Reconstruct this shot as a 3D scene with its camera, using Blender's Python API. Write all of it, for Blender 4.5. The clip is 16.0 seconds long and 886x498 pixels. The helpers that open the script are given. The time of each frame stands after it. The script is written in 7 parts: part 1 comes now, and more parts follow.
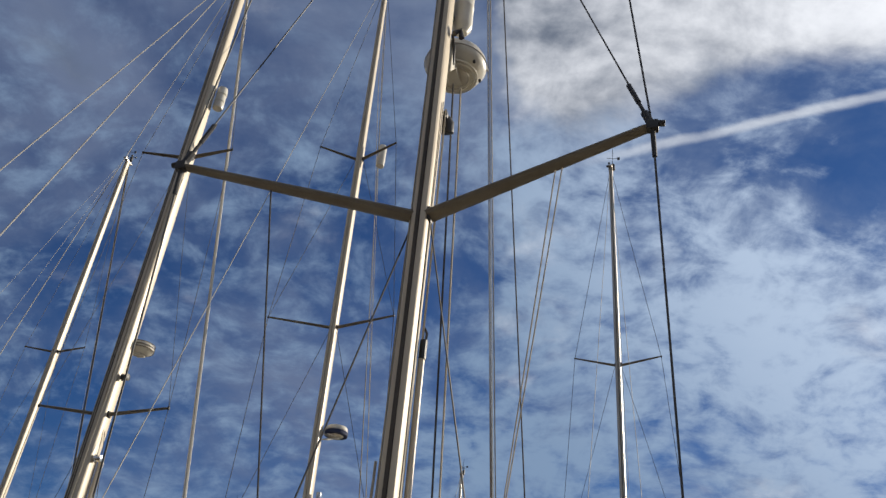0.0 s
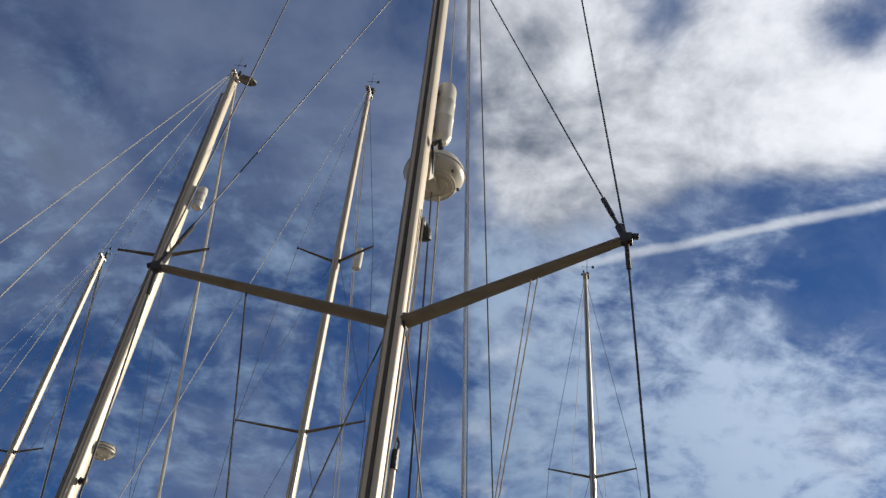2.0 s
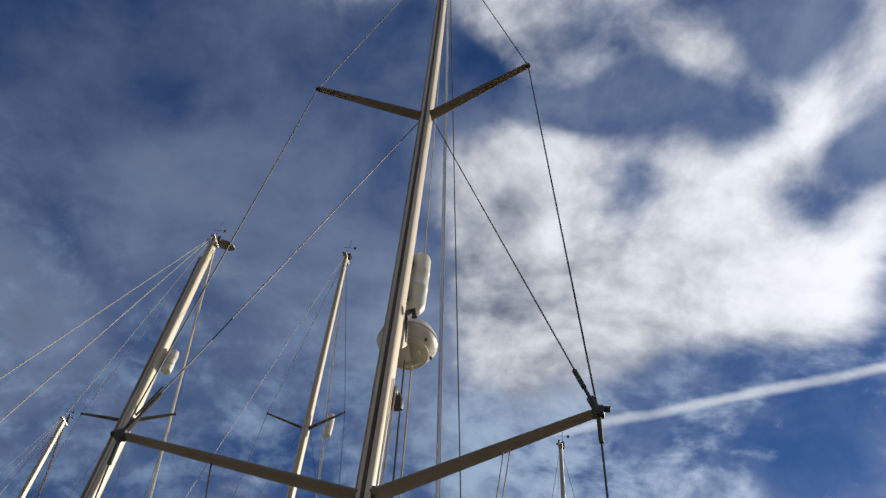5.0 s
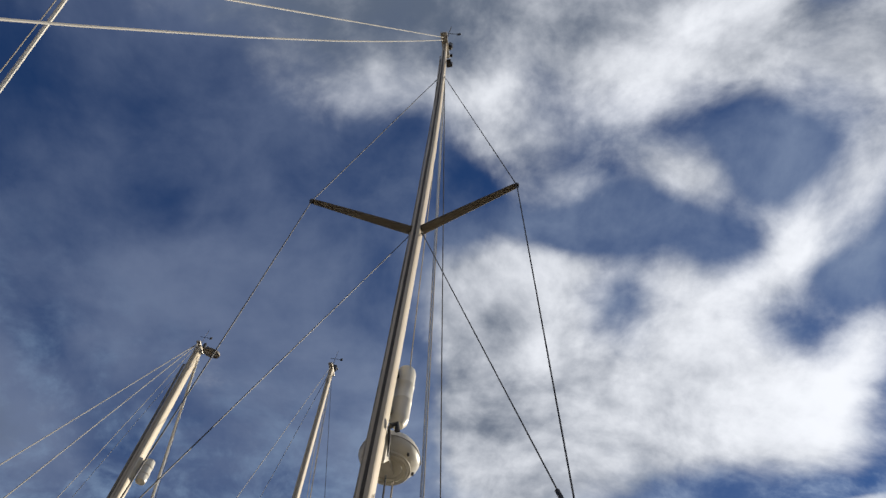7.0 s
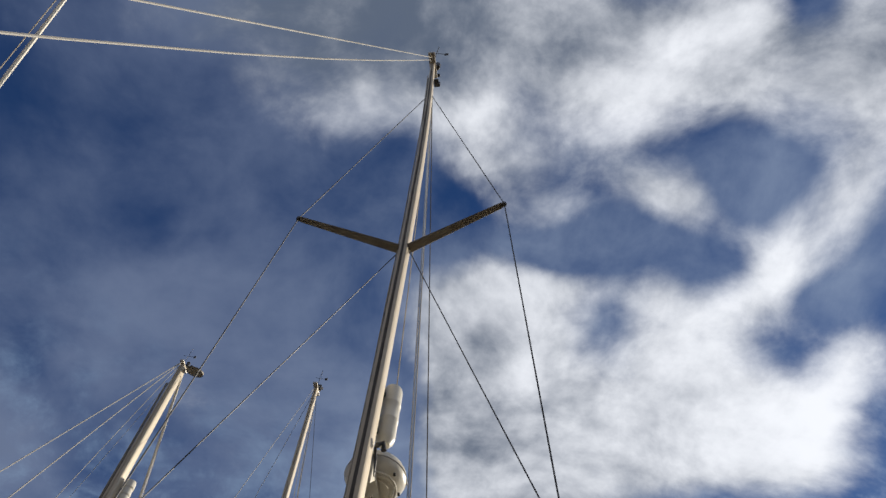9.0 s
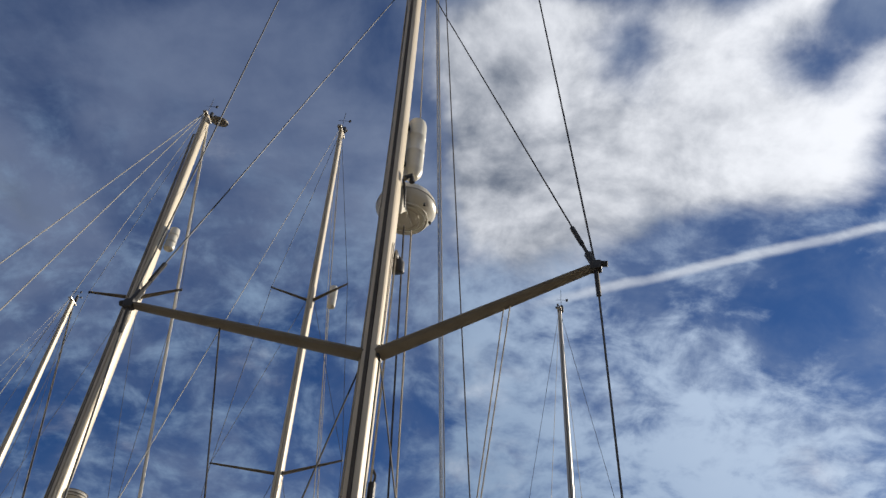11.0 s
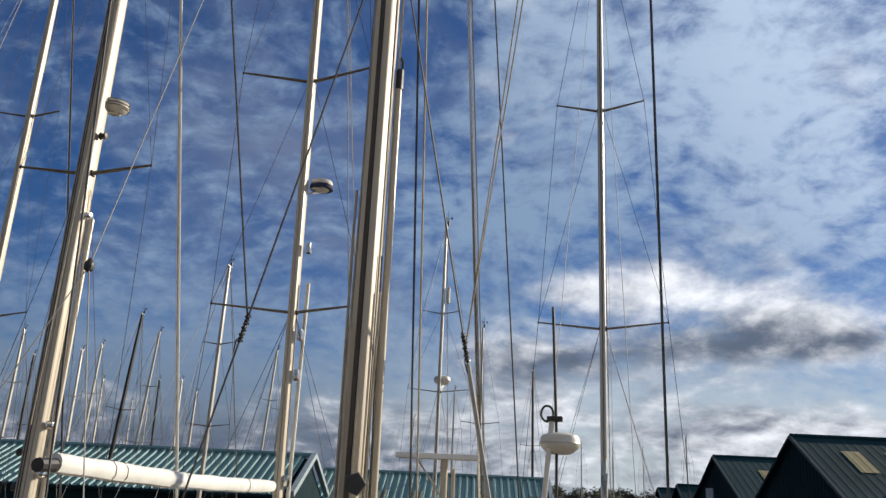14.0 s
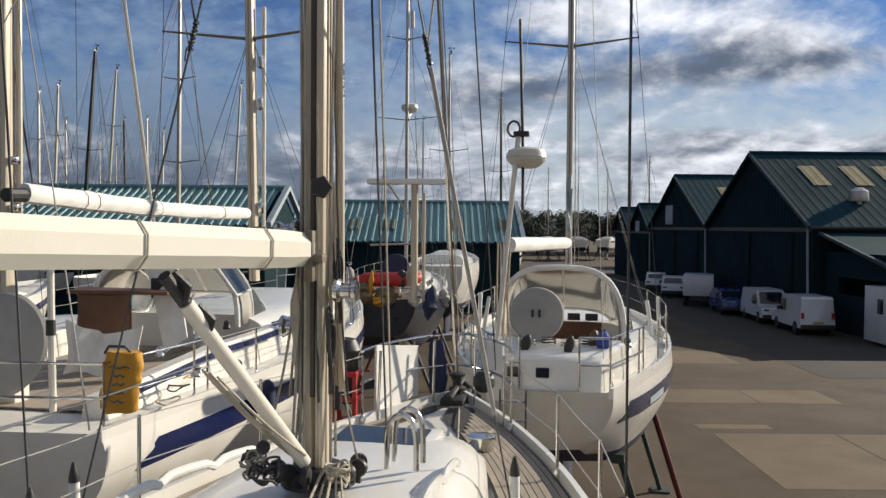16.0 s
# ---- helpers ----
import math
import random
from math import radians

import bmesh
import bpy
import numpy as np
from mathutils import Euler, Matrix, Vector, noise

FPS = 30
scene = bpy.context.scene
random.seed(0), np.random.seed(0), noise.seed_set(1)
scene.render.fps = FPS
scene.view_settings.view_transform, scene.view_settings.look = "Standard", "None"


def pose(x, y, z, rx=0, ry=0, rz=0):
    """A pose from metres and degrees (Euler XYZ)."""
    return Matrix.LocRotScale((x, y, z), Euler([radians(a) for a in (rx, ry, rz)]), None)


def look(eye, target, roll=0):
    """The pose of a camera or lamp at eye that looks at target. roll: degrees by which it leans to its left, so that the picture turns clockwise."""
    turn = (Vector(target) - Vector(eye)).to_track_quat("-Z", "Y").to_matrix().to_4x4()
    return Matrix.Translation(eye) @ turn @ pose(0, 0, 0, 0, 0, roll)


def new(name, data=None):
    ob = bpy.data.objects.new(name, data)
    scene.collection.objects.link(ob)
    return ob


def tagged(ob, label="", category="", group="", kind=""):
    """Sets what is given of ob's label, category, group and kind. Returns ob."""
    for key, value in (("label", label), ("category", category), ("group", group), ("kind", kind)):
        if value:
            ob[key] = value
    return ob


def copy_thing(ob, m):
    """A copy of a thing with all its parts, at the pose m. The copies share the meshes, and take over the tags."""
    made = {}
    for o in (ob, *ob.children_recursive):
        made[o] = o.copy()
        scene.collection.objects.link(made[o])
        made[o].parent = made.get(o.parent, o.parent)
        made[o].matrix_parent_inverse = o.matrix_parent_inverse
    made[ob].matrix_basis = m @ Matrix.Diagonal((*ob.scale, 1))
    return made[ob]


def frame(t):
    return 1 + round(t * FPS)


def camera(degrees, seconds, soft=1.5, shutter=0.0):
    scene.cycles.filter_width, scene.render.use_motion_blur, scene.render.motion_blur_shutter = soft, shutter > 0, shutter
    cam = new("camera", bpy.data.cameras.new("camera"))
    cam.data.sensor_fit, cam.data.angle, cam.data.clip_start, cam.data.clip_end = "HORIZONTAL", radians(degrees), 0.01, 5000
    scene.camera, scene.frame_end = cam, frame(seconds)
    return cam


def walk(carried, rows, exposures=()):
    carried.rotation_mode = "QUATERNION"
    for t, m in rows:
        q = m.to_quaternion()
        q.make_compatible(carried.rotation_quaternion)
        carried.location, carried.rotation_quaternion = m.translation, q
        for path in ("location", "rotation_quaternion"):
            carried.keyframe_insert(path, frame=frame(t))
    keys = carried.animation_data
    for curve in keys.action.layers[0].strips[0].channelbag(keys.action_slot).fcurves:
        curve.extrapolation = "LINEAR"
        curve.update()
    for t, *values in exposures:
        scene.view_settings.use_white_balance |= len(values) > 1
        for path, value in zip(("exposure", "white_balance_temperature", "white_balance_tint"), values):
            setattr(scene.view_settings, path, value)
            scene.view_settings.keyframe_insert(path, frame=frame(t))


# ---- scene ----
# camera: nearly standing, tilting up the mast and down again
CAM_ROWS = [
    (0.0, -0.016, 0.002, 5.660, 5.29, 33.33, 5.63),
    (0.5, -0.017, -0.011, 5.658, 4.76, 34.71, 4.98),
    (1.0, -0.017, -0.015, 5.668, 4.87, 37.25, 5.21),
    (1.5, -0.017, -0.017, 5.673, 3.82, 39.10, 4.90),
    (2.0, -0.021, -0.015, 5.676, 4.08, 40.65, 6.25),
    (2.5, -0.014, -0.020, 5.669, 3.79, 42.52, 6.03),
    (3.0, -0.017, -0.028, 5.679, 3.94, 44.08, 5.82),
    (3.5, -0.022, -0.050, 5.684, 3.78, 45.60, 5.74),
    (4.0, -0.035, -0.055, 5.699, 3.73, 48.08, 6.17),
    (4.2, -0.034, -0.063, 5.696, 4.15, 49.05, 6.49),
    (6.3, 0.035, -0.103, 5.609, 1.55, 57.87, 6.18),
    (6.5, 0.029, -0.112, 5.608, 2.33, 59.02, 6.93),
    (7.0, 0.012, -0.122, 5.600, 3.92, 60.11, 8.63),
    (7.5, 0.001, -0.122, 5.599, 2.94, 61.84, 8.29),
    (8.0, 0.007, -0.126, 5.603, 2.94, 63.33, 8.29),
    (8.2, 0.006, -0.123, 5.603, 2.94, 63.81, 8.45),
    (10.3, -0.022, -0.060, 5.643, 1.29, 51.74, 4.33),
    (10.5, -0.014, -0.062, 5.647, 1.34, 49.81, 3.84),
    (11.0, -0.002, -0.029, 5.608, 2.02, 43.42, 3.72),
    (11.5, 0.001, 0.012, 5.593, 2.83, 36.90, 3.84),
    (12.0, 0.001, 0.036, 5.591, 2.67, 33.48, 3.38),
    (12.5, 0.004, 0.037, 5.582, 3.18, 31.30, 3.14),
    (13.0, 0.008, 0.054, 5.573, 3.53, 26.78, 2.99),
    (13.5, 0.038, 0.094, 5.545, 3.43, 21.88, 3.14),
    (14.0, 0.016, 0.150, 5.529, 2.69, 16.86, 2.76),
    (14.5, 0.013, 0.192, 5.485, 2.21, 11.45, 1.73),
    (15.0, 0.021, 0.218, 5.454, 1.41, 7.42, 1.04),
    (15.5, 0.041, 0.226, 5.425, 0.71, 3.00, 1.06),
    (16.0, 0.048, 0.264, 5.386, 0.00, -1.57, 0.51),
]
cam = camera(56.58, 16.0, soft=1.45)
walk(cam, [(r[0], pose(r[1], r[2], r[3], 90 + r[5], 0, r[4]) @ pose(0, 0, 0, 0, 0, r[6])) for r in CAM_ROWS],
     exposures=[(0.0, 0.05), (12.0, 0.05), (13.0, 0.12), (14.5, 0.2), (16.0, 0.22)])

# ---- light ----
SUN_AZ, SUN_EL = 58.0, 23.0     # degrees clockwise from +y, above the horizon


def heading_vec(az, el):
    a, e = radians(az), radians(el)
    return Vector((math.sin(a) * math.cos(e), math.cos(a) * math.cos(e), math.sin(e)))


sun = new("sun", bpy.data.lights.new("sun", "SUN"))
sun.data.energy, sun.data.angle, sun.data.color = 5.0, radians(0.6), (1.0, 0.90, 0.75)
sun.matrix_world = look(heading_vec(SUN_AZ, SUN_EL) * 50, (0, 0, 0))

world = bpy.data.worlds.new("sky")
scene.world = world
world.use_nodes = True
wt = world.node_tree
wt.nodes.clear()


def wnode(kind, **props):
    n = wt.nodes.new(kind)
    for k, v in props.items():
        if k == "operation":
            n.operation = v
        elif k == "data_type":
            n.data_type = v
        elif k == "clamp":
            n.use_clamp = v
    return n


def wmath(op, a, b=None, c=None, clamp=False):
    n = wnode("ShaderNodeMath", operation=op, clamp=clamp)
    for i, v in enumerate((a, b, c)):
        if v is None:
            continue
        if isinstance(v, (int, float)):
            n.inputs[i].default_value = v
        else:
            wt.links.new(v, n.inputs[i])
    return n.outputs[0]


def wvec(op, a, b=None, out=0):
    n = wnode("ShaderNodeVectorMath", operation=op)
    for i, v in enumerate((a, b)):
        if v is None:
            continue
        if isinstance(v, (tuple, Vector)):
            n.inputs[i].default_value = v
        elif isinstance(v, (int, float)):
            n.inputs[3].default_value = v
        else:
            wt.links.new(v, n.inputs[i])
    return n.outputs[out]


def wnoise(vec, scale, detail, rough, distort=0.0, lac=2.0):
    n = wt.nodes.new("ShaderNodeTexNoise")
    wt.links.new(vec, n.inputs["Vector"])
    n.inputs["Scale"].default_value, n.inputs["Detail"].default_value = scale, detail
    n.inputs["Roughness"].default_value, n.inputs["Distortion"].default_value = rough, distort
    n.inputs["Lacunarity"].default_value = lac
    return n.outputs["Fac"]


def wstep(v, lo, hi):
    n = wt.nodes.new("ShaderNodeMapRange")
    n.interpolation_type = "SMOOTHSTEP"
    wt.links.new(v, n.inputs["Value"])
    n.inputs["From Min"].default_value, n.inputs["From Max"].default_value = lo, hi
    return n.outputs["Result"]


def wmix(fac, a, b):
    n = wt.nodes.new("ShaderNodeMix")
    n.data_type = "RGBA"
    if isinstance(fac, (int, float)):
        n.inputs[0].default_value = fac
    else:
        wt.links.new(fac, n.inputs[0])
    for i, v in ((6, a), (7, b)):
        if isinstance(v, tuple):
            n.inputs[i].default_value = (*v, 1)
        else:
            wt.links.new(v, n.inputs[i])
    return n.outputs[2]


sky = wt.nodes.new("ShaderNodeTexSky")
sky.sky_type, sky.sun_disc = "NISHITA", False
sky.sun_elevation, sky.sun_rotation = radians(SUN_EL), radians(SUN_AZ)
sky.air_density, sky.dust_density, sky.ozone_density = 1.0, 0.3, 3.0
way = wt.nodes.new("ShaderNodeTexCoord").outputs["Generated"]
sep = wt.nodes.new("ShaderNodeSeparateXYZ")
wt.links.new(way, sep.inputs[0])
up = wmath("MAXIMUM", sep.outputs["Z"], 0.0)
flat = wt.nodes.new("ShaderNodeCombineXYZ")
den = wmath("ADD", up, 0.42)
wt.links.new(wmath("DIVIDE", sep.outputs["X"], den), flat.inputs[0])
wt.links.new(wmath("DIVIDE", sep.outputs["Y"], den), flat.inputs[1])
flat = flat.outputs[0]
warp = wt.nodes.new("ShaderNodeTexNoise")
wt.links.new(flat, warp.inputs["Vector"])
warp.inputs["Scale"].default_value, warp.inputs["Detail"].default_value = 2.2, 3
wflat = wvec("ADD", flat, wvec("MULTIPLY", wvec("SUBTRACT", warp.outputs["Color"], (0.5, 0.5, 0.5)), (0.16, 0.16, 0.16)))
wisp = wnoise(wvec("MULTIPLY", wflat, (1.0, 0.75, 1.0)), 3.3, 10, 0.59, 0.0)
puff = wnoise(wvec("ADD", wflat, (5.3, 1.7, 0.0)), 3.5, 12, 0.58, 0.0)
mott = wnoise(wvec("MULTIPLY", wflat, (1.0, 1.25, 1.0)), 13.0, 6, 0.55, 0.1)
fleck = wnoise(wvec("MULTIPLY", wflat, (1.0, 1.15, 1.0)), 19.0, 7, 0.60, 0.2)
ragged = wvec("ADD", way, wvec("MULTIPLY", wvec("SUBTRACT", warp.outputs["Color"], (0.5, 0.5, 0.5)), wmath("MULTIPLY", up, 0.24)))


def blob(az, el, wide, tall=None, turn=0.0):
    """0..1 bump of cloud cover about one heading of the sky."""
    c = heading_vec(az, el)
    d = wvec("SUBTRACT", ragged, tuple(c))
    if tall:
        r = heading_vec(az + 90, 0)
        u = r.cross(c)
        rr = r * math.cos(radians(turn)) + u * math.sin(radians(turn))
        uu = -r * math.sin(radians(turn)) + u * math.cos(radians(turn))
        a = wmath("DIVIDE", wvec("DOT_PRODUCT", d, tuple(rr), 1), math.sin(radians(wide)))
        b = wmath("DIVIDE", wvec("DOT_PRODUCT", d, tuple(uu), 1), math.sin(radians(tall)))
        q = wmath("ADD", wmath("MULTIPLY", a, a), wmath("MULTIPLY", b, b))
        q = wmath("ADD", q, wmath("MULTIPLY", wmath("LESS_THAN", wvec("DOT_PRODUCT", way, tuple(c), 1), 0.0), 50.0))
    else:
        a = wmath("DIVIDE", wvec("LENGTH", d, None, 1), math.sin(radians(wide)))
        q = wmath("MULTIPLY", a, a)
    return wmath("POWER", 2.718, wmath("MULTIPLY", q, -1.0))


def total(items):
    s = None
    for amount, b in items:
        v = wmath("MULTIPLY", b, amount)
        s = v if s is None else wmath("ADD", s, v)
    return s

# cover of the two high cloud banks with the gaps between them, and of the low banks
upper_bank = total([
    (0.16, blob(35.4, 69.3, 9.0, 5.7, -13)), (0.14, blob(53.8, 65.4, 5.1, 5.8, -45)), (0.20, blob(33.9, 61.2, 4.6, 1.7, -40)),
    (0.34, blob(-36.9, 73.8, 11.4, 4.1, 41)), (0.30, blob(41.5, 56.9, 3.4, 2.4, -34)), (0.50, blob(34.4, 71.2, 8.0, 4.9, -7)),
    (0.42, blob(18.4, 77.2, 9.5, 4.5, -13)), (0.30, blob(53.9, 69.4, 4.3, 5.4, -47)), (0.28, blob(1.3, 67.5, 4.3, 2.5, -21)),
    (0.22, blob(30.6, 63.1, 4.0, 1.7, -43)), (0.34, blob(-13.3, 72.5, 8.5, 4.6, 18)), (0.40, blob(62.0, 62.2, 2.7, 6.2, -53)),
    (0.30, blob(49.5, 56.7, 2.3, 3.0, -38)), (0.05, blob(-54.6, 68.1, 11.1, 2.5, 58)),
])
main_bank = total([
    (0.22, blob(23.8, 57.8, 4.0, 2.3, -15)), (0.30, blob(6.7, 50.7, 5.7, 6.6, -2)), (0.20, blob(3.7, 54.3, 3.5, 4.9, 3)),
    (0.42, blob(6.4, 57.4, 4.3, 2.9, 30)), (0.22, blob(15.6, 59.6, 2.7, 1.1, 2)), (0.42, blob(10.8, 52.8, 5.6, 4.1, -3)),
    (0.36, blob(29.0, 53.8, 3.8, 3.3, -18)), (0.30, blob(37.6, 55.6, 2.4, 1.9, 5)), (0.45, blob(41.1, 48.8, 3.6, 2.2, 4)),
    (0.40, blob(27.9, 48.0, 7.5, 3.1, -15)), (0.34, blob(6.6, 47.2, 4.2, 5.1, -1)), (0.30, blob(23.1, 48.4, 6.9, 4.1, 7)),
    (0.36, blob(33.3, 44.6, 3.8, 2.8, 1)), (0.40, blob(1.2, 52.2, 3.4, 8.9, 2)), (0.30, blob(11.7, 45.9, 5.4, 2.6, -8)),
    (0.30, blob(-40.7, 40.1, 3.5, 4.2, 33)), (0.20, blob(7.2, 45.3, 3.4, 3.1, -2)),
])
gaps = total([
    (-0.40, blob(18.6, 61.6, 7.1, 1.3, -6)), (-0.55, blob(41.1, 61.7, 2.7, 2.1, -32)), (-0.28, blob(-38.4, 57.1, 7.4, 4.5, 40)),
    (-0.36, blob(-53.8, 57.2, 7.9, 6.1, 55)), (-0.34, blob(64.6, 68.4, 1.4, 2.1, -58)), (-0.30, blob(-1.9, 61.5, 2.9, 2.7, 7)),
    (-0.20, blob(20.4, 56.7, 1.9, 1.5, 19)), (-0.14, blob(37.4, 51.1, 2.3, 1.4, -24)), (-0.24, blob(43.1, 53.2, 2.2, 0.9, -47)),
    (-0.16, blob(-15.0, 64.5, 2.3, 1.6, 19)), (-0.30, blob(18.8, 42.9, 4.0, 1.8, 21)), (-0.28, blob(23.9, 39.2, 6.6, 2.1, -1)),
    (-0.30, blob(28.0, 42.9, 4.4, 2.5, -5)), (-0.12, blob(20.5, 57.7, 2.2, 2.6, -15)), (-0.24, blob(33.9, 58.1, 2.3, 2.1, -27)),
    (-0.20, blob(-31.2, 46.2, 9.3, 11.2, 27)), (-0.20, blob(18.7, 37.1, 5.4, 2.2, -9)),
])
bright = total([
    (0.45, blob(33.6, 68.0, 4.6, 2.7, -5)), (0.25, blob(43.7, 72.0, 4.2, 2.2, -37)), (0.40, blob(41.1, 48.8, 3.6, 2.6, 4)),
    (0.30, blob(29.5, 47.0, 5.8, 2.1, -16)), (0.30, blob(37.7, 55.7, 2.1, 1.4, 5)), (0.30, blob(39.9, 56.6, 2.5, 1.7, -32)),
    (0.20, blob(7.1, 59.0, 2.7, 1.2, 30)), (0.35, blob(30.9, 52.3, 5.0, 2.1, -23)), (0.20, blob(28.4, 54.0, 2.5, 2.2, -18)),
])
grey = total([
    (0.08, blob(3.1, 49.2, 3.5, 6.7, 1)), (0.75, blob(-44.8, 70.9, 13.3, 4.8, 49)), (0.85, blob(-40.7, 40.1, 4.8, 5.2, 33)),
    (0.55, blob(4.5, 78.6, 9.7, 4.1, 1)), (0.40, blob(-21.3, 72.3, 7.7, 4.2, 26)), (0.30, blob(5.1, 51.3, 4.2, 4.4, 2)),
    (0.25, blob(57.0, 60.8, 2.8, 4.2, -47)), (0.12, blob(-1.3, 52.2, 2.3, 7.7, 4)), (0.20, blob(17.4, 53.9, 2.2, 2.2, -8)),
    (0.25, blob(31.5, 50.2, 4.0, 1.4, -19)), (0.20, blob(5.0, 41.9, 3.1, 2.7, 0)),
])
wash_cover = total([
    (0.20, blob(-8.5, 47.3, 9.8, 9.7, 10)), (0.14, blob(-29.4, 49.5, 11.1, 7.2, 29)), (0.14, blob(-36.0, 41.5, 8.7, 4.2, 27)),
    (0.16, blob(-31.2, 32.2, 6.8, 5.1, 22)), (0.22, blob(-46.5, 71.4, 13.3, 3.3, 50)), (0.18, blob(-15.2, 69.4, 5.9, 3.5, 20)),
    (-0.24, blob(-55.3, 57.8, 7.9, 6.0, 57)), (0.20, blob(-38.1, 50.8, 5.5, 5.1, -15)), (0.15, blob(-35.0, 64.4, 6.1, 3.0, 57)),
    (-0.20, blob(-40.4, 55.9, 4.0, 2.6, 72)), (-0.18, blob(-41.0, 44.8, 1.9, 2.8, 38)), (-0.22, blob(3.3, 64.8, 3.5, 2.3, 2)),
    (0.34, blob(-40.3, 40.3, 3.5, 4.6, 33)), (0.16, blob(-32.6, 52.0, 4.5, 2.9, 70)), (-0.15, blob(-43.9, 50.6, 3.7, 3.2, 40)),
    (0.12, blob(-21.4, 43.8, 6.1, 4.6, 65)), (-0.18, blob(-15.9, 36.8, 4.2, 2.3, 11)), (0.12, blob(-35.6, 37.2, 6.7, 4.5, 24)),
    (-0.20, blob(-26.3, 28.9, 5.7, 4.1, 15)), (0.20, blob(-15.5, 23.2, 4.2, 2.3, 18)), (-0.16, blob(-27.3, 19.0, 5.4, 3.1, 12)),
    (0.26, blob(-9.4, 16.3, 2.3, 6.6, 39)),
])
veil_cover = total([
    (0.22, blob(3.0, 33.4, 6.1, 10.1, 1)), (0.16, blob(7.2, 41.4, 6.3, 5.0, -4)), (0.20, blob(2.3, 19.0, 8.4, 6.2, 0)),
    (0.14, blob(-15.2, 42.4, 7.7, 6.2, 12)), (0.22, blob(20.0, 25.9, 7.8, 6.9, -7)), (0.20, blob(22.8, 17.7, 5.8, 5.0, -5)),
    (0.14, blob(6.4, 23.3, 6.7, 6.7, -1)), (0.18, blob(17.8, 32.1, 4.5, 4.9, -8)), (0.10, blob(4.9, 32.2, 4.6, 5.9, -1)),
    (0.14, blob(18.3, 26.4, 7.2, 5.7, -5)), (-0.20, blob(25.8, 34.9, 1.9, 2.1, -14)), (-0.18, blob(29.4, 37.4, 3.9, 2.1, -18)),
    (-0.16, blob(15.8, 39.4, 2.9, 1.5, -9)), (-0.14, blob(3.5, 23.7, 4.2, 3.1, 0)), (0.14, blob(-3.8, 18.9, 7.7, 2.6, 3)),
    (-0.14, blob(-3.4, 31.7, 2.4, 3.5, 3)),
])
low_bank = total([
    (0.50, blob(9, 14.3, 5, 1.5)), (0.34, blob(18, 12.9, 8, 1.5, -4)), (0.62, blob(20, 10.4, 10, 1.7, 0)),
    (0.50, blob(4.5, 9.5, 6, 1.9)), (0.44, blob(27, 4.6, 9, 1.3)), (0.24, blob(10, 6.0, 12, 2.0)), (0.3, blob(-18, 2.5, 20, 2.5)), (-0.30, blob(-20, 14, 13, 9)),
    (0.34, wmath("SUBTRACT", 1.0, wstep(sep.outputs["Z"], 0.03, 0.17)))])
behind = wstep(sep.outputs["Y"], 0.25, -0.2)
cover = wmath("ADD", wmath("ADD", upper_bank, main_bank), wmath("ADD", gaps, low_bank))
cover = wmath("ADD", cover, wmath("MULTIPLY", behind, 0.3))
lumpy = wmath("ADD", wmath("MULTIPLY", wmath("SUBTRACT", puff, 0.5), 1.35), wmath("MULTIPLY", wmath("SUBTRACT", mott, 0.5), 0.46))
heavy = wstep(wmath("ADD", cover, lumpy), 0.06, 0.54)
wash = wmath("ADD", wmath("ADD", wmath("MULTIPLY", wmath("SUBTRACT", wisp, 0.5), 1.25), wmath("MULTIPLY", wmath("SUBTRACT", mott, 0.5), 0.55)), wash_cover)
wash = wmath("MULTIPLY", wstep(wash, -0.28, 0.50), 0.88)
veil = wmath("ADD", wmath("ADD", wmath("MULTIPLY", wmath("SUBTRACT", fleck, 0.5), wmath("ADD", 0.35, wmath("MULTIPLY", wstep(sep.outputs["Z"], 0.06, 0.36), 0.85))), wmath("MULTIPLY", wmath("SUBTRACT", wisp, 0.5), 0.55)), veil_cover)
veil = wmath("ADD", veil, wmath("MULTIPLY", wmath("SUBTRACT", 1.0, wstep(sep.outputs["Z"], 0.04, 0.30)), 0.46))
veil = wmath("MULTIPLY", wmath("MULTIPLY", wstep(veil, -0.10, 0.42), 0.86), wstep(sep.outputs["Z"], 0.80, 0.60))
# vapour trail between two headings
ta, tb = heading_vec(9.0, 40.0), heading_vec(36.0, 40.2)
tn = ta.cross(tb).normalized()
wob = wmath("MULTIPLY", wmath("SUBTRACT", mott, 0.5), 0.012)
off = wmath("ABSOLUTE", wmath("ADD", wvec("DOT_PRODUCT", way, tuple(tn), 1), wob))
mid = heading_vec(30.0, 40.3)
trail = wmath("MULTIPLY", wmath("SUBTRACT", 1.0, wstep(off, 0.001, 0.0085)), wstep(wvec("LENGTH", wvec("SUBTRACT", way, tuple(mid)), None, 1), 0.36, 0.20))
trail = wmath("MULTIPLY", trail, wmath("ADD", 0.10, wmath("MULTIPLY", wmath("MULTIPLY", fleck, mott), 1.55)))
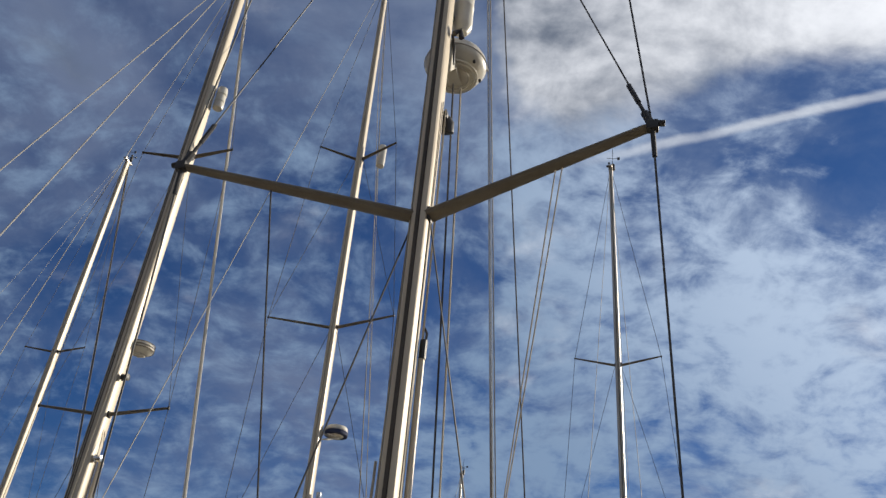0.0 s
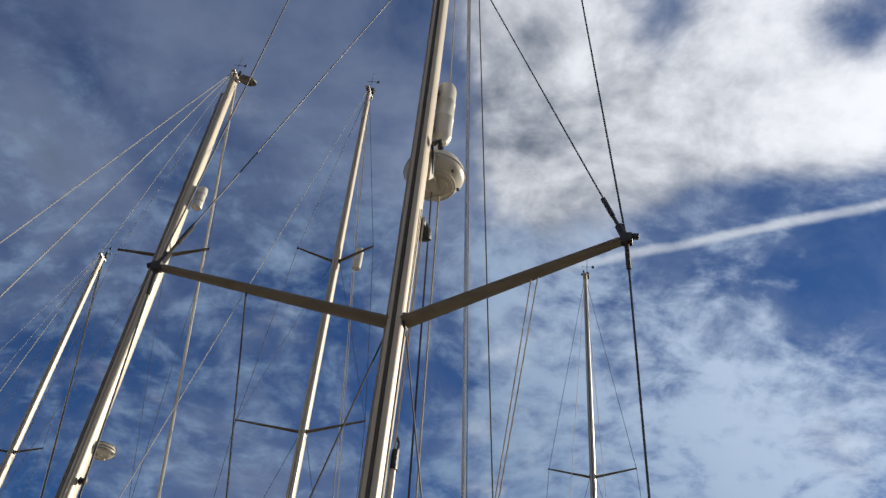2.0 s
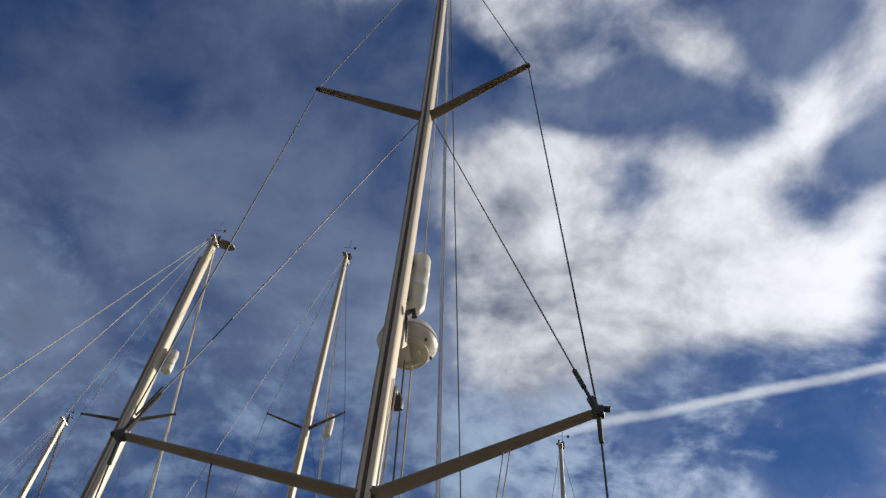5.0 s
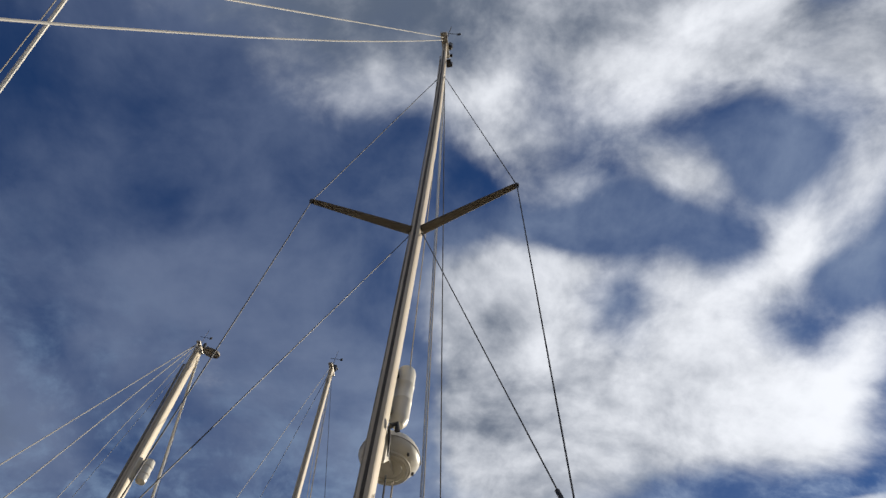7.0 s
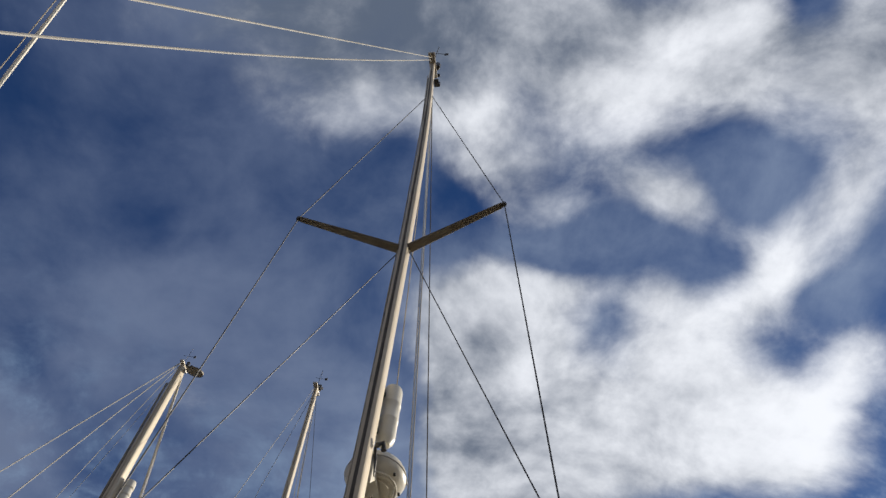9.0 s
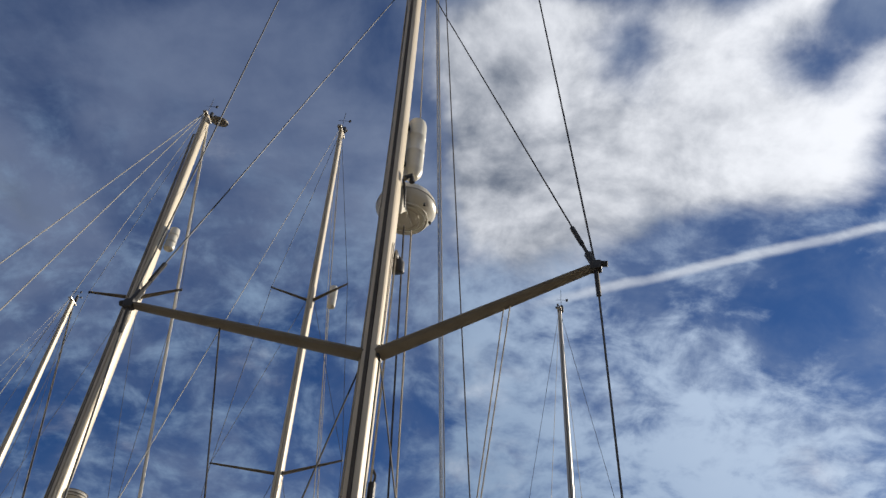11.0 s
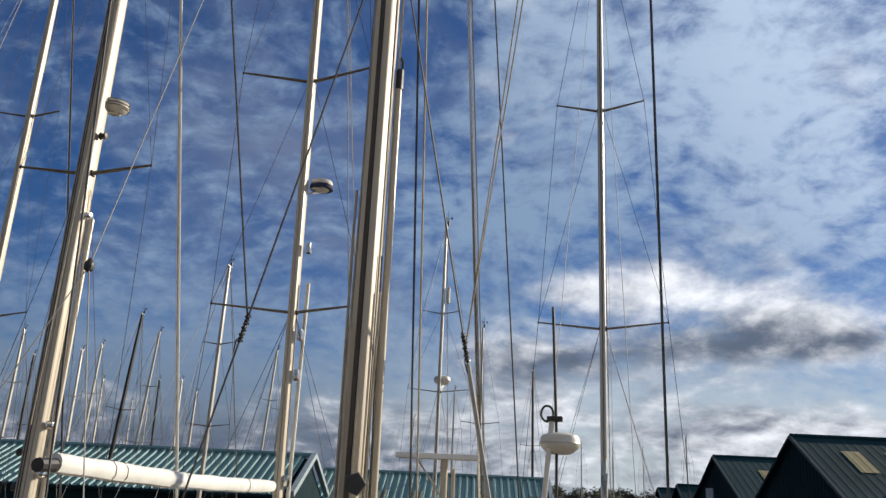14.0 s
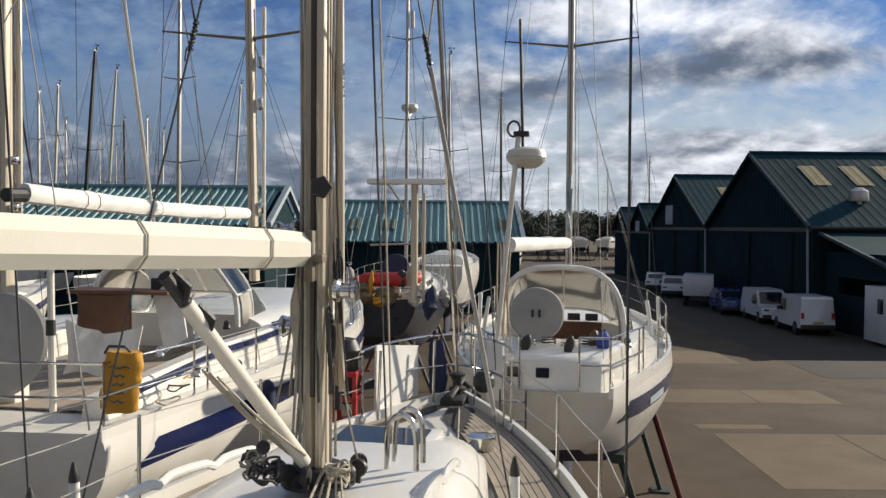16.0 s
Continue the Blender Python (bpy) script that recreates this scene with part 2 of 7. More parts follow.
# sunward sides of the clouds are bright, thick bases grey
toward = wstep(wvec("DOT_PRODUCT", way, tuple(heading_vec(SUN_AZ, SUN_EL + 22)), 1), 0.55, 1.0)
sunside = wnoise(wvec("ADD", wvec("ADD", wflat, (5.3, 1.7, 0.0)), (0.035, 0.022, 0.0)), 3.5, 12, 0.58, 0.0)
relief = wmath("MULTIPLY", wmath("SUBTRACT", puff, sunside), 4.4)
lowgrey = total([(1.15, blob(20.5, 10.2, 10, 1.3, 0)), (0.95, blob(4, 9.0, 6, 1.5)), (-0.7, blob(16, 13.2, 9, 1.0, -4)), (-0.6, blob(9, 14.8, 4, 1.0)), (-0.4, blob(25, 7.3, 8, 0.9)), (1.1, blob(-22, 3.0, 20, 3.2)), (0.3, blob(30, 4.0, 10, 1.0))])
glow = wmath("ADD", wmath("ADD", wmath("MULTIPLY", toward, 0.24), 0.32), relief)
glow = wmath("ADD", glow, wmath("ADD", wmath("MULTIPLY", bright, 0.85), wmath("MULTIPLY", grey, -0.80)))
glow = wmath("ADD", glow, wmath("MULTIPLY", wmath("SUBTRACT", mott, 0.5), 0.40))
glow = wstep(wmath("SUBTRACT", glow, wmath("MULTIPLY", lowgrey, 0.62)), -0.48, 1.22)
blue = wvec("MULTIPLY", sky.outputs[0], (0.0225, 0.0385, 0.0625))
cloud = wmix(glow, (0.105, 0.135, 0.195), (0.90, 0.925, 0.98))
smoke = wmix(wstep(toward, 0.0, 0.8), (0.150, 0.192, 0.300), (0.30, 0.37, 0.50))
haze = wmix(wstep(toward, 0.0, 0.9), (0.225, 0.325, 0.475), (0.52, 0.635, 0.80))
low = wmath("SUBTRACT", 1.0, wstep(sep.outputs["Z"], 0.02, 0.26))
haze = wmix(low, haze, wmix(wstep(sep.outputs["X"], -0.35, 0.2), (0.13, 0.165, 0.215), (0.56, 0.62, 0.64)))
air = wmix(wash, blue, smoke)
air = wmix(veil, air, haze)
air = wmix(heavy, air, cloud)
air = wmix(trail, air, (0.72, 0.76, 0.82))
away = wstep(wvec("DOT_PRODUCT", way, tuple(heading_vec(SUN_AZ, SUN_EL)), 1), -0.75, 0.25)
air = wvec("MULTIPLY", air, wmix(away, (0.45, 0.47, 0.52), (1.0, 1.0, 1.0)))
ground_tone = wstep(sep.outputs["Z"], -0.02, 0.0)
air = wmix(ground_tone, (0.12, 0.11, 0.09), air)
bg = wt.nodes.new("ShaderNodeBackground")
wt.links.new(air, bg.inputs["Color"])
bg.inputs["Strength"].default_value = 1.0
wout = wt.nodes.new("ShaderNodeOutputWorld")
wt.links.new(bg.outputs[0], wout.inputs["Surface"])


# ---- materials ----
def mat(name, col, rough=0.5, metal=0.0, dark=None, scale=6.0, amount=0.5, grain=40.0, bump=0.15, wear=0.12, rand=0.0, coat=0.0, stretch=(1, 1, 1)):
    """Principled surface: two tones mixed by a coarse stain noise, a fine grain in colour, roughness and relief."""
    m = bpy.data.materials.new(name)
    m.use_nodes = True
    t = m.node_tree
    p = t.nodes["Principled BSDF"]
    p.inputs["Metallic"].default_value = metal
    p.inputs["Coat Weight"].default_value = coat
    tc = t.nodes.new("ShaderNodeTexCoord")
    mp = t.nodes.new("ShaderNodeMapping")
    mp.inputs["Scale"].default_value = stretch
    t.links.new(tc.outputs["Object"], mp.inputs[0])
    big, fine = t.nodes.new("ShaderNodeTexNoise"), t.nodes.new("ShaderNodeTexNoise")
    for n, s, d in ((big, scale, 5), (fine, grain, 3)):
        t.links.new(mp.outputs[0], n.inputs["Vector"])
        n.inputs["Scale"].default_value, n.inputs["Detail"].default_value, n.inputs["Roughness"].default_value = s, d, 0.6
    ramp = t.nodes.new("ShaderNodeMapRange")
    t.links.new(big.outputs["Fac"], ramp.inputs["Value"])
    ramp.inputs["From Min"].default_value, ramp.inputs["From Max"].default_value = 0.42, 0.72
    ramp.inputs["To Max"].default_value = amount
    mix = t.nodes.new("ShaderNodeMix")
    mix.data_type = "RGBA"
    t.links.new(ramp.outputs[0], mix.inputs[0])
    mix.inputs[6].default_value = (*col, 1)
    mix.inputs[7].default_value = (*(dark or tuple(c * 0.72 for c in col)), 1)
    hsv = t.nodes.new("ShaderNodeHueSaturation")
    t.links.new(mix.outputs[2], hsv.inputs["Color"])
    val = t.nodes.new("ShaderNodeMath")
    val.operation = "MULTIPLY_ADD"
    t.links.new(fine.outputs["Fac"], val.inputs[0])
    val.inputs[1].default_value, val.inputs[2].default_value = wear * 2, 1 - wear
    src = val.outputs[0]
    if rand:
        oi = t.nodes.new("ShaderNodeObjectInfo")
        r2 = t.nodes.new("ShaderNodeMath")
        r2.operation = "MULTIPLY_ADD"
        t.links.new(oi.outputs["Random"], r2.inputs[0])
        r2.inputs[1].default_value = rand
        t.links.new(src, r2.inputs[2])
        src = r2.outputs[0]
    t.links.new(src, hsv.inputs["Value"])
    t.links.new(hsv.outputs[0], p.inputs["Base Color"])
    rg = t.nodes.new("ShaderNodeMath")
    rg.operation = "MULTIPLY_ADD"
    t.links.new(big.outputs["Fac"], rg.inputs[0])
    rg.inputs[1].default_value, rg.inputs[2].default_value = 0.3, max(rough - 0.15, 0.03)
    t.links.new(rg.outputs[0], p.inputs["Roughness"])
    if bump:
        b = t.nodes.new("ShaderNodeBump")
        b.inputs["Strength"].default_value, b.inputs["Distance"].default_value = bump, 0.01
        t.links.new(fine.outputs["Fac"], b.inputs["Height"])
        t.links.new(b.outputs[0], p.inputs["Normal"])
    return m


def glass(name, tint, rough=0.05):
    m = bpy.data.materials.new(name)
    m.use_nodes = True
    p = m.node_tree.nodes["Principled BSDF"]
    p.inputs["Base Color"].default_value = (*tint, 1)
    p.inputs["Roughness"].default_value = rough
    p.inputs["Transmission Weight"].default_value = 0.35
    p.inputs["IOR"].default_value = 1.45
    return m


SPAR = mat("cream_spar_paint", (0.56, 0.49, 0.37), 0.42, 0.1, (0.44, 0.37, 0.27), 2.5, 0.6, 60, 0.05, 0.07, stretch=(1, 1, 0.25))
SPAR_GREY = mat("anodised_spar", (0.52, 0.49, 0.43), 0.38, 0.55, (0.36, 0.33, 0.28), 2.0, 0.6, 50, 0.05, 0.08, stretch=(1, 1, 0.2))
SPAR_WHITE = mat("white_spar_paint", (0.74, 0.70, 0.60), 0.4, 0.05, (0.58, 0.53, 0.42), 2.0, 0.5, 50, 0.04, 0.06)
# brown of the cream spreaders' shaded undersides, put into the base colour
SPREADER = mat("shaded_spreader_brown", (0.165, 0.14, 0.10), 0.6, 0.0, (0.11, 0.09, 0.062), 5, 0.6, 60, 0.1, 0.12)
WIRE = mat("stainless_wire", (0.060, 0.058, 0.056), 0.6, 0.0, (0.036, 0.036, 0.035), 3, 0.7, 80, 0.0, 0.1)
WIRE_LIGHT = mat("bright_wire", (0.36, 0.345, 0.31), 0.65, 0.0, (0.26, 0.25, 0.22), 1.0, 0.7, 80, 0.0, 0.1)
ROPE = mat("weathered_rope", (0.46, 0.41, 0.32), 0.85, 0, (0.25, 0.21, 0.15), 9, 0.7, 150, 0.6, 0.25)
ROPE_DARK = mat("dark_rope", (0.07, 0.065, 0.06), 0.85, 0, (0.03, 0.03, 0.03), 9, 0.7, 150, 0.5, 0.25)
STEEL = mat("polished_steel", (0.62, 0.61, 0.58), 0.18, 1.0, (0.42, 0.40, 0.36), 6, 0.4, 60, 0.03, 0.06)
BLACK = mat("black_fitting", (0.022, 0.021, 0.02), 0.5, 0, (0.05, 0.045, 0.04), 8, 0.6, 60, 0.2, 0.2)
RADOME = mat("radome_plastic", (0.66, 0.63, 0.54), 0.38, 0, (0.50, 0.45, 0.34), 4, 0.55, 50, 0.04, 0.06)
GEL_DARK = mat("dark_navy_gelcoat", (0.03, 0.036, 0.05), 0.3, 0, (0.05, 0.055, 0.065), 1.3, 0.55, 25, 0.03, 0.05, coat=0.2)
GEL = mat("white_gelcoat", (0.76, 0.74, 0.68), 0.24, 0, (0.60, 0.56, 0.47), 1.3, 0.55, 25, 0.03, 0.05, coat=0.25)
GEL_DECK = mat("deck_gelcoat", (0.66, 0.64, 0.57), 0.5, 0, (0.46, 0.43, 0.36), 2.2, 0.6, 120, 0.25, 0.10)
NONSKID = mat("grey_nonskid", (0.48, 0.48, 0.43), 0.75, 0, (0.34, 0.33, 0.28), 3.0, 0.6, 260, 0.5, 0.14)
STRIPE = mat("navy_stripe", (0.008, 0.015, 0.072), 0.25, 0, (0.012, 0.02, 0.06), 2, 0.5, 40, 0.02, 0.1, coat=0.3)
ANTIFOUL = mat("antifouling", (0.022, 0.028, 0.07), 0.75, 0, (0.06, 0.055, 0.05), 1.6, 0.7, 50, 0.3, 0.2)
TEAK = mat("grey_teak", (0.30, 0.255, 0.20), 0.75, 0, (0.19, 0.16, 0.12), 4, 0.7, 90, 0.35, 0.18, rand=0.25, stretch=(1, 0.15, 1))
TEAK_WARM = mat("varnished_teak", (0.145, 0.064, 0.028), 0.5, 0, (0.075, 0.036, 0.018), 5, 0.6, 90, 0.1, 0.15, stretch=(1, 0.2, 1))
CAULK = mat("deck_caulking", (0.028, 0.027, 0.025), 0.8, 0, None, 8, 0.5, 90, 0.2, 0.1)
CANVAS = mat("cream_sail_cover", (0.74, 0.71, 0.60), 0.7, 0, (0.62, 0.58, 0.46), 1.2, 0.5, 180, 0.15, 0.05)
CANVAS_WHITE = mat("white_sail_cover", (0.76, 0.75, 0.70), 0.75, 0, (0.55, 0.53, 0.48), 3.0, 0.6, 160, 0.3, 0.08)
CANVAS_TAN = mat("tan_canvas", (0.20, 0.15, 0.085), 0.85, 0, (0.12, 0.09, 0.05), 2.5, 0.7, 150, 0.4, 0.15)
CANVAS_GREY = mat("grey_canvas", (0.38, 0.36, 0.32), 0.85, 0, (0.27, 0.26, 0.235), 2.5, 0.6, 190, 0.3, 0.1)
CANVAS_NAVY = mat("navy_canvas", (0.02, 0.03, 0.075), 0.85, 0, (0.04, 0.05, 0.09), 3, 0.6, 190, 0.3, 0.15)
YELLOW = mat("yellow_fabric", (0.62, 0.31, 0.03), 0.75, 0, (0.42, 0.19, 0.02), 5, 0.6, 160, 0.3, 0.12)
RED = mat("red_paint", (0.48, 0.028, 0.022), 0.45, 0, (0.30, 0.02, 0.02), 4, 0.6, 60, 0.15, 0.12)
GREEN_STEEL = mat("dark_green_steel", (0.03, 0.05, 0.04), 0.6, 0.2, (0.09, 0.05, 0.03), 6, 0.6, 60, 0.2, 0.2)
RED_STEEL = mat("rusty_red_steel", (0.13, 0.025, 0.02), 0.7, 0.2, (0.09, 0.045, 0.03), 6, 0.7, 60, 0.3, 0.25)
TINTED = glass("tinted_window", (0.025, 0.03, 0.035))
CLEAR = glass("clear_vinyl", (0.10, 0.11, 0.11), 0.1)
CLADDING = mat("dark_blue_green_cladding", (0.009, 0.027, 0.034), 0.85, 0.0, (0.006, 0.018, 0.023), 0.35, 0.7, 12, 0.1, 0.15)
ROOF_DARK = mat("slate_blue_roof_sheet", (0.011, 0.044, 0.055), 0.9, 0.0, (0.008, 0.030, 0.039), 0.25, 0.7, 10, 0.1, 0.15)
ROOF_GREEN = mat("faded_teal_roof_sheet", (0.135, 0.265, 0.27), 0.5, 0.1, (0.085, 0.18, 0.185), 0.3, 0.7, 8, 0.1, 0.15)
for sheet in (ROOF_DARK, CLADDING):
    sheet.node_tree.nodes["Principled BSDF"].inputs["Specular IOR Level"].default_value = 0.12
ROOF_PATCH = mat("lichen_stained_rooflight", (0.13, 0.135, 0.085), 0.7, 0, (0.07, 0.07, 0.05), 1.2, 0.8, 12, 0.2, 0.2)
ROOFLIGHT = mat("yellowed_rooflight", (0.34, 0.28, 0.11), 0.5, 0, (0.22, 0.17, 0.07), 0.8, 0.7, 12, 0.1, 0.15)
TRIM_DULL = mat("dull_barge_board", (0.03, 0.06, 0.066), 0.7, 0.0, (0.02, 0.042, 0.048), 1.5, 0.6, 20, 0.1, 0.1)
TRIM_PALE = mat("pale_barge_board", (0.34, 0.40, 0.42), 0.55, 0.1, (0.22, 0.27, 0.29), 1.5, 0.6, 20, 0.1, 0.1)
CONCRETE = mat("yard_concrete", (0.070, 0.045, 0.021), 0.95, 0, (0.036, 0.023, 0.011), 0.35, 0.9, 9, 0.5, 0.22)
SLAB = mat("pale_concrete_slab", (0.13, 0.094, 0.053), 0.94, 0, (0.09, 0.063, 0.036), 0.5, 0.7, 14, 0.4, 0.16, rand=0.12)
# asphalt with the sheds' cast shadow deepened in its base colour
TARMAC = mat("worn_asphalt_in_shadow", (0.034, 0.027, 0.019), 0.95, 0, (0.052, 0.042, 0.030), 0.25, 0.7, 18, 0.5, 0.25)
CARPAINT = mat("white_car_paint", (0.60, 0.61, 0.62), 0.35, 0, (0.44, 0.44, 0.44), 1.5, 0.4, 20, 0.02, 0.05, coat=0.5)
BLUEPAINT = mat("blue_car_paint", (0.03, 0.06, 0.20), 0.25, 0.2, None, 2, 0.4, 20, 0.02, 0.05, coat=0.5)
TYRE = mat("tyre_rubber", (0.02, 0.02, 0.02), 0.85, 0, (0.04, 0.04, 0.04), 8, 0.5, 60, 0.3, 0.1)
FOLIAGE = mat("dark_foliage", (0.030, 0.042, 0.018), 0.8, 0, (0.018, 0.026, 0.012), 0.6, 0.8, 6, 0.5, 0.35)
BARK = mat("bark", (0.07, 0.055, 0.04), 0.9, 0, None, 4, 0.6, 30, 0.5, 0.2)
PLATE = mat("number_plate", (0.55, 0.42, 0.06), 0.4)
FLAG = mat("flag_blue", (0.05, 0.10, 0.35), 0.8, 0, None, 6, 0.5, 80, 0.1, 0.1)


# ---- mesh helpers ----
def part(name, bm, material, parent=None, label="", smooth=True):
    me = bpy.data.meshes.new(name)
    bmesh.ops.recalc_face_normals(bm, faces=bm.faces)
    bm.to_mesh(me)
    bm.free()
    if smooth:
        me.polygons.foreach_set("use_smooth", [True] * len(me.polygons))
        me.set_sharp_from_angle(angle=radians(35))
    me.materials.append(material)
    ob = new(name, me)
    if parent is not None:
        ob.parent = parent
    if label:
        ob["label"] = label
    return ob


def thing(name, label, category, m=None, group="", kind=""):
    ob = new(name)
    ob.empty_display_size = 0.3
    if m is not None:
        ob.matrix_world = m
    return tagged(ob, label, category, group, kind)


def tube(bm, pts, r, n=8, r2=None, closed=False, caps=True):
    """A round tube along a polyline; r2 is its radius at the far end."""
    pts = [Vector(p) for p in pts]
    rings = []
    side = None
    k = len(pts)
    for i, p in enumerate(pts):
        if closed:
            d = pts[(i + 1) % k] - pts[i - 1]
        else:
            d = pts[min(i + 1, k - 1)] - pts[max(i - 1, 0)]
        d.normalize()
        if side is None:
            side = d.orthogonal().normalized()
        side = (side - d * side.dot(d)).normalized()
        b = d.cross(side)
        rr = r if r2 is None else r + (r2 - r) * i / max(k - 1, 1)
        rings.append([bm.verts.new(p + rr * (math.cos(2 * math.pi * j / n) * side + math.sin(2 * math.pi * j / n) * b)) for j in range(n)])
    for i in range(k if closed else k - 1):
        a, c = rings[i], rings[(i + 1) % k]
        for j in range(n):
            bm.faces.new((a[j], a[(j + 1) % n], c[(j + 1) % n], c[j]))
    if caps and not closed:
        bm.faces.new(rings[0][::-1])
        bm.faces.new(rings[-1])
    return bm


def box(bm, lo, hi, bevel=0.0, m=None):
    lo, hi = Vector(lo), Vector(hi)
    r = bmesh.ops.create_cube(bm, size=1.0)
    mm = Matrix.Translation((lo + hi) / 2) @ Matrix.Diagonal((*(hi - lo), 1))
    bmesh.ops.transform(bm, matrix=mm, verts=r["verts"])
    if bevel:
        edges = list({e for v in r["verts"] for e in v.link_edges})
        g = bmesh.ops.bevel(bm, geom=edges, offset=bevel, segments=2, profile=0.6, affect="EDGES", clamp_overlap=True)
        vs = [v for v in g["verts"]]
    else:
        vs = r["verts"]
    if m is not None:
        bmesh.ops.transform(bm, matrix=m, verts=[v for v in vs if v.is_valid])
    return bm


def loft(bm, rings, closed=True, caps=True):
    vr = [[bm.verts.new(p) for p in ring] for ring in rings]
    n = len(vr[0])
    for a, b in zip(vr, vr[1:]):
        for j in range(n if closed else n - 1):
            bm.faces.new((a[j], a[(j + 1) % n], b[(j + 1) % n], b[j]))
    if caps and closed:
        bm.faces.new(vr[0][::-1])
        bm.faces.new(vr[-1])
    return bm


def lathe(bm, prof, n=20, m=None):
    rings = [[Vector((r * math.cos(2 * math.pi * j / n), r * math.sin(2 * math.pi * j / n), z)) for j in range(n)] for r, z in prof]
    if m is not None:
        rings = [[m @ p for p in ring] for ring in rings]
    return loft(bm, rings)


def BM():
    return bmesh.new()


def lerp(a, b, k):
    return a + (b - a) * k


# ---- ground, yard and sheds ----
def grid_sheet(bm, xs, ys, zf):
    vs = [[bm.verts.new((x, y, zf(x, y))) for x in xs] for y in ys]
    for r0, r1 in zip(vs, vs[1:]):
        for j in range(len(xs) - 1):
            bm.faces.new((r0[j], r0[j + 1], r1[j + 1], r1[j]))


def span(*stops):
    out = []
    for a, b, step in stops:
        n = max(1, round((b - a) / step))
        out += [a + (b - a) * i / n for i in range(n)]
    return out + [stops[-1][1]]


bm = BM()
grid_sheet(bm, span((-2500, -80, 400), (-80, 80, 4), (80, 2500, 400)), span((-2500, -40, 400), (-40, 120, 4), (120, 3000, 400)), lambda x, y: 0.0)
tagged(part("ground", bm, CONCRETE, None), "tan-brown stained concrete yard with grit and puddle marks", "ground", kind="structure")

SHED_X = 20.5
EZ = 5.6


def corrugated(bm, p0, along, down, length, drop, pitch, depth, normal, sub=4):
    """A sheet of rolled corrugations: along the eaves by pitch, running down the slope."""
    along, down, normal = Vector(along), Vector(down), Vector(normal)
    n = int(length / pitch)
    prof = []
    for i in range(n):
        for k, (f, h) in enumerate(((0.0, 0), (0.22, 0), (0.32, 1), (0.58, 1), (0.68, 0))):
            prof.append(((i + f) * pitch, h * depth))
    prof.append((n * pitch, 0))
    rows = [[Vector(p0) + along * a + normal * h + down * d for a, h in prof] for d in (0.0, drop)]
    loft(bm, rows, closed=False, caps=False)


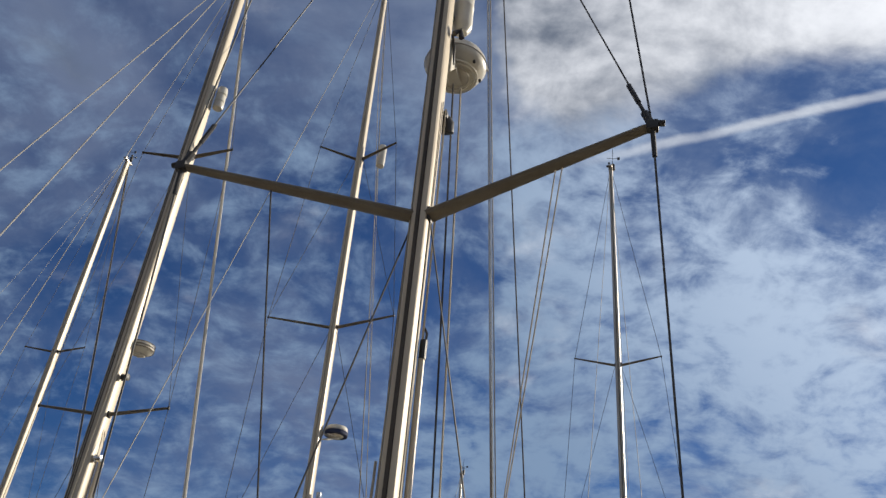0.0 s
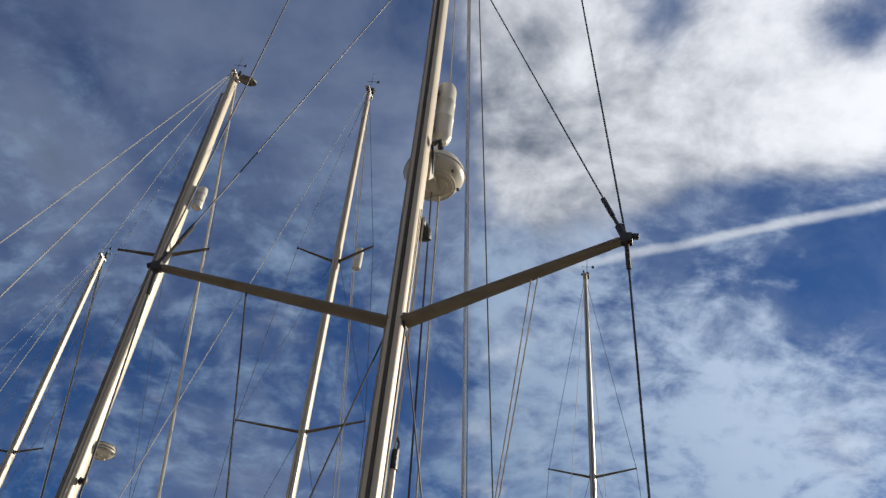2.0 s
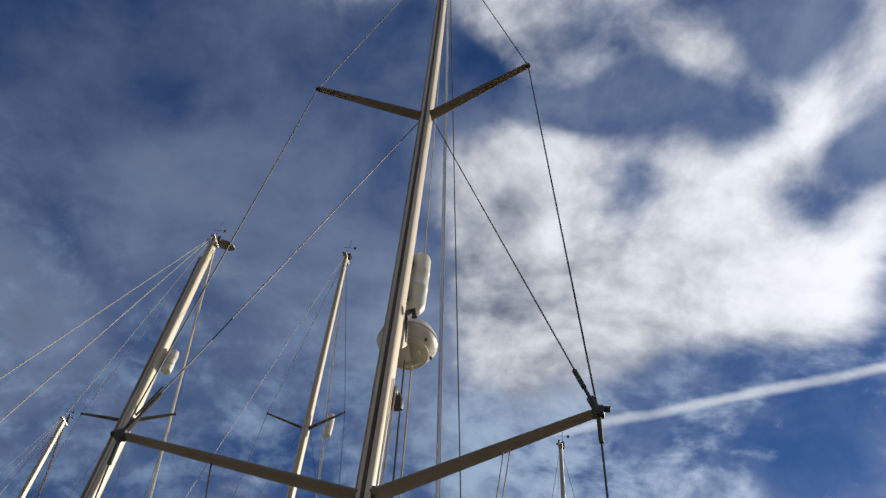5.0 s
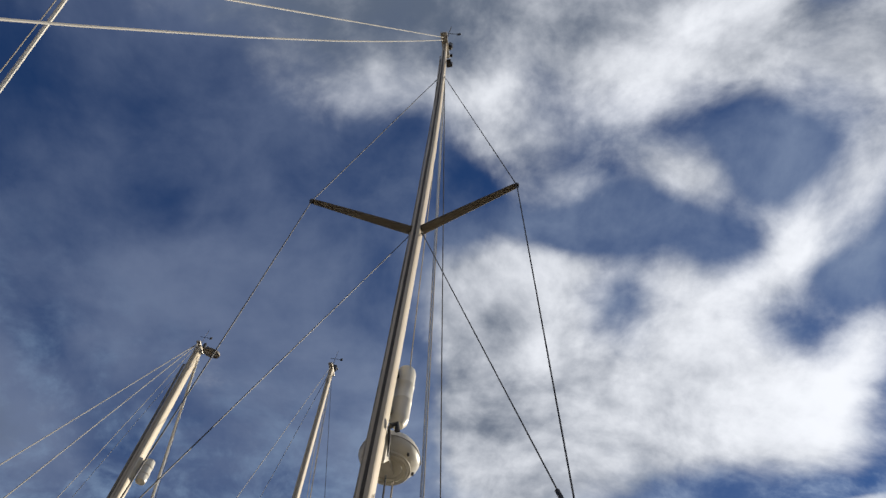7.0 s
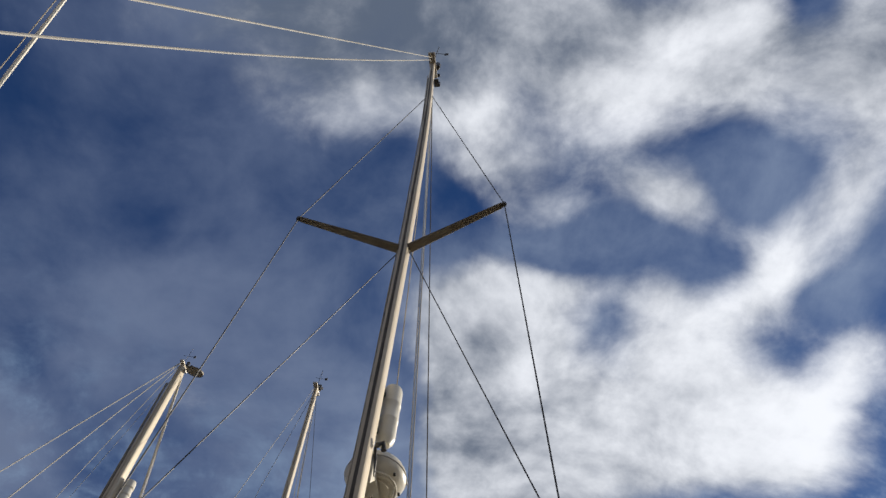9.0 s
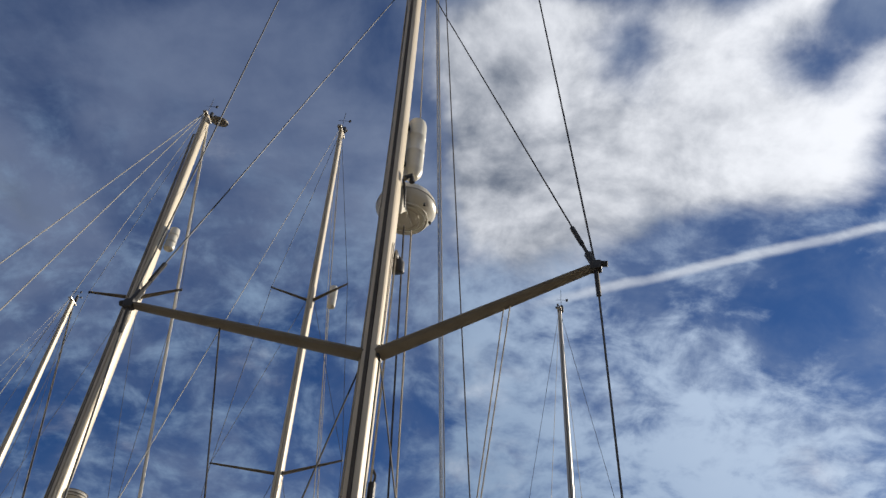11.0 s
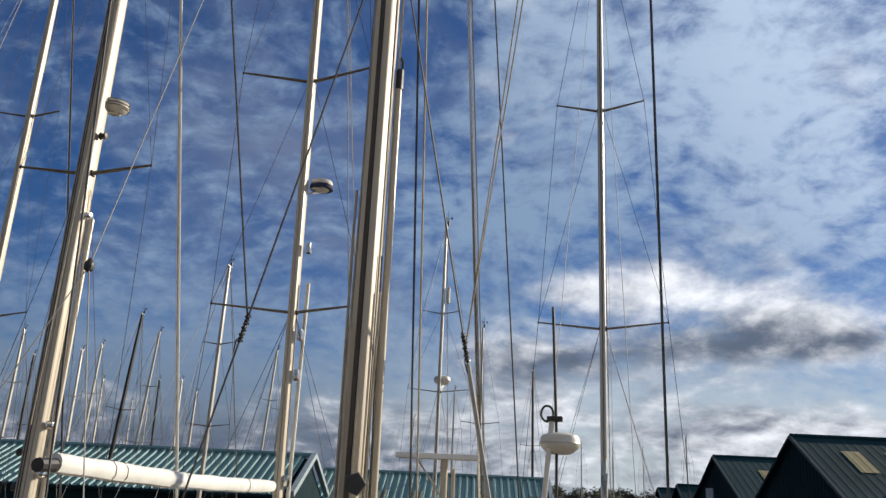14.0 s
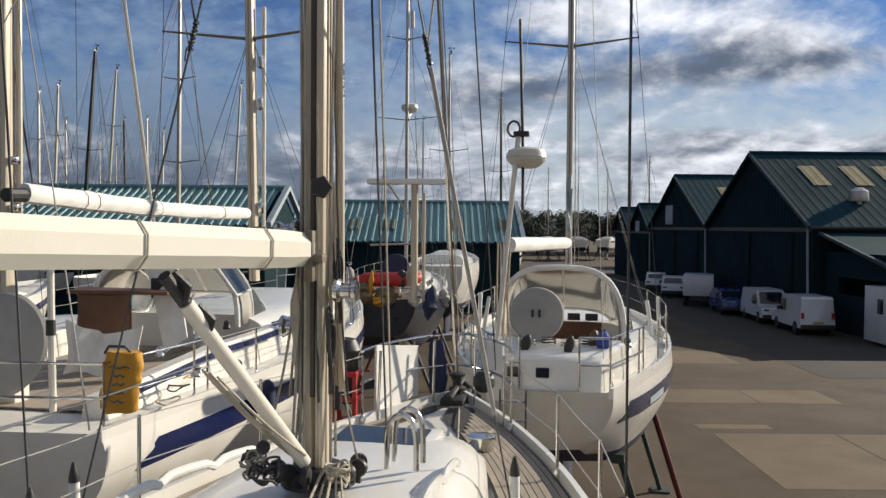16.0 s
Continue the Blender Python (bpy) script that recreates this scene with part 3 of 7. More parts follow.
def gable_shed(name, label, x0, depth, y0, y1, eave, ridge, rooflights, window=None):
    """A shed whose gable faces -x at x0, spanning y0..y1, its ridge running to +x."""
    root = thing(name, label, "shed", pose(x0, 0, 0))
    ym = (y0 + y1) / 2
    # gable wall, ribbed upright sheets
    bm = BM()
    n = int((y1 - y0) / 0.5)
    prev = None
    for i in range(n):
        for f, h in ((0.0, 0.0), (0.55, 0.0), (0.65, 0.05), (0.9, 0.05)):
            y = lerp(y0, y1, (i + f) / n)
            top = eave + (ridge - eave) * (1 - abs(y - ym) / (ym - y0))
            a, b = bm.verts.new((-h, y, 0)), bm.verts.new((-h, y, top))
            if prev:
                bm.faces.new((prev[0], a, b, prev[1]))
            prev = (a, b)
    part("gable_wall", bm, CLADDING, root, smooth=False)
    for lo, hi in (((0.02, y0, 0), (depth, y0 + 0.2, eave)), ((0.02, y1 - 0.2, 0), (depth, y1, eave)), ((depth - 0.2, y0 + 0.2, 0), (depth, y1 - 0.2, eave))):
        bm = BM()
        box(bm, lo, hi)
        part("side_wall", bm, CLADDING, root, smooth=False)
    # roof slopes
    for side, ya in ((-1, y0 - 0.25), (1, y1 + 0.25)):
        d = Vector((0, ya - ym, eave - 0.1 - ridge))
        drop = d.length
        d.normalize()
        bm = BM()
        nrm = Vector((0, side * (ridge - eave), abs(ya - ym))).normalized()
        corrugated(bm, (-0.3, ym, ridge + 0.05), (1, 0, 0), d, depth, drop, 0.55, 0.008, nrm)
        slope = part("roof", bm, ROOF_DARK, root, smooth=False)
        if side < 0:
            for a, dd, ln in rooflights:
                bm = BM()
                corrugated(bm, Vector((a, ym, ridge + 0.05)) + d * dd + nrm * 0.035, (1, 0, 0), d, 1.1, ln, 0.55, 0.008, nrm)
                part("rooflight", bm, ROOFLIGHT, slope, "yellowed translucent rooflight", smooth=False)
        bm = BM()
        tube(bm, [(-0.35, ym, ridge + 0.02), Vector((-0.35, ym, ridge + 0.02)) + d * drop], 0.13, 4)
        part("barge_board", bm, TRIM_DULL if side < 0 else CLADDING, root, smooth=False)
        bm = BM()
        tube(bm, [(-0.3, ya, eave - 0.12), (depth, ya, eave - 0.12)], 0.1, 6)
        part("gutter", bm, BLACK, root)
    bm = BM()
    tube(bm, [(-0.35, ym, ridge + 0.1), (depth, ym, ridge + 0.1)], 0.14, 6)
    part("ridge_cap", bm, ROOF_DARK, root)
    bm = BM()
    tube(bm, [(-0.15, y0 + 0.4, eave - 0.2), (-0.15, y0 + 0.4, eave - 1.0), (-0.12, y0 + 0.25, 0.0)], 0.07, 6)
    part("downpipe", bm, TRIM_PALE, root)
    bm = BM()
    box(bm, (-0.09, y0, eave - 0.35), (-0.052, y1, eave - 0.1))
    part("fascia_band", bm, BLACK, root, smooth=False)
    # big sliding doors with frames
    w = (y1 - y0) * 0.34
    for k, yc in enumerate((ym - w * 0.55, ym + w * 0.55)):
        bm = BM()
        front = []
        for j in range(13):
            for f, dx in ((0.0, -0.16), (0.35, -0.16), (0.42, -0.2), (0.9, -0.2)):
                front.append((dx, yc - w / 2 + w * (j + f) / 13))
        front += [(-0.16, yc + w / 2), (-0.07, yc + w / 2), (-0.07, yc - w / 2)]
        loft(bm, [[(x, y, z) for x, y in front] for z in (0.0, eave - 0.5)])
        part("sliding_door", bm, CLADDING, root, smooth=False)
    if window:
        yc, zc, ww, hh = window
        bm = BM()
        box(bm, (-0.14, yc - ww / 2, zc - hh / 2), (-0.06, yc + ww / 2, zc + hh / 2), 0.02)
        part("gable_window", bm, TRIM_PALE, root, "pale blanked gable window", smooth=False)
    return root


shed_a = gable_shed("boat_shed", "dark blue-green metal boat shed with gabled roof and yellowed rooflights", SHED_X, 34, 45.7, 63.4, 5.6, 10.3,
                    [(2.0, 2.0, 2.9), (4.6, 2.0, 2.9), (6.7, 2.0, 2.9), (11.0, 2.0, 2.9), (16.0, 2.0, 2.9)])
gable_shed("boat_shed", "dark metal boat shed with one yellowed rooflight and pale gable window", SHED_X, 34, 63.6, 80.6, 5.6, 9.9,
           [(2.6, 2.4, 3.0), (12.0, 2.4, 3.0)], (74.5, 6.6, 2.2, 1.7))
gable_shed("boat_shed", "low dark green metal shed with gabled roof", SHED_X, 30, 80.8, 89.5, 5.2, 7.8, [(3.0, 1.6, 1.6)], (86.5, 5.6, 1.6, 1.1))
gable_shed("boat_shed", "low dark green metal shed at the row's end", SHED_X, 30, 89.7, 98.0, 5.2, 7.6, [])
bm = BM()
lathe(bm, [(0.22, 6.6), (0.22, 8.3), (0.24, 8.3), (0.24, 8.36), (0.16, 8.36), (0.16, 8.5), (0.52, 8.5), (0.55, 8.62), (0.5, 9.1), (0.2, 9.3), (0.01, 9.32)], 14, pose(3.7, 48.2, -1.45))
part("flue", bm, SPAR_GREY, shed_a, "galvanised flue with a dark cowl")
# lean-to against the near side
lean = thing("lean_to", "dark lean-to with sloping roof and open front", "shed", pose(SHED_X, 0, 0))
bm = BM()
box(bm, (0.6, 39.0, 0), (0.8, 45.4, 2.0)); box(bm, (0.6, 39.0, 2.9), (0.8, 45.4, 4.2)); box(bm, (0.6, 44.0, 2.0), (0.8, 45.4, 2.9))
part("front_wall", bm, CLADDING, lean, smooth=False)
bm = BM()
box(bm, (0.81, 39.0, 0), (14, 39.2, 3.6))
part("side_wall", bm, CLADDING, lean, smooth=False)
bm = BM()
loft(bm, [[(0.3, 45.5, 5.2), (0.3, 38.6, 3.7), (0.3, 38.6, 3.55), (0.3, 45.5, 5.05)], [(14, 45.5, 5.2), (14, 38.6, 3.7), (14, 38.6, 3.55), (14, 45.5, 5.05)]])
part("roof", bm, ROOF_DARK, lean, smooth=False)
bm = BM()
tube(bm, [(0.24, 45.5, 5.2), (0.24, 38.5, 3.68)], 0.12, 4)
part("verge", bm, TRIM_DULL, lean, smooth=False)


def low_shed(label, x0, x1, ye, yr, eave, ridge, patches, gable_right):
    root = thing("low_shed", label, "shed", pose(0, 0, 0))
    yb = 2 * yr - ye
    for wy in (ye + 0.3, yb - 0.5):
        bm = BM()
        box(bm, (x0, wy, 0), (x1, wy + 0.2, eave))
        part("wall", bm, CLADDING, root, smooth=False)
    for xe in (x0, x1 - 0.2):
        bm = BM()
        loft(bm, [[(x, ye + 0.5, 0), (x, ye + 0.5, eave), (x, yr, ridge - 0.1), (x, yb - 0.5, eave), (x, yb - 0.5, 0)] for x in (xe, xe + 0.2)])
        part("gable_wall", bm, CLADDING, root, smooth=False)
    for ya in (ye, yb):
        d = Vector((0, ya - yr, eave - ridge)); drop = d.length; d.normalize()
        nrm = Vector((0, (ridge - eave) * (1 if ya > yr else -1), abs(ya - yr))).normalized()
        bm = BM()
        corrugated(bm, (x0 - 0.2, yr, ridge), (1, 0, 0), d, x1 - x0 + 0.4, drop, 0.46, 0.12, nrm)
        slope = part("roof", bm, ROOF_GREEN, root, smooth=False)
        if ya == ye:
            for a in patches:
                bm = BM()
                corrugated(bm, Vector((a, yr, ridge)) + d * (drop * 0.45) + nrm * 0.04, (1, 0, 0), d, 0.94, drop * 0.28, 0.46, 0.12, nrm)
                part("rooflight", bm, ROOF_PATCH, slope, "lichen-stained rooflight", smooth=False)
        bm = BM()
        tube(bm, [(x1 + 0.25, yr, ridge + 0.1), Vector((x1 + 0.25, yr, ridge + 0.1)) + d * drop], 0.2, 4)
        part("barge_board", bm, TRIM_PALE, root, smooth=False)
        bm = BM()
        tube(bm, [(x0, ya - (0.08 if ya == ye else -0.08), eave - 0.05), (x1, ya - (0.08 if ya == ye else -0.08), eave - 0.05)], 0.09, 6)
        part("gutter", bm, CLADDING, root)
    bm = BM()
    tube(bm, [(x0 - 0.2, yr, ridge + 0.08), (x1 + 0.2, yr, ridge + 0.08)], 0.16, 6)
    part("ridge_cap", bm, ROOF_GREEN, root)
    return root


low_shed("long low shed with faded teal corrugated roof and stained rooflights", -10.0, 4.9, 52, 58.5, 4.35, 7.0, (-8.4, -6.2, -3.9, 0.6, 3.6), True)
low_shed("low shed with faded teal corrugated roof and pale barge board", -30.0, -9.25, 42.9, 48.2, 5.3, 7.45, (), True)
# paler slabs let into the yard
for x0, x1, y0, y1 in ((7.2, 10.4, 17.2, 21.8), (10.45, 13.7, 17.2, 21.8), (13.75, 17.2, 17.2, 21.8), (6.6, 9.9, 25.6, 27.7), (9.95, 12.5, 25.6, 27.7), (7.0, 9.0, 22.3, 22.8), (8.6, 12.0, 33.0, 36.5)):
    bm = BM()
    box(bm, (x0, y0, -0.1), (x1, y1, 0.004))
    tagged(part("pavement_slab", bm, SLAB, None, smooth=False), "pale worn concrete slab let into the yard", "pavement", kind="structure")
# road strip; its dark colour adds to the shadow lying before the sheds
bm = BM()
grid_sheet(bm, span((14.0, 20.3, 2)), span((30, 130, 5)), lambda x, y: 0.006)
tagged(part("road", bm, TARMAC, None), "worn asphalt strip along the shed fronts, darkened for the sheds' shadow", "road", kind="structure")


# ---- boats ----
HEAD = 10.5     # all the boats point this many degrees clockwise from +y
WL = 2.05       # height of the waterline of a boat standing in its cradle


class Hull:
    """Lines of a yacht; y runs from the transom (0) to the stem (L)."""

    def __init__(self, L, B, deck, tr=0.74, rise=0.45, wl=WL, over=0.16):
        self.L, self.B, self.deck, self.tr, self.rise, self.wl, self.over = L, B, deck, tr, rise, wl, over

    def hb(self, s):
        h = self.B / 2
        if s < 0.45:
            return h * (self.tr + (1 - self.tr) * math.sin(math.pi / 2 * s / 0.45))
        k = (s - 0.45) / 0.55
        return h * max(0.0, 1 - k ** 2.3) + 0.02

    def sheer(self, s):
        return self.deck + self.rise * max(0, s - 0.3) ** 1.5 * 1.7 + 0.10 * max(0, 0.3 - s)

    def keel(self, s):
        mid = self.wl - 0.62
        if s < 0.35:
            k = 1 - s / 0.35
            return mid + 0.78 * k ** 1.6
        k = max(0.0, (s - 0.55) / 0.45)
        return mid + 0.62 * k ** 2 + 0.55 * k ** 8

    def x_at(self, s, z):
        top, bot = self.sheer(s), self.keel(s)
        v = min(1.0, max(0.0, (top - z) / (top - bot)))
        th = math.asin(min(1.0, v ** 0.72))
        full = 0.42 + 0.35 * max(0, s - 0.5)
        bulge = 1 + 0.05 * math.sin(math.pi * min(1, v * 1.6))
        return self.hb(s) * max(0.0, math.cos(th)) ** full * bulge

    def y_at(self, s, z):
        top = self.sheer(s)
        fwd = max(0.0, (s - 0.7) / 0.3) ** 2
        aft = max(0.0, 1 - s / 0.12)
        return s * self.L - fwd * (top - z) * 0.42 + aft * (top - z) * self.over

    def pt(self, s, z, out=0.0, side=1):
        x = self.x_at(s, z) + out
        return Vector((side * x, self.y_at(s, z), z))


def hull_parts(h, root, stripe=True, teak_deck=False, stations=34, deck_mat=None, fine=True, shell=None):
    S = [i / (stations - 1) for i in range(stations)]
    S = [s ** 0.9 * 1.0 for s in S]
    top, low = BM(), BM()
    for bm, zs in ((top, lambda s: [lerp(h.sheer(s), max(h.wl, h.keel(s) + 0.02), k / 9) for k in range(10)]),
                   (low, lambda s: [lerp(max(h.wl, h.keel(s) + 0.02), h.keel(s), k / 6) for k in range(7)])):
        for side in (1, -1):
            rows = [[h.pt(s, z, 0, side) for z in zs(s)] for s in S]
            loft(bm, rows, closed=False, caps=False)
        z0 = zs(0)
        a = [bm.verts.new(h.pt(0, z, 0, 1)) for z in z0]
        b = [bm.verts.new(h.pt(0, z, 0, -1)) for z in z0]
        # transom, gently curved
        c = [bm.verts.new(Vector((0, h.y_at(0, z) - 0.10, z))) for z in z0]
        for i in range(len(z0) - 1):
            bm.faces.new((a[i], a[i + 1], c[i + 1], c[i]))
            bm.faces.new((c[i], c[i + 1], b[i + 1], b[i]))
        bmesh.ops.remove_doubles(bm, verts=bm.verts, dist=0.004)
    part("hull_shell", top, shell or GEL, root)
    part("underbody", low, ANTIFOUL, root, "dark blue antifouled underbody")
    if stripe:
        for side in (1, -1):
            bm = BM()
            rows = []
            for i in range(40):
                s = lerp(0.035, 0.985, i / 39)
                zt = h.sheer(s) - 0.22
                zb = zt - 0.27 + 0.10 * s
                if i == 0:
                    zt = zb + 0.02
                rows.append([h.pt(s, lerp(zt, zb, k / 3), 0.006, side) for k in range(4)])
            loft(bm, rows, closed=False, caps=False)
            part("stripe", bm, STRIPE, root, "navy blue sheer stripe")
    # deck with camber
    bm = BM()
    rows = [[Vector((u * (h.hb(s) - 0.01), s * h.L, h.sheer(s) - 0.07 + 0.06 * (1 - u * u))) for u in [k / 4 for k in range(-4, 5)]] for s in S]
    loft(bm, rows, closed=False, caps=False)
    part("deck", bm, deck_mat or GEL_DECK, root)
    for side in (1, -1):
        bm = BM()
        rows = []
        for s in S:
            x, z, y = h.hb(s), h.sheer(s), s * h.L
            rows.append([(side * (x + 0.012), y, z - 0.08), (side * (x + 0.012), y, z + 0.05), (side * (x - 0.035), y, z + 0.05), (side * (x - 0.05), y, z - 0.08)])
        loft(bm, rows)
        part("toe_rail", bm, TEAK if teak_deck else GEL, root)
    # fin keel, rudder
    bm = BM()
    rows = []
    for k in range(5):
        z = lerp(h.wl - 0.5, 0.28, k / 4)
        c0, c1, w = lerp(0.42, 0.45, k / 4) * h.L, lerp(0.66, 0.60, k / 4) * h.L, lerp(0.16, 0.11, k / 4)
        ring = []
        for j in range(14):
            a = 2 * math.pi * j / 14
            ring.append((w * math.sin(a), lerp(c0, c1, 0.5 + 0.5 * math.cos(a)), z))
        rows.append(ring)
    loft(bm, rows)
    part("keel", bm, ANTIFOUL, root)
    bm = BM()
    loft(bm, [[(w * math.sin(2 * math.pi * j / 10), h.L * 0.06 + 0.3 * math.cos(2 * math.pi * j / 10) + 0.25, z) for j in range(10)] for z, w in ((h.wl - 0.05, 0.06), (0.75, 0.04))])
    part("rudder", bm, ANTIFOUL, root)


def coachroof(h, root, s0, s1, frac, height, windows=3, stripe=False, front=0.16, roof_mat=None, taper_aft=False):
    """Cabin house lofted along the deck with rounded shoulders and a sloping front."""
    def rear(k):
        return min(1.0, 0.5 + 1.6 * k) if taper_aft else 1.0

    n = 22
    rows = []
    for i in range(n):
        k = i / (n - 1)
        s = lerp(s0, s1, k)
        w = min(h.hb(s) * frac, h.hb(s) - 0.32)
        w = max(w, 0.12)
        hh = height * (1 - 0.28 * k) * min(1.0, (1 - k) / front + 0.03) * rear(k)
        zb = h.sheer(s) - 0.06
        ring = []
        for j in range(17):
            a = math.pi * j / 16
            c, d = math.cos(a), math.sin(a)
            x = w * (1.0 if c > 0 else -1.0) * abs(c) ** 0.28 * (1 - 0.14 * d)
            ring.append((x, s * h.L, zb + (hh + 0.05) * d ** 0.42))
        rows.append(ring)
    bm = BM()
    loft(bm, rows, closed=True, caps=True)
    part("coachroof", bm, roof_mat or GEL, root)
    for side in (1, -1):
        for q in range(windows):
            ka, kb = (0.36 if taper_aft else 0.10) + q * 0.17, (0.36 if taper_aft else 0.10) + q * 0.17 + 0.12
            bm = BM()
            ring = []
            for k, v in ((ka, 0.30), (kb, 0.32), (kb + 0.02, 0.68), (ka + 0.04, 0.72)):
                s = lerp(s0, s1, k)
                w = min(h.hb(s) * frac, h.hb(s) - 0.32)
                hh = height * (1 - 0.28 * k) * rear(k) + 0.05
                ring.append(Vector((side * (w * (1.0 - 0.05 * v) + 0.004), s * h.L, h.sheer(s) - 0.06 + hh * v)))
            loft(bm, [ring, [p + Vector((side * 0.02, 0, 0)) for p in ring]])
            part("cabin_window", bm, TINTED, root, "dark tinted cabin window", smooth=False)
        if stripe:
            bm = BM()
            rows = []
            for i in range(14):
                k = lerp(0.02, 0.86, i / 13)
                s = lerp(s0, s1, k)
                w = min(h.hb(s) * frac, h.hb(s) - 0.32)
                hh = height * (1 - 0.28 * k) * rear(k) + 0.05
                z = h.sheer(s) - 0.06 + hh * 0.80
                rows.append([(side * (w * 0.97 + 0.012), s * h.L, z), (side * (w * 0.985 + 0.012), s * h.L, z - 0.07)])
            loft(bm, rows, closed=False, caps=False)
            part("cabin_stripe", bm, STRIPE, root)


def rails(h, root, s_from=0.12, s_to=0.88, n=8, side_list=(1, -1), high=0.62, pulpits=True):
    for side in side_list:
        tops = []
        for i in range(n):
            s = lerp(s_from, s_to, i / (n - 1))
            x, y, z = side * (h.hb(s) - 0.06), s * h.L, h.sheer(s)
            bm = BM()
            tube(bm, [(x, y, z - 0.02), (x, y, z + high)], 0.013, 7)
            lathe(bm, [(0.03, z - 0.02), (0.03, z + 0.03), (0.014, z + 0.06)], 8, pose(x, y, 0))
            part("stanchion", bm, STEEL, root)
            tops.append(Vector((x, y, z + high - 0.01)))
        for drop in (0.0, 0.3):
            bm = BM()
            pts = []
            for a, b in zip(tops, tops[1:]):
                pts += [a, (a + b) / 2 - Vector((0, 0, 0.012))]
            pts.append(tops[-1])
            tube(bm, [p - Vector((0, 0, drop)) for p in pts], 0.0045, 5)
            part("lifeline", bm, WIRE_LIGHT, root)
    if not pulpits:
        return
    # pushpit round the stern
    for drop in (0.0, 0.32):
        for side in (1, -1):
            pts = []
            for k in range(13):
                a = k / 12
                if a < 0.5:
                    s = lerp(0.14, 0.012, a * 2)
                    pts.append((side * (h.hb(s) - 0.06), s * h.L, h.sheer(s) + high - drop))
                else:
                    f = (a - 0.5) * 2
                    pts.append((side * lerp(h.hb(0.012) - 0.06, 0.35, f), 0.10 - 0.06 * math.sin(math.pi * f / 2), h.sheer(0) + high - drop))
            bm = BM()
            tube(bm, pts, 0.014, 8)
            part("pushpit_rail", bm, STEEL, root)
    for side in (1, -1):
        for x, y in ((side * (h.hb(0.012) - 0.07), 0.14), (side * 0.35, 0.05), (side * (h.hb(0.14) - 0.06), 0.14 * h.L)):
            bm = BM()
            tube(bm, [(x, y, h.sheer(0) - 0.03), (x, y, h.sheer(0) + high)], 0.014, 8)
            part("pushpit_post", bm, STEEL, root)
    # pulpit on the bow
    for drop in (0.0, 0.3):
        bm = BM()
        pts = []
        for k in range(17):
            a = math.pi * k / 16
            s = lerp(0.88, 0.99, math.sin(a))
            pts.append((math.cos(a) * (h.hb(0.88) - 0.05) * (0.35 + 0.65 * abs(math.cos(a))), s * h.L + 0.25 * math.sin(a) * (drop == 0.0), h.sheer(0.95) + high - drop + 0.02))
        tube(bm, pts, 0.014, 8)
        part("pulpit_rail", bm, STEEL, root)
    for side in (1, -1):
        for s in (0.90, 0.965):
            x = side * (h.hb(s) - 0.04)
            bm = BM()
            tube(bm, [(x, s * h.L, h.sheer(s) - 0.03), (x * 0.98, s * h.L + 0.05, h.sheer(s) + high)], 0.014, 8)
            part("pulpit_leg", bm, STEEL, root)


def spar_ring(w, d, n=20, groove=True):
    """Half-round fronted mast section, w across and d fore-and-aft, with a luff groove aft."""
    ring = []
    for j in range(n):
        a = 2 * math.pi * j / n - math.pi / 2
        c, s = math.cos(a), math.sin(a)
        x = w / 2 * (1 if c > 0 else -1) * abs(c) ** 0.42
        y = d / 2 * (1 if s > 0 else -1) * abs(s) ** 0.5
        if groove and j == 0:
            y += 0.035
        if groove and j in (1, n - 1):
            x = 0.011 * (1 if j == 1 else -1)
        ring.append((x, y))
    return ring


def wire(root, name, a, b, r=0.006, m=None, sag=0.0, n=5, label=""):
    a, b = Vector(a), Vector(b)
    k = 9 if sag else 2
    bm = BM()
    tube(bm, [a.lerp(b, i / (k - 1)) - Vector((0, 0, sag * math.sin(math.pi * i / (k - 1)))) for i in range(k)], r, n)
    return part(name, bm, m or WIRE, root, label)


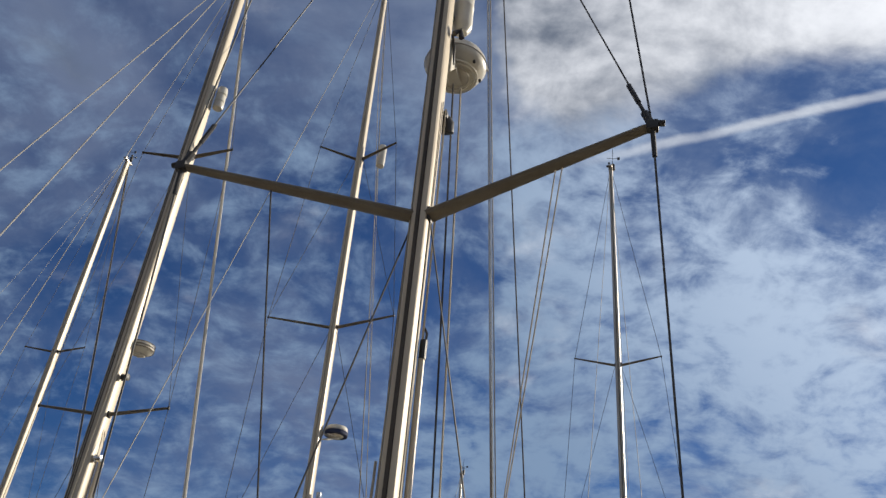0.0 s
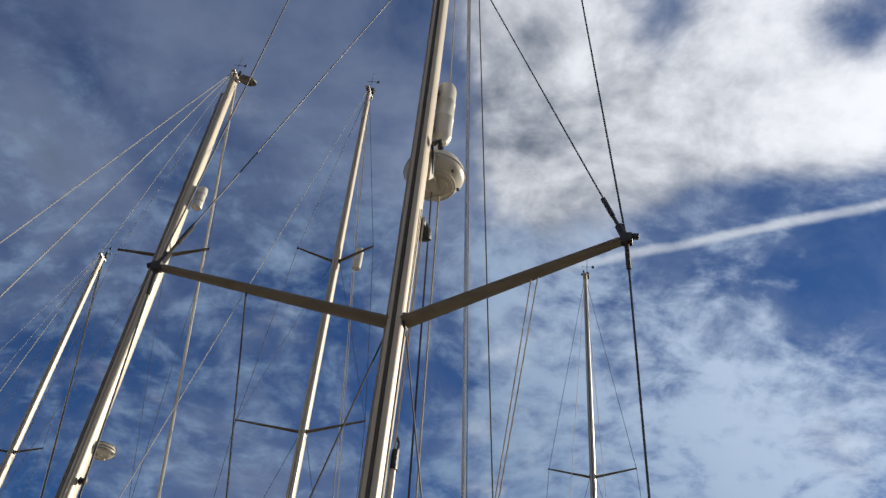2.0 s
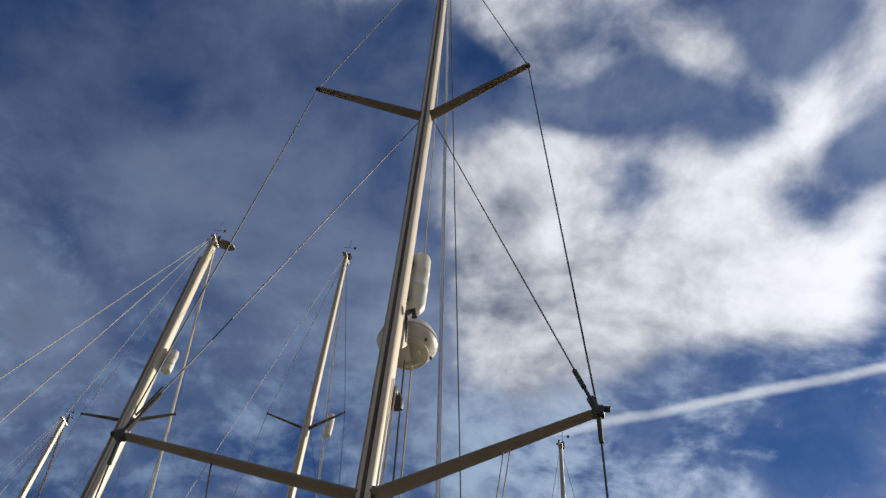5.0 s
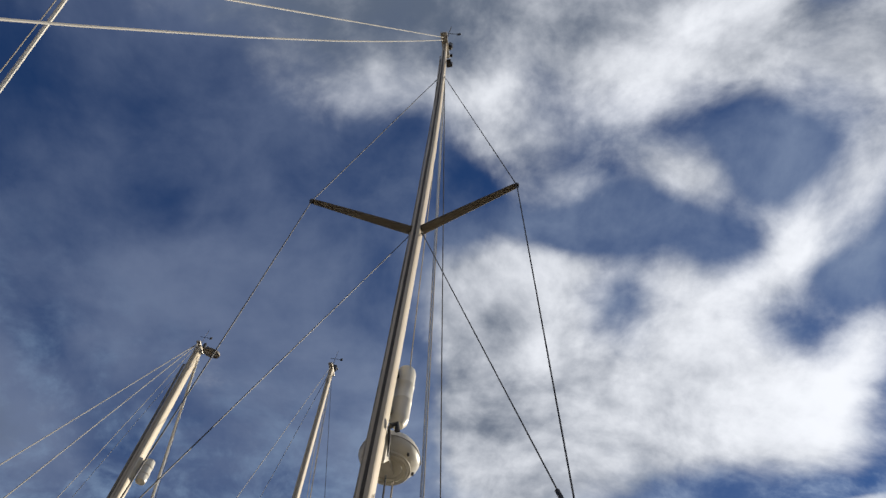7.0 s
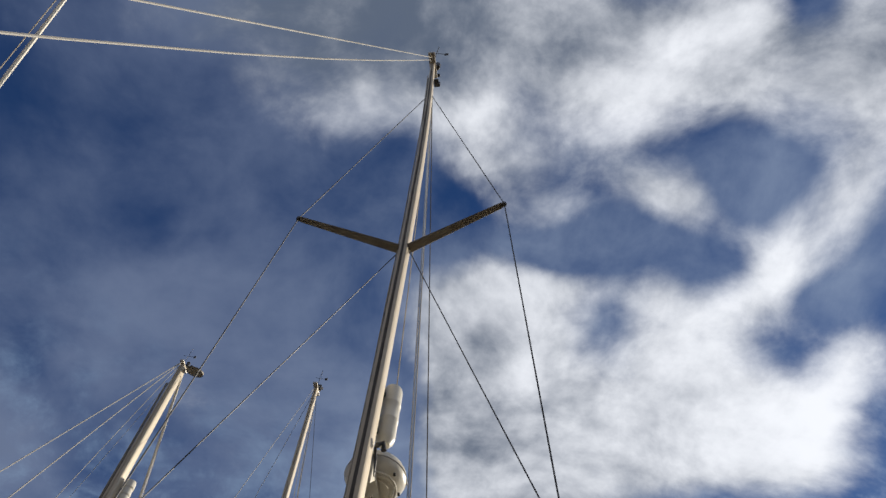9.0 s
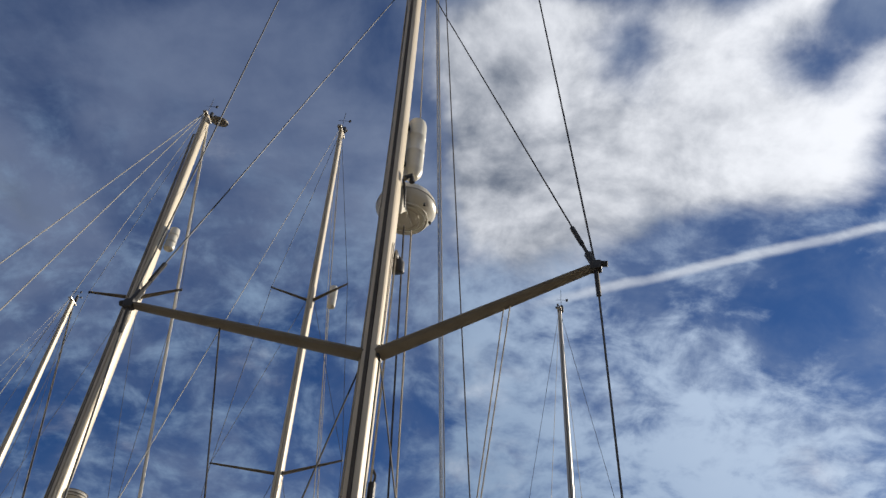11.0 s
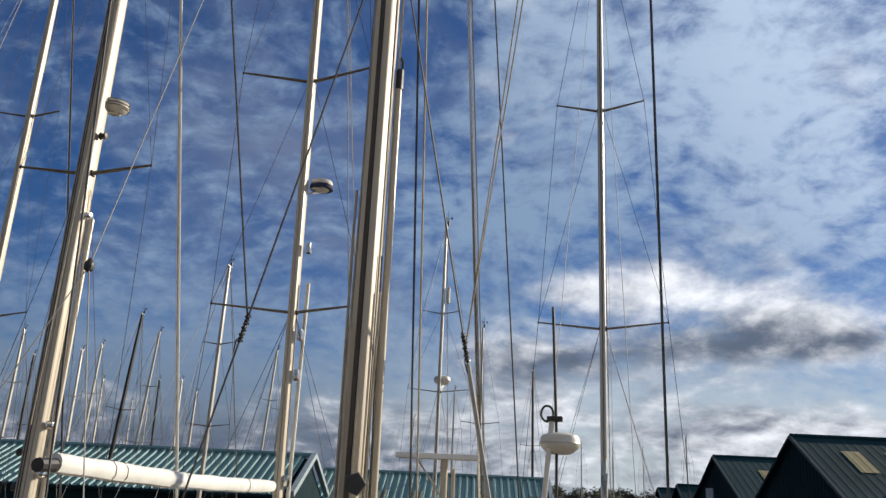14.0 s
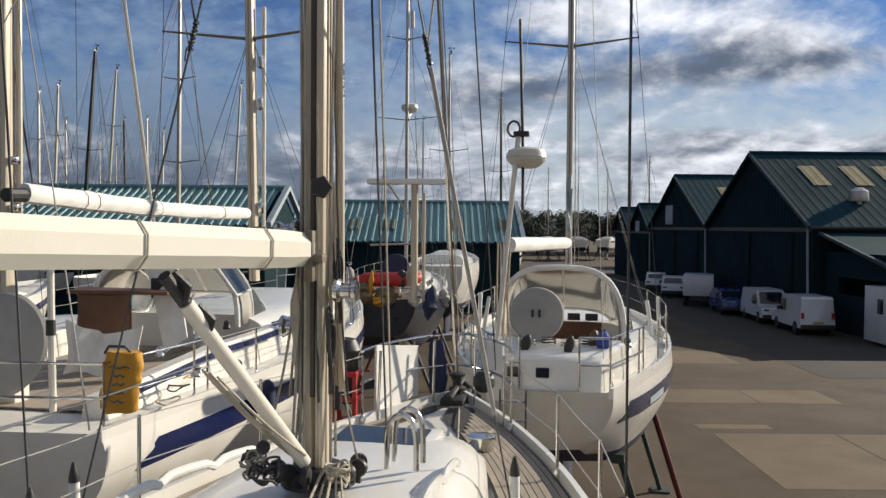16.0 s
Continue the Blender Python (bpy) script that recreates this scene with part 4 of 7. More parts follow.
def mast_parts(root, at, base, top, w, d, spreaders, material, spr_mat, spr_r=0.03, taper=0.75, lean=(0, 0), bend=1.0):
    """Mast with its spreaders [(height, half span, sweep aft, lift)]; returns the mast and the tips by height."""
    x, y = at
    bm = BM()
    rows = []
    zs = [lerp(base, top, q) for q in (0.0, 0.15, 0.3, 0.42, 0.55, 0.7, 0.8, 0.9, 1.0)]
    for z in zs:
        k = (z - base) / (top - base)
        f = 1.0 if k < 0.7 else lerp(1.0, taper, (k - 0.7) / 0.3)
        rows.append([(x + px * f + lean[0] * k ** bend, y + py * f + lean[1] * k ** bend, z) for px, py in spar_ring(w, d)])
    loft(bm, rows)
    mast = part("mast", bm, material, root)
    tips = []
    for z, half, sweep, lift in spreaders:
        pair = {}
        k = (z - base) / (top - base)
        cx, cy = x + lean[0] * k ** bend, y + lean[1] * k ** bend
        for side in (1, -1):
            tip = Vector((cx + side * half, cy - sweep, z + lift))
            rt = Vector((cx + side * w * 0.45, cy - 0.02, z))
            bm = BM()
            ax = (tip - rt).normalized()
            fwd = Vector((0, 1, 0)) - ax * ax.y
            fwd.normalize()
            upv = ax.cross(fwd) * (1 if ax.cross(fwd).z > 0 else -1)
            rings = []
            for q, f in ((0.0, 1.25), (0.06, 1.2), (0.5, 1.0), (0.97, 0.72), (1.0, 0.5)):
                c = rt.lerp(tip, q)
                rings.append([c + fwd * (spr_r * 1.25 * f * math.cos(t)) + upv * (spr_r * 0.72 * f * math.sin(t)) for t in [2 * math.pi * i / 10 for i in range(10)]])
            loft(bm, rings)
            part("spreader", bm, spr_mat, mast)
            bm = BM()
            box(bm, (-w * 0.1, -0.05, -0.05), (w * 0.18, 0.05, 0.05), 0.012, Matrix.Translation(rt))
            part("spreader_bracket", bm, BLACK, mast)
            bm = BM()
            lathe(bm, [(0.004, -spr_r), (spr_r * 0.6, -spr_r * 0.7), (spr_r * 0.7, 0.0), (spr_r * 0.55, spr_r * 0.6), (0.004, spr_r)], 8, Matrix.Translation(tip))
            part("spreader_boot", bm, BLACK, mast)
            pair[side] = tip
        tips.append(pair)
    return mast, tips


def masthead(mast, c, size=1.0, vane=True):
    """Crane plate, wind vane, cup anemometer, whip aerial and lamp on a masthead."""
    c = Vector(c)
    bm = BM()
    box(bm, c + Vector((-0.05, -0.20, 0.0)) * size, c + Vector((0.05, 0.20, 0.05)) * size, 0.01)
    part("masthead_crane", bm, SPAR_GREY, mast)
    bm = BM()
    lathe(bm, [(0.03 * size, 0.05), (0.045 * size, 0.07), (0.045 * size, 0.16 * size + 0.05), (0.03 * size, 0.2 * size + 0.05)], 10, Matrix.Translation(c + Vector((0.06, 0.05, 0)) * size))
    part("tricolour_lamp", bm, BLACK, mast, "black masthead lamp")
    if vane:
        bm = BM()
        p = c + Vector((-0.03, 0.12, 0.05)) * size
        tube(bm, [p, p + Vector((0, 0.12, 0.32)) * size], 0.008 * size, 5)
        for a in (0.4, 2.5, 4.6):
            q = p + Vector((0.07 * math.cos(a), 0.12 + 0.07 * math.sin(a), 0.34)) * size
            tube(bm, [p + Vector((0, 0.12, 0.32)) * size, q], 0.005 * size, 4)
            box(bm, q - Vector((0.022, 0.022, 0.022)) * size, q + Vector((0.022, 0.022, 0.022)) * size, 0.006)
        part("anemometer", bm, BLACK, mast, "black cup anemometer")
        bm = BM()
        q = c + Vector((0.05, -0.12, 0.05)) * size
        tube(bm, [q, q + Vector((0.02, 0, 0.55)) * size], 0.006 * size, 5)
        tube(bm, [q + Vector((-0.12, 0.0, 0.26)) * size, q + Vector((0.16, 0.05, 0.26)) * size], 0.005 * size, 4)
        box(bm, q + Vector((0.12, 0.04, 0.22)) * size, q + Vector((0.18, 0.055, 0.30)) * size, 0.004)
        part("whip_aerial", bm, BLACK, mast)


def radome(mast, c, r, hgt, label, m=None, arm=None):
    c = Vector(c)
    bm = BM()
    lathe(bm, [(0.02 * r, -0.5 * hgt), (0.45 * r, -0.5 * hgt), (0.62 * r, -0.44 * hgt), (0.90 * r, -0.22 * hgt), (1.0 * r, -0.05 * hgt), (1.0 * r, 0.02 * hgt), (0.985 * r, 0.05 * hgt), (0.985 * r, 0.2 * hgt), (0.9 * r, 0.38 * hgt), (0.6 * r, 0.5 * hgt), (0.01, 0.52 * hgt)], 32, Matrix.Translation(c))
    dome = part("radome", bm, m or RADOME, mast, label)
    bm = BM()
    ring = [(c + Vector((1.004 * r * math.cos(a), 1.004 * r * math.sin(a), 0.03 * hgt))) for a in [2 * math.pi * i / 32 for i in range(32)]]
    tube(bm, ring, 0.006 * r / 0.25, 5, closed=True)
    part("seam", bm, SPAR_GREY, dome)
    if arm is not None:
        bm = BM()
        a = Vector(arm)
        for dx in (-0.08, 0.08):
            tube(bm, [a + Vector((dx * 0.6, 0, -0.5 * hgt - 0.14)), c + Vector((dx, 0.1 * r, -0.5 * hgt))], 0.016, 6)
            tube(bm, [a + Vector((dx * 0.6, 0, -0.5 * hgt - 0.01)), c + Vector((dx, 0.1 * r, -0.5 * hgt - 0.01))], 0.016, 6)
        box(bm, c + Vector((-0.07, -0.10, -0.5 * hgt - 0.02)), c + Vector((0.07, 0.08, -0.5 * hgt + 0.01)), 0.006)
        part("bracket", bm, RADOME, dome)
    return dome


def sail_cover(root, name, a, b, hgt, wide, material, sides=8, droop=0.0, lumps=0.0, label=""):
    """Long covered boom; facets round a flat-sided section."""
    a, b = Vector(a), Vector(b)
    ax = (b - a).normalized()
    sx = ax.cross(Vector((0, 0, 1))).normalized()
    uz = sx.cross(ax)
    rings = []
    n = 26
    for i in range(n):
        k = i / (n - 1)
        f = 1.0 + lumps * noise.noise((k * 9, 3.1, hgt * 7))
        c = a.lerp(b, k) - Vector((0, 0, droop * math.sin(math.pi * k)))
        e = 0.9 if i in (0, n - 1) else 1.0
        rings.append([c + e * f * (sx * (wide / 2 * math.cos(t)) + uz * (hgt / 2 * math.sin(t))) for t in [2 * math.pi * (j + 0.5) / sides for j in range(sides)]])
    bm = BM()
    loft(bm, rings)
    return part(name, bm, material, root, label)


def strap(root, c, ax, hgt, wide, m=None):
    c, ax = Vector(c), Vector(ax).normalized()
    sx = ax.cross(Vector((0, 0, 1))).normalized()
    uz = sx.cross(ax)
    bm = BM()
    ring = [c + sx * (wide / 2 + 0.004) * math.cos(t) + uz * (hgt / 2 + 0.004) * math.sin(t) for t in [2 * math.pi * (j + 0.5) / 8 for j in range(8)]]
    tube(bm, ring, 0.0045, 5, closed=True)
    part("strap", bm, m or ROPE, root)


def wheel_with_cover(root, c, r, m=None):
    """Steering wheel under a round canvas cover, on its pedestal."""
    c = Vector(c)
    bm = BM()
    prof = [(0.01, -0.045), (r * 0.7, -0.04), (r * 0.95, -0.03), (r, 0.0), (r * 0.95, 0.03), (r * 0.7, 0.04), (0.01, 0.05)]
    lathe(bm, prof, 36, Matrix.Translation(c) @ pose(0, 0, 0, 78, 0, 0))
    part("wheel_cover", bm, m or CANVAS_GREY, root, "round grey canvas cover over the steering wheel")
    bm = BM()
    box(bm, c + Vector((-0.12, 0.10, -1.1)), c + Vector((0.12, 0.36, 0.05)), 0.04)
    part("pedestal", bm, GEL, root)
    bm = BM()
    tube(bm, [c + Vector((0, 0, 0)), c + Vector((0, 0.18, 0.02))], 0.04, 10)
    part("wheel_hub", bm, STEEL, root)


def sprayhood(root, h, s0, s1, wide, high, canvas, base):
    """Canvas hood on hoops: cream binding, dark canvas roof and clear front panels."""
    ya, yb = s0 * h.L, s1 * h.L
    hoops = []
    for k in range(7):
        f = k / 6
        y = lerp(ya, yb, f)
        hh = high * (1.0 if f < 0.45 else 1 - 0.62 * ((f - 0.45) / 0.55) ** 1.3)
        ww = wide * (1 - 0.10 * f)
        hoops.append([Vector((ww * math.copysign(abs(math.cos(a)) ** 0.62, math.cos(a)), y + 0.25 * (1 - abs(math.cos(a))) * 0.0, base + hh * math.sin(a) ** 0.72)) for a in [math.pi * j / 18 for j in range(19)]])
    bm = BM()
    loft(bm, hoops[:4], closed=False, caps=False)
    hood = part("sprayhood", bm, canvas, root, "canvas sprayhood on a steel frame")
    sol = hood.modifiers.new("thick", "SOLIDIFY")
    sol.thickness = 0.012
    bm = BM()
    loft(bm, hoops[3:], closed=False, caps=False)
    win = part("hood_window", bm, CLEAR, root, "clear vinyl hood window")
    win.visible_shadow = False
    for q, m in ((0, CANVAS_WHITE), (3, CANVAS_WHITE), (6, CANVAS_WHITE)):
        bm = BM()
        tube(bm, hoops[q], 0.045 if q == 0 else 0.022, 8)
        part("hood_binding", bm, m, root)
    for j in (5, 9, 13):
        bm = BM()
        tube(bm, [hoops[q][j] for q in range(3, 7)], 0.016, 6)
        part("hood_binding", bm, CANVAS_WHITE, root)


def cradle(root, h, mats=(RED_STEEL, GREEN_STEEL)):
    """Raking props under the turn of the bilge, each with a pad and a foot plate, and keel blocks."""
    for i, s in enumerate((0.14, 0.42, 0.72)):
        for side in (1, -1):
            z = h.wl - 0.12
            p = h.pt(s, max(z, h.keel(s) + 0.12), 0.02, side)
            foot = Vector((p.x + side * 0.75, p.y, 0.03))
            bm = BM()
            tube(bm, [foot, p], 0.05, 8)
            box(bm, foot - Vector((0.18, 0.18, 0.03)), foot + Vector((0.18, 0.18, 0.01)))
            box(bm, p - Vector((0.12, 0.14, 0.10)), p + Vector((0.06, 0.14, 0.02)))
            part("prop", bm, mats[(i + (side > 0)) % 2], root, "raking steel prop")
    for s in (0.47, 0.55):
        bm = BM()
        box(bm, (-0.35, s * h.L - 0.15, 0), (0.35, s * h.L + 0.15, 0.3), 0.01)
        part("keel_block", bm, TEAK, root, "timber block under the keel")


def cockpit(h, root, s0, s1, frac, high, stripe=False, sole=True):
    """Coamings along both sides with a sunk-looking planked sole between them."""
    for side in (1, -1):
        bm, st = BM(), BM()
        rows, srows = [], []
        for k in range(12):
            s = lerp(s0, s1, k / 11)
            x = h.hb(s) * frac
            z = h.sheer(s) - 0.04
            hh = high * (0.55 + 0.45 * min(1.0, k / 6))
            y = s * h.L
            rows.append([(side * (x + 0.13), y, z), (side * (x + 0.08), y, z + hh - 0.03), (side * (x + 0.05), y, z + hh), (side * (x - 0.10), y, z + hh), (side * (x - 0.13), y, z + hh - 0.03), (side * (x - 0.16), y, z)])
            srows.append([(side * (x + 0.094), y, z + hh - 0.04), (side * (x + 0.112), y, z + hh - 0.12)])
        loft(bm, rows)
        part("cockpit_coaming", bm, GEL, root)
        if stripe:
            loft(st, srows, closed=False, caps=False)
            part("coaming_stripe", st, STRIPE, root)
        else:
            st.free()
    if sole:
        n = 14
        for j in range(n):
            bm = BM()
            rows = []
            for k in range(8):
                s = lerp(s0 + 0.01, s1, k / 7)
                w = h.hb(s) * frac - 0.17
                a, b = lerp(-w, w, (j + 0.04) / n), lerp(-w, w, (j + 0.96) / n)
                z = h.sheer(s) + 0.002
                rows.append([(a, s * h.L, z), (b, s * h.L, z), (b, s * h.L, z + 0.018), (a, s * h.L, z + 0.018)])
            loft(bm, rows)
            part("sole_plank", bm, TEAK, root, smooth=False)


def rig(root, h, mast, tips, at, base, top, fore=True, back=True, r=0.005, foil=0.014, lower_s=0.9, chain=None, fs=0.985, light=WIRE_LIGHT, lowers=None, bend=1.0, foil_mat=None, cap_top=None):
    x, y = at
    cx = lambda z: x * max(0.0, (z - base) / (top - base)) ** bend
    s_m = y / h.L
    cw = chain or h.hb(s_m) - 0.05
    cz = h.sheer(s_m)
    for side in (1, -1):
        chainp = Vector((side * cw, y - 0.15, cz))
        pts = [chainp] + [t[side] for t in tips] + [Vector((cx(cap_top or top - 0.15) + side * 0.04, y, cap_top or top - 0.15))]
        for a, b in zip(pts, pts[1:]):
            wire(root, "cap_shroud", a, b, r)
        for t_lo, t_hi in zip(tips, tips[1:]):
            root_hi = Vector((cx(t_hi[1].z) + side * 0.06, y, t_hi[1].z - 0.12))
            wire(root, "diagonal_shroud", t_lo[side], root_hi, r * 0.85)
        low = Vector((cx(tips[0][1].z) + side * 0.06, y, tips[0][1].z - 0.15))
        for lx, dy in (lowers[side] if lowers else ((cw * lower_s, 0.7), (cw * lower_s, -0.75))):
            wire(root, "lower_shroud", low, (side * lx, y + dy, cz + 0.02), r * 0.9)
    if fore:
        bow = Vector((0, fs * h.L, h.sheer(fs) + 0.1))
        bm = BM()
        tube(bm, [Vector((x, y + 0.12, top - 0.1)), bow], foil, 6)
        part("forestay_foil", bm, foil_mat or STEEL, root)
        bm = BM()
        lathe(bm, [(0.02, 0.0), (0.09, 0.02), (0.09, 0.05), (0.05, 0.07), (0.05, 0.16), (0.09, 0.18), (0.09, 0.2), (0.02, 0.22)], 12, Matrix.Translation(bow - Vector((0, 0, 0.05))))
        part("furling_drum", bm, BLACK, root)
        wire(root, "halyard", (x + 0.02, y + 0.15, top - 0.3), bow + Vector((0.1, -0.5, 0.5)), r * 0.9, ROPE, 0.05)
    if back:
        for side in (1, -1):
            wire(root, "backstay", (x, y - 0.15, top), (side * h.hb(0.02) * 0.8, 0.12, h.sheer(0)), r, light)


def yacht(name, label, mast_world, L, B, deck, mast_s, base, top, w, d, spreaders, spar=SPAR, spr=SPREADER, spr_r=0.03,
          stripe=True, roof=(0.30, 0.80, 0.66, 0.42), wire_r=0.005, boom=None, foil=0.014, windows=3, roofstripe=False, rail=True, simple=False, wl=WL, group="", lean=(0, 0), head=None, rise=0.45, tr=0.74, back=True, lowers=None, over=0.16, taper_aft=False, bend=1.0, shell=None, own_head=False, foil_mat=None, cap_top=None):
    mx, my = mast_world
    head = HEAD if head is None else head
    a = radians(head)
    y_l = mast_s * L
    ox, oy = mx - math.sin(a) * y_l, my - math.cos(a) * y_l
    root = thing(name, label, "sailing boat", pose(ox, oy, 0, 0, 0, -head), group)
    h = Hull(L, B, deck, tr, rise, wl, over)
    hull_parts(h, root, stripe, stations=18 if simple else 34, shell=shell)
    coachroof(h, root, *roof, windows=0 if simple else windows, stripe=roofstripe, taper_aft=taper_aft)
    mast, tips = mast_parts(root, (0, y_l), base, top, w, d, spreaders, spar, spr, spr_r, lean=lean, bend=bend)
    rig(root, h, mast, tips, (lean[0], y_l + lean[1]), base, top, r=wire_r, foil=foil, back=back, lowers=lowers, bend=bend, foil_mat=foil_mat, cap_top=cap_top)
    if not own_head:
        masthead(mast, (lean[0], y_l + lean[1], top), 1.0)
    cradle(root, h)
    if rail:
        rails(h, root)
    return root, h, mast, tips, y_l

def local(root, p):
    return root.matrix_world.inverted() @ Vector(p)


# slot line of the mast, with its aft side's shade put into the colour
TRACK = mat("shade_brown_track", (0.07, 0.055, 0.042), 0.6, 0.1, (0.03, 0.026, 0.02), 4, 0.6, 60, 0.1, 0.15)
# ---- own boat ----
OWN_BEND = 3.2


def own_lean(z):
    """How far the bent mast stands off its foot at one height."""
    return -0.30 * max(0.0, (z - 4.05) / 18.15) ** OWN_BEND


own, oh, omast, otips, oy = yacht("sailing_yacht", "white cruising yacht with cream mast, covered boom and teak side decks", (-0.6, 4.58), 11.6, 3.4, 3.5, 0.60, 4.05, 22.2, 0.115, 0.18,
    [(8.93, 1.55, 0.60, 0.12), (14.16, 1.22, 0.465, 0.1)], spar=SPAR, spr_r=0.042, wire_r=0.0068, cap_top=20.15, own_head=True, foil=0.022, windows=2, roof=(0.2, 0.815, 0.53, 0.58),
    rise=0.08, lean=(-0.30, 0.0), bend=OWN_BEND, back=False, lowers={1: ((0.95, 0.95),), -1: ((1.646, 0.325),)})
bpy.context.view_layer.update()
for name, ztop, end, sag in (("backstay", 22.1, (-3.0, -0.99, 3.5), 0.0), ("topping_lift", 21.9, (-2.98, -0.80, 3.5), 0.55)):
    wire(own, name, (-0.30, oy - 0.2, ztop), local(own, end), 0.008, WIRE_LIGHT, sag)
masthead(omast, (-0.30, oy, 22.2), 1.35)
# clamps on the lower spreader tips, with the rigging screws that meet there
for side in (1, -1):
    tip = otips[0][side]
    bm = BM()
    box(bm, tip + Vector((-0.036, -0.03, -0.034)), tip + Vector((0.036, 0.03, 0.034)), 0.01)
    tube(bm, [tip + Vector((side * 0.03, 0, 0.02)), tip + Vector((side * 0.075, 0, 0.015))], 0.02, 8)
    part("tip_clamp", bm, BLACK, omast, "black clamp on the spreader tip")
    for a, b, r in ((0.03, 0.13, 0.026), (0.13, 0.24, 0.012), (0.24, 0.42, 0.017)):
        d = (Vector((own_lean(14.04) + side * 0.06, oy, 14.04)) - tip).normalized()
        bm = BM()
        tube(bm, [tip + d * a, tip + d * b], r, 8)
        part("rigging_screw", bm, BLACK, omast)
    d = (Vector((side * (oh.hb(0.6) - 0.05), oy - 0.15, oh.sheer(0.6))) - tip).normalized()
    bm = BM()
    tube(bm, [tip, tip + d * 0.22], 0.015, 8)
    part("shroud_terminal", bm, BLACK, omast)
# masthead light bracket below the top
bm = BM()
box(bm, (-0.19, oy - 0.05, 21.0), (-0.10, oy + 0.1, 21.06), 0.01)
box(bm, (-0.13, oy, 20.9), (-0.07, oy + 0.07, 21.04), 0.015)
part("steaming_lamp", bm, BLACK, omast)
# radar dome ahead of the mast, rain-catcher tube reflector above it, deck lamp below
RC = Vector((0.01, oy + 0.38, 10.78))
dome = radome(omast, RC, 0.262, 0.25, "cream plastic radar dome on a bracket")
for r, z in ((0.165, -0.125), (0.19, -0.115), (0.12, -0.130)):
    bm = BM()
    tube(bm, [RC + Vector((r * math.cos(a), r * math.sin(a), z)) for a in [2 * math.pi * i / 30 for i in range(30)]], 0.010, 6, closed=True)
    part("moulded_rib", bm, RADOME, dome)
for i in range(6):
    a = 0.5 + i * math.pi / 3
    bm = BM()
    lathe(bm, [(0.004, -0.012), (0.012, -0.010), (0.012, 0.012)], 8, Matrix.Translation(RC + Vector((0.222 * math.cos(a), 0.222 * math.sin(a), -0.085))))
    part("base_screw", bm, BLACK, dome)
for dx in (-0.055, 0.045):
    prof = ((0.085, -0.36), (0.085, -0.05), (0.16, -0.10), (0.42, -0.125), (0.44, -0.15), (0.22, -0.19))
    bm = BM()
    loft(bm, [[(dx + w, oy + y, RC.z + z) for y, z in prof] for w in (0.0, 0.014)])
    part("bracket_plate", bm, RADOME, dome, smooth=False)
bm = BM()
box(bm, (-0.06, oy + 0.085, RC.z - 0.34), (0.06, oy + 0.10, RC.z - 0.06), 0.004)
box(bm, (-0.055, oy + 0.18, RC.z - 0.15), (0.06, oy + 0.44, RC.z - 0.126), 0.006)
part("bracket_foot", bm, RADOME, dome)
bm = BM()
tube(bm, [RC + Vector((-0.02, -0.15, -0.125)), RC + Vector((0.05, -0.24, -0.22)), RC + Vector((0.06, -0.30, -0.10)), RC + Vector((0.04, -0.31, 0.05))], 0.012, 6)
part("scanner_cable", bm, BLACK, dome)
bm = BM()
box(bm, RC + Vector((0.225, 0.02, 0.012)), RC + Vector((0.262, 0.10, 0.036)), 0.004, None)
part("maker_badge", bm, BLACK, dome, "small dark badge")
bm = BM()
lathe(bm, [(0.01, 0), (0.05, 0.005), (0.085, 0.06), (0.09, 0.10), (0.09, 0.30), (0.093, 0.305), (0.093, 0.32), (0.09, 0.325), (0.09, 0.52), (0.093, 0.525), (0.093, 0.54), (0.09, 0.545), (0.09, 0.72), (0.08, 0.76), (0.01, 0.78)], 24, pose(0.075, oy + 0.22, 11.0))
refl = part("radar_reflector", bm, RADOME, omast, "white tubular radar reflector")
for z in (11.08, 11.58):
    bm = BM()
    box(bm, (-0.03, oy + 0.07, z), (0.03, oy + 0.2, z + 0.05), 0.008)
    part("reflector_clamp", bm, BLACK, refl)
bm = BM()
lathe(bm, [(0.02, 0), (0.055, 0.01), (0.06, 0.09), (0.03, 0.14)], 12, pose(0.05, oy + 0.2, 9.86, 25, 0, 0))
box(bm, (0.02, oy + 0.08, 9.94), (0.07, oy + 0.2, 10.0), 0.01)
part("deck_lamp", bm, BLACK, omast, "black deck floodlight")
bm = BM()
tube(bm, [(0.075, oy + 0.02, 10.78), (0.12, oy + 0.04, 10.83), (0.13, oy + 0.06, 10.76)], 0.025, 7)
part("cable_gland", bm, BLACK, omast)
# sail track strip, the aft face's shade in its brown, dark groove and external halyards up the mast
bm = BM()
rows = []
for z in (4.5, 8.0, 11.0, 14.0, 17.0, 19.5, 21.6):
    kk = (z - 4.05) / 18.15
    off = own_lean(z)
    f = 1.0 if kk < 0.7 else lerp(1.0, 0.75, (kk - 0.7) / 0.3)
    yb = oy - 0.09 * f
    rows.append([(-0.014 + off, yb - 0.012, z), (0.008 + off, yb - 0.012, z), (0.008 + off, yb + 0.02, z), (-0.014 + off, yb + 0.02, z)])
loft(bm, rows)
part("sail_track", bm, TRACK, omast, "sail track up the mast, its brown holding the aft face's shade", smooth=False)
bm = BM()
box(bm, (0.0565, oy - 0.012, 4.5), (0.0615, oy + 0.004, 10.0))
part("conduit_strip", bm, SPREADER, omast, smooth=False)
R2 = random.Random(4)
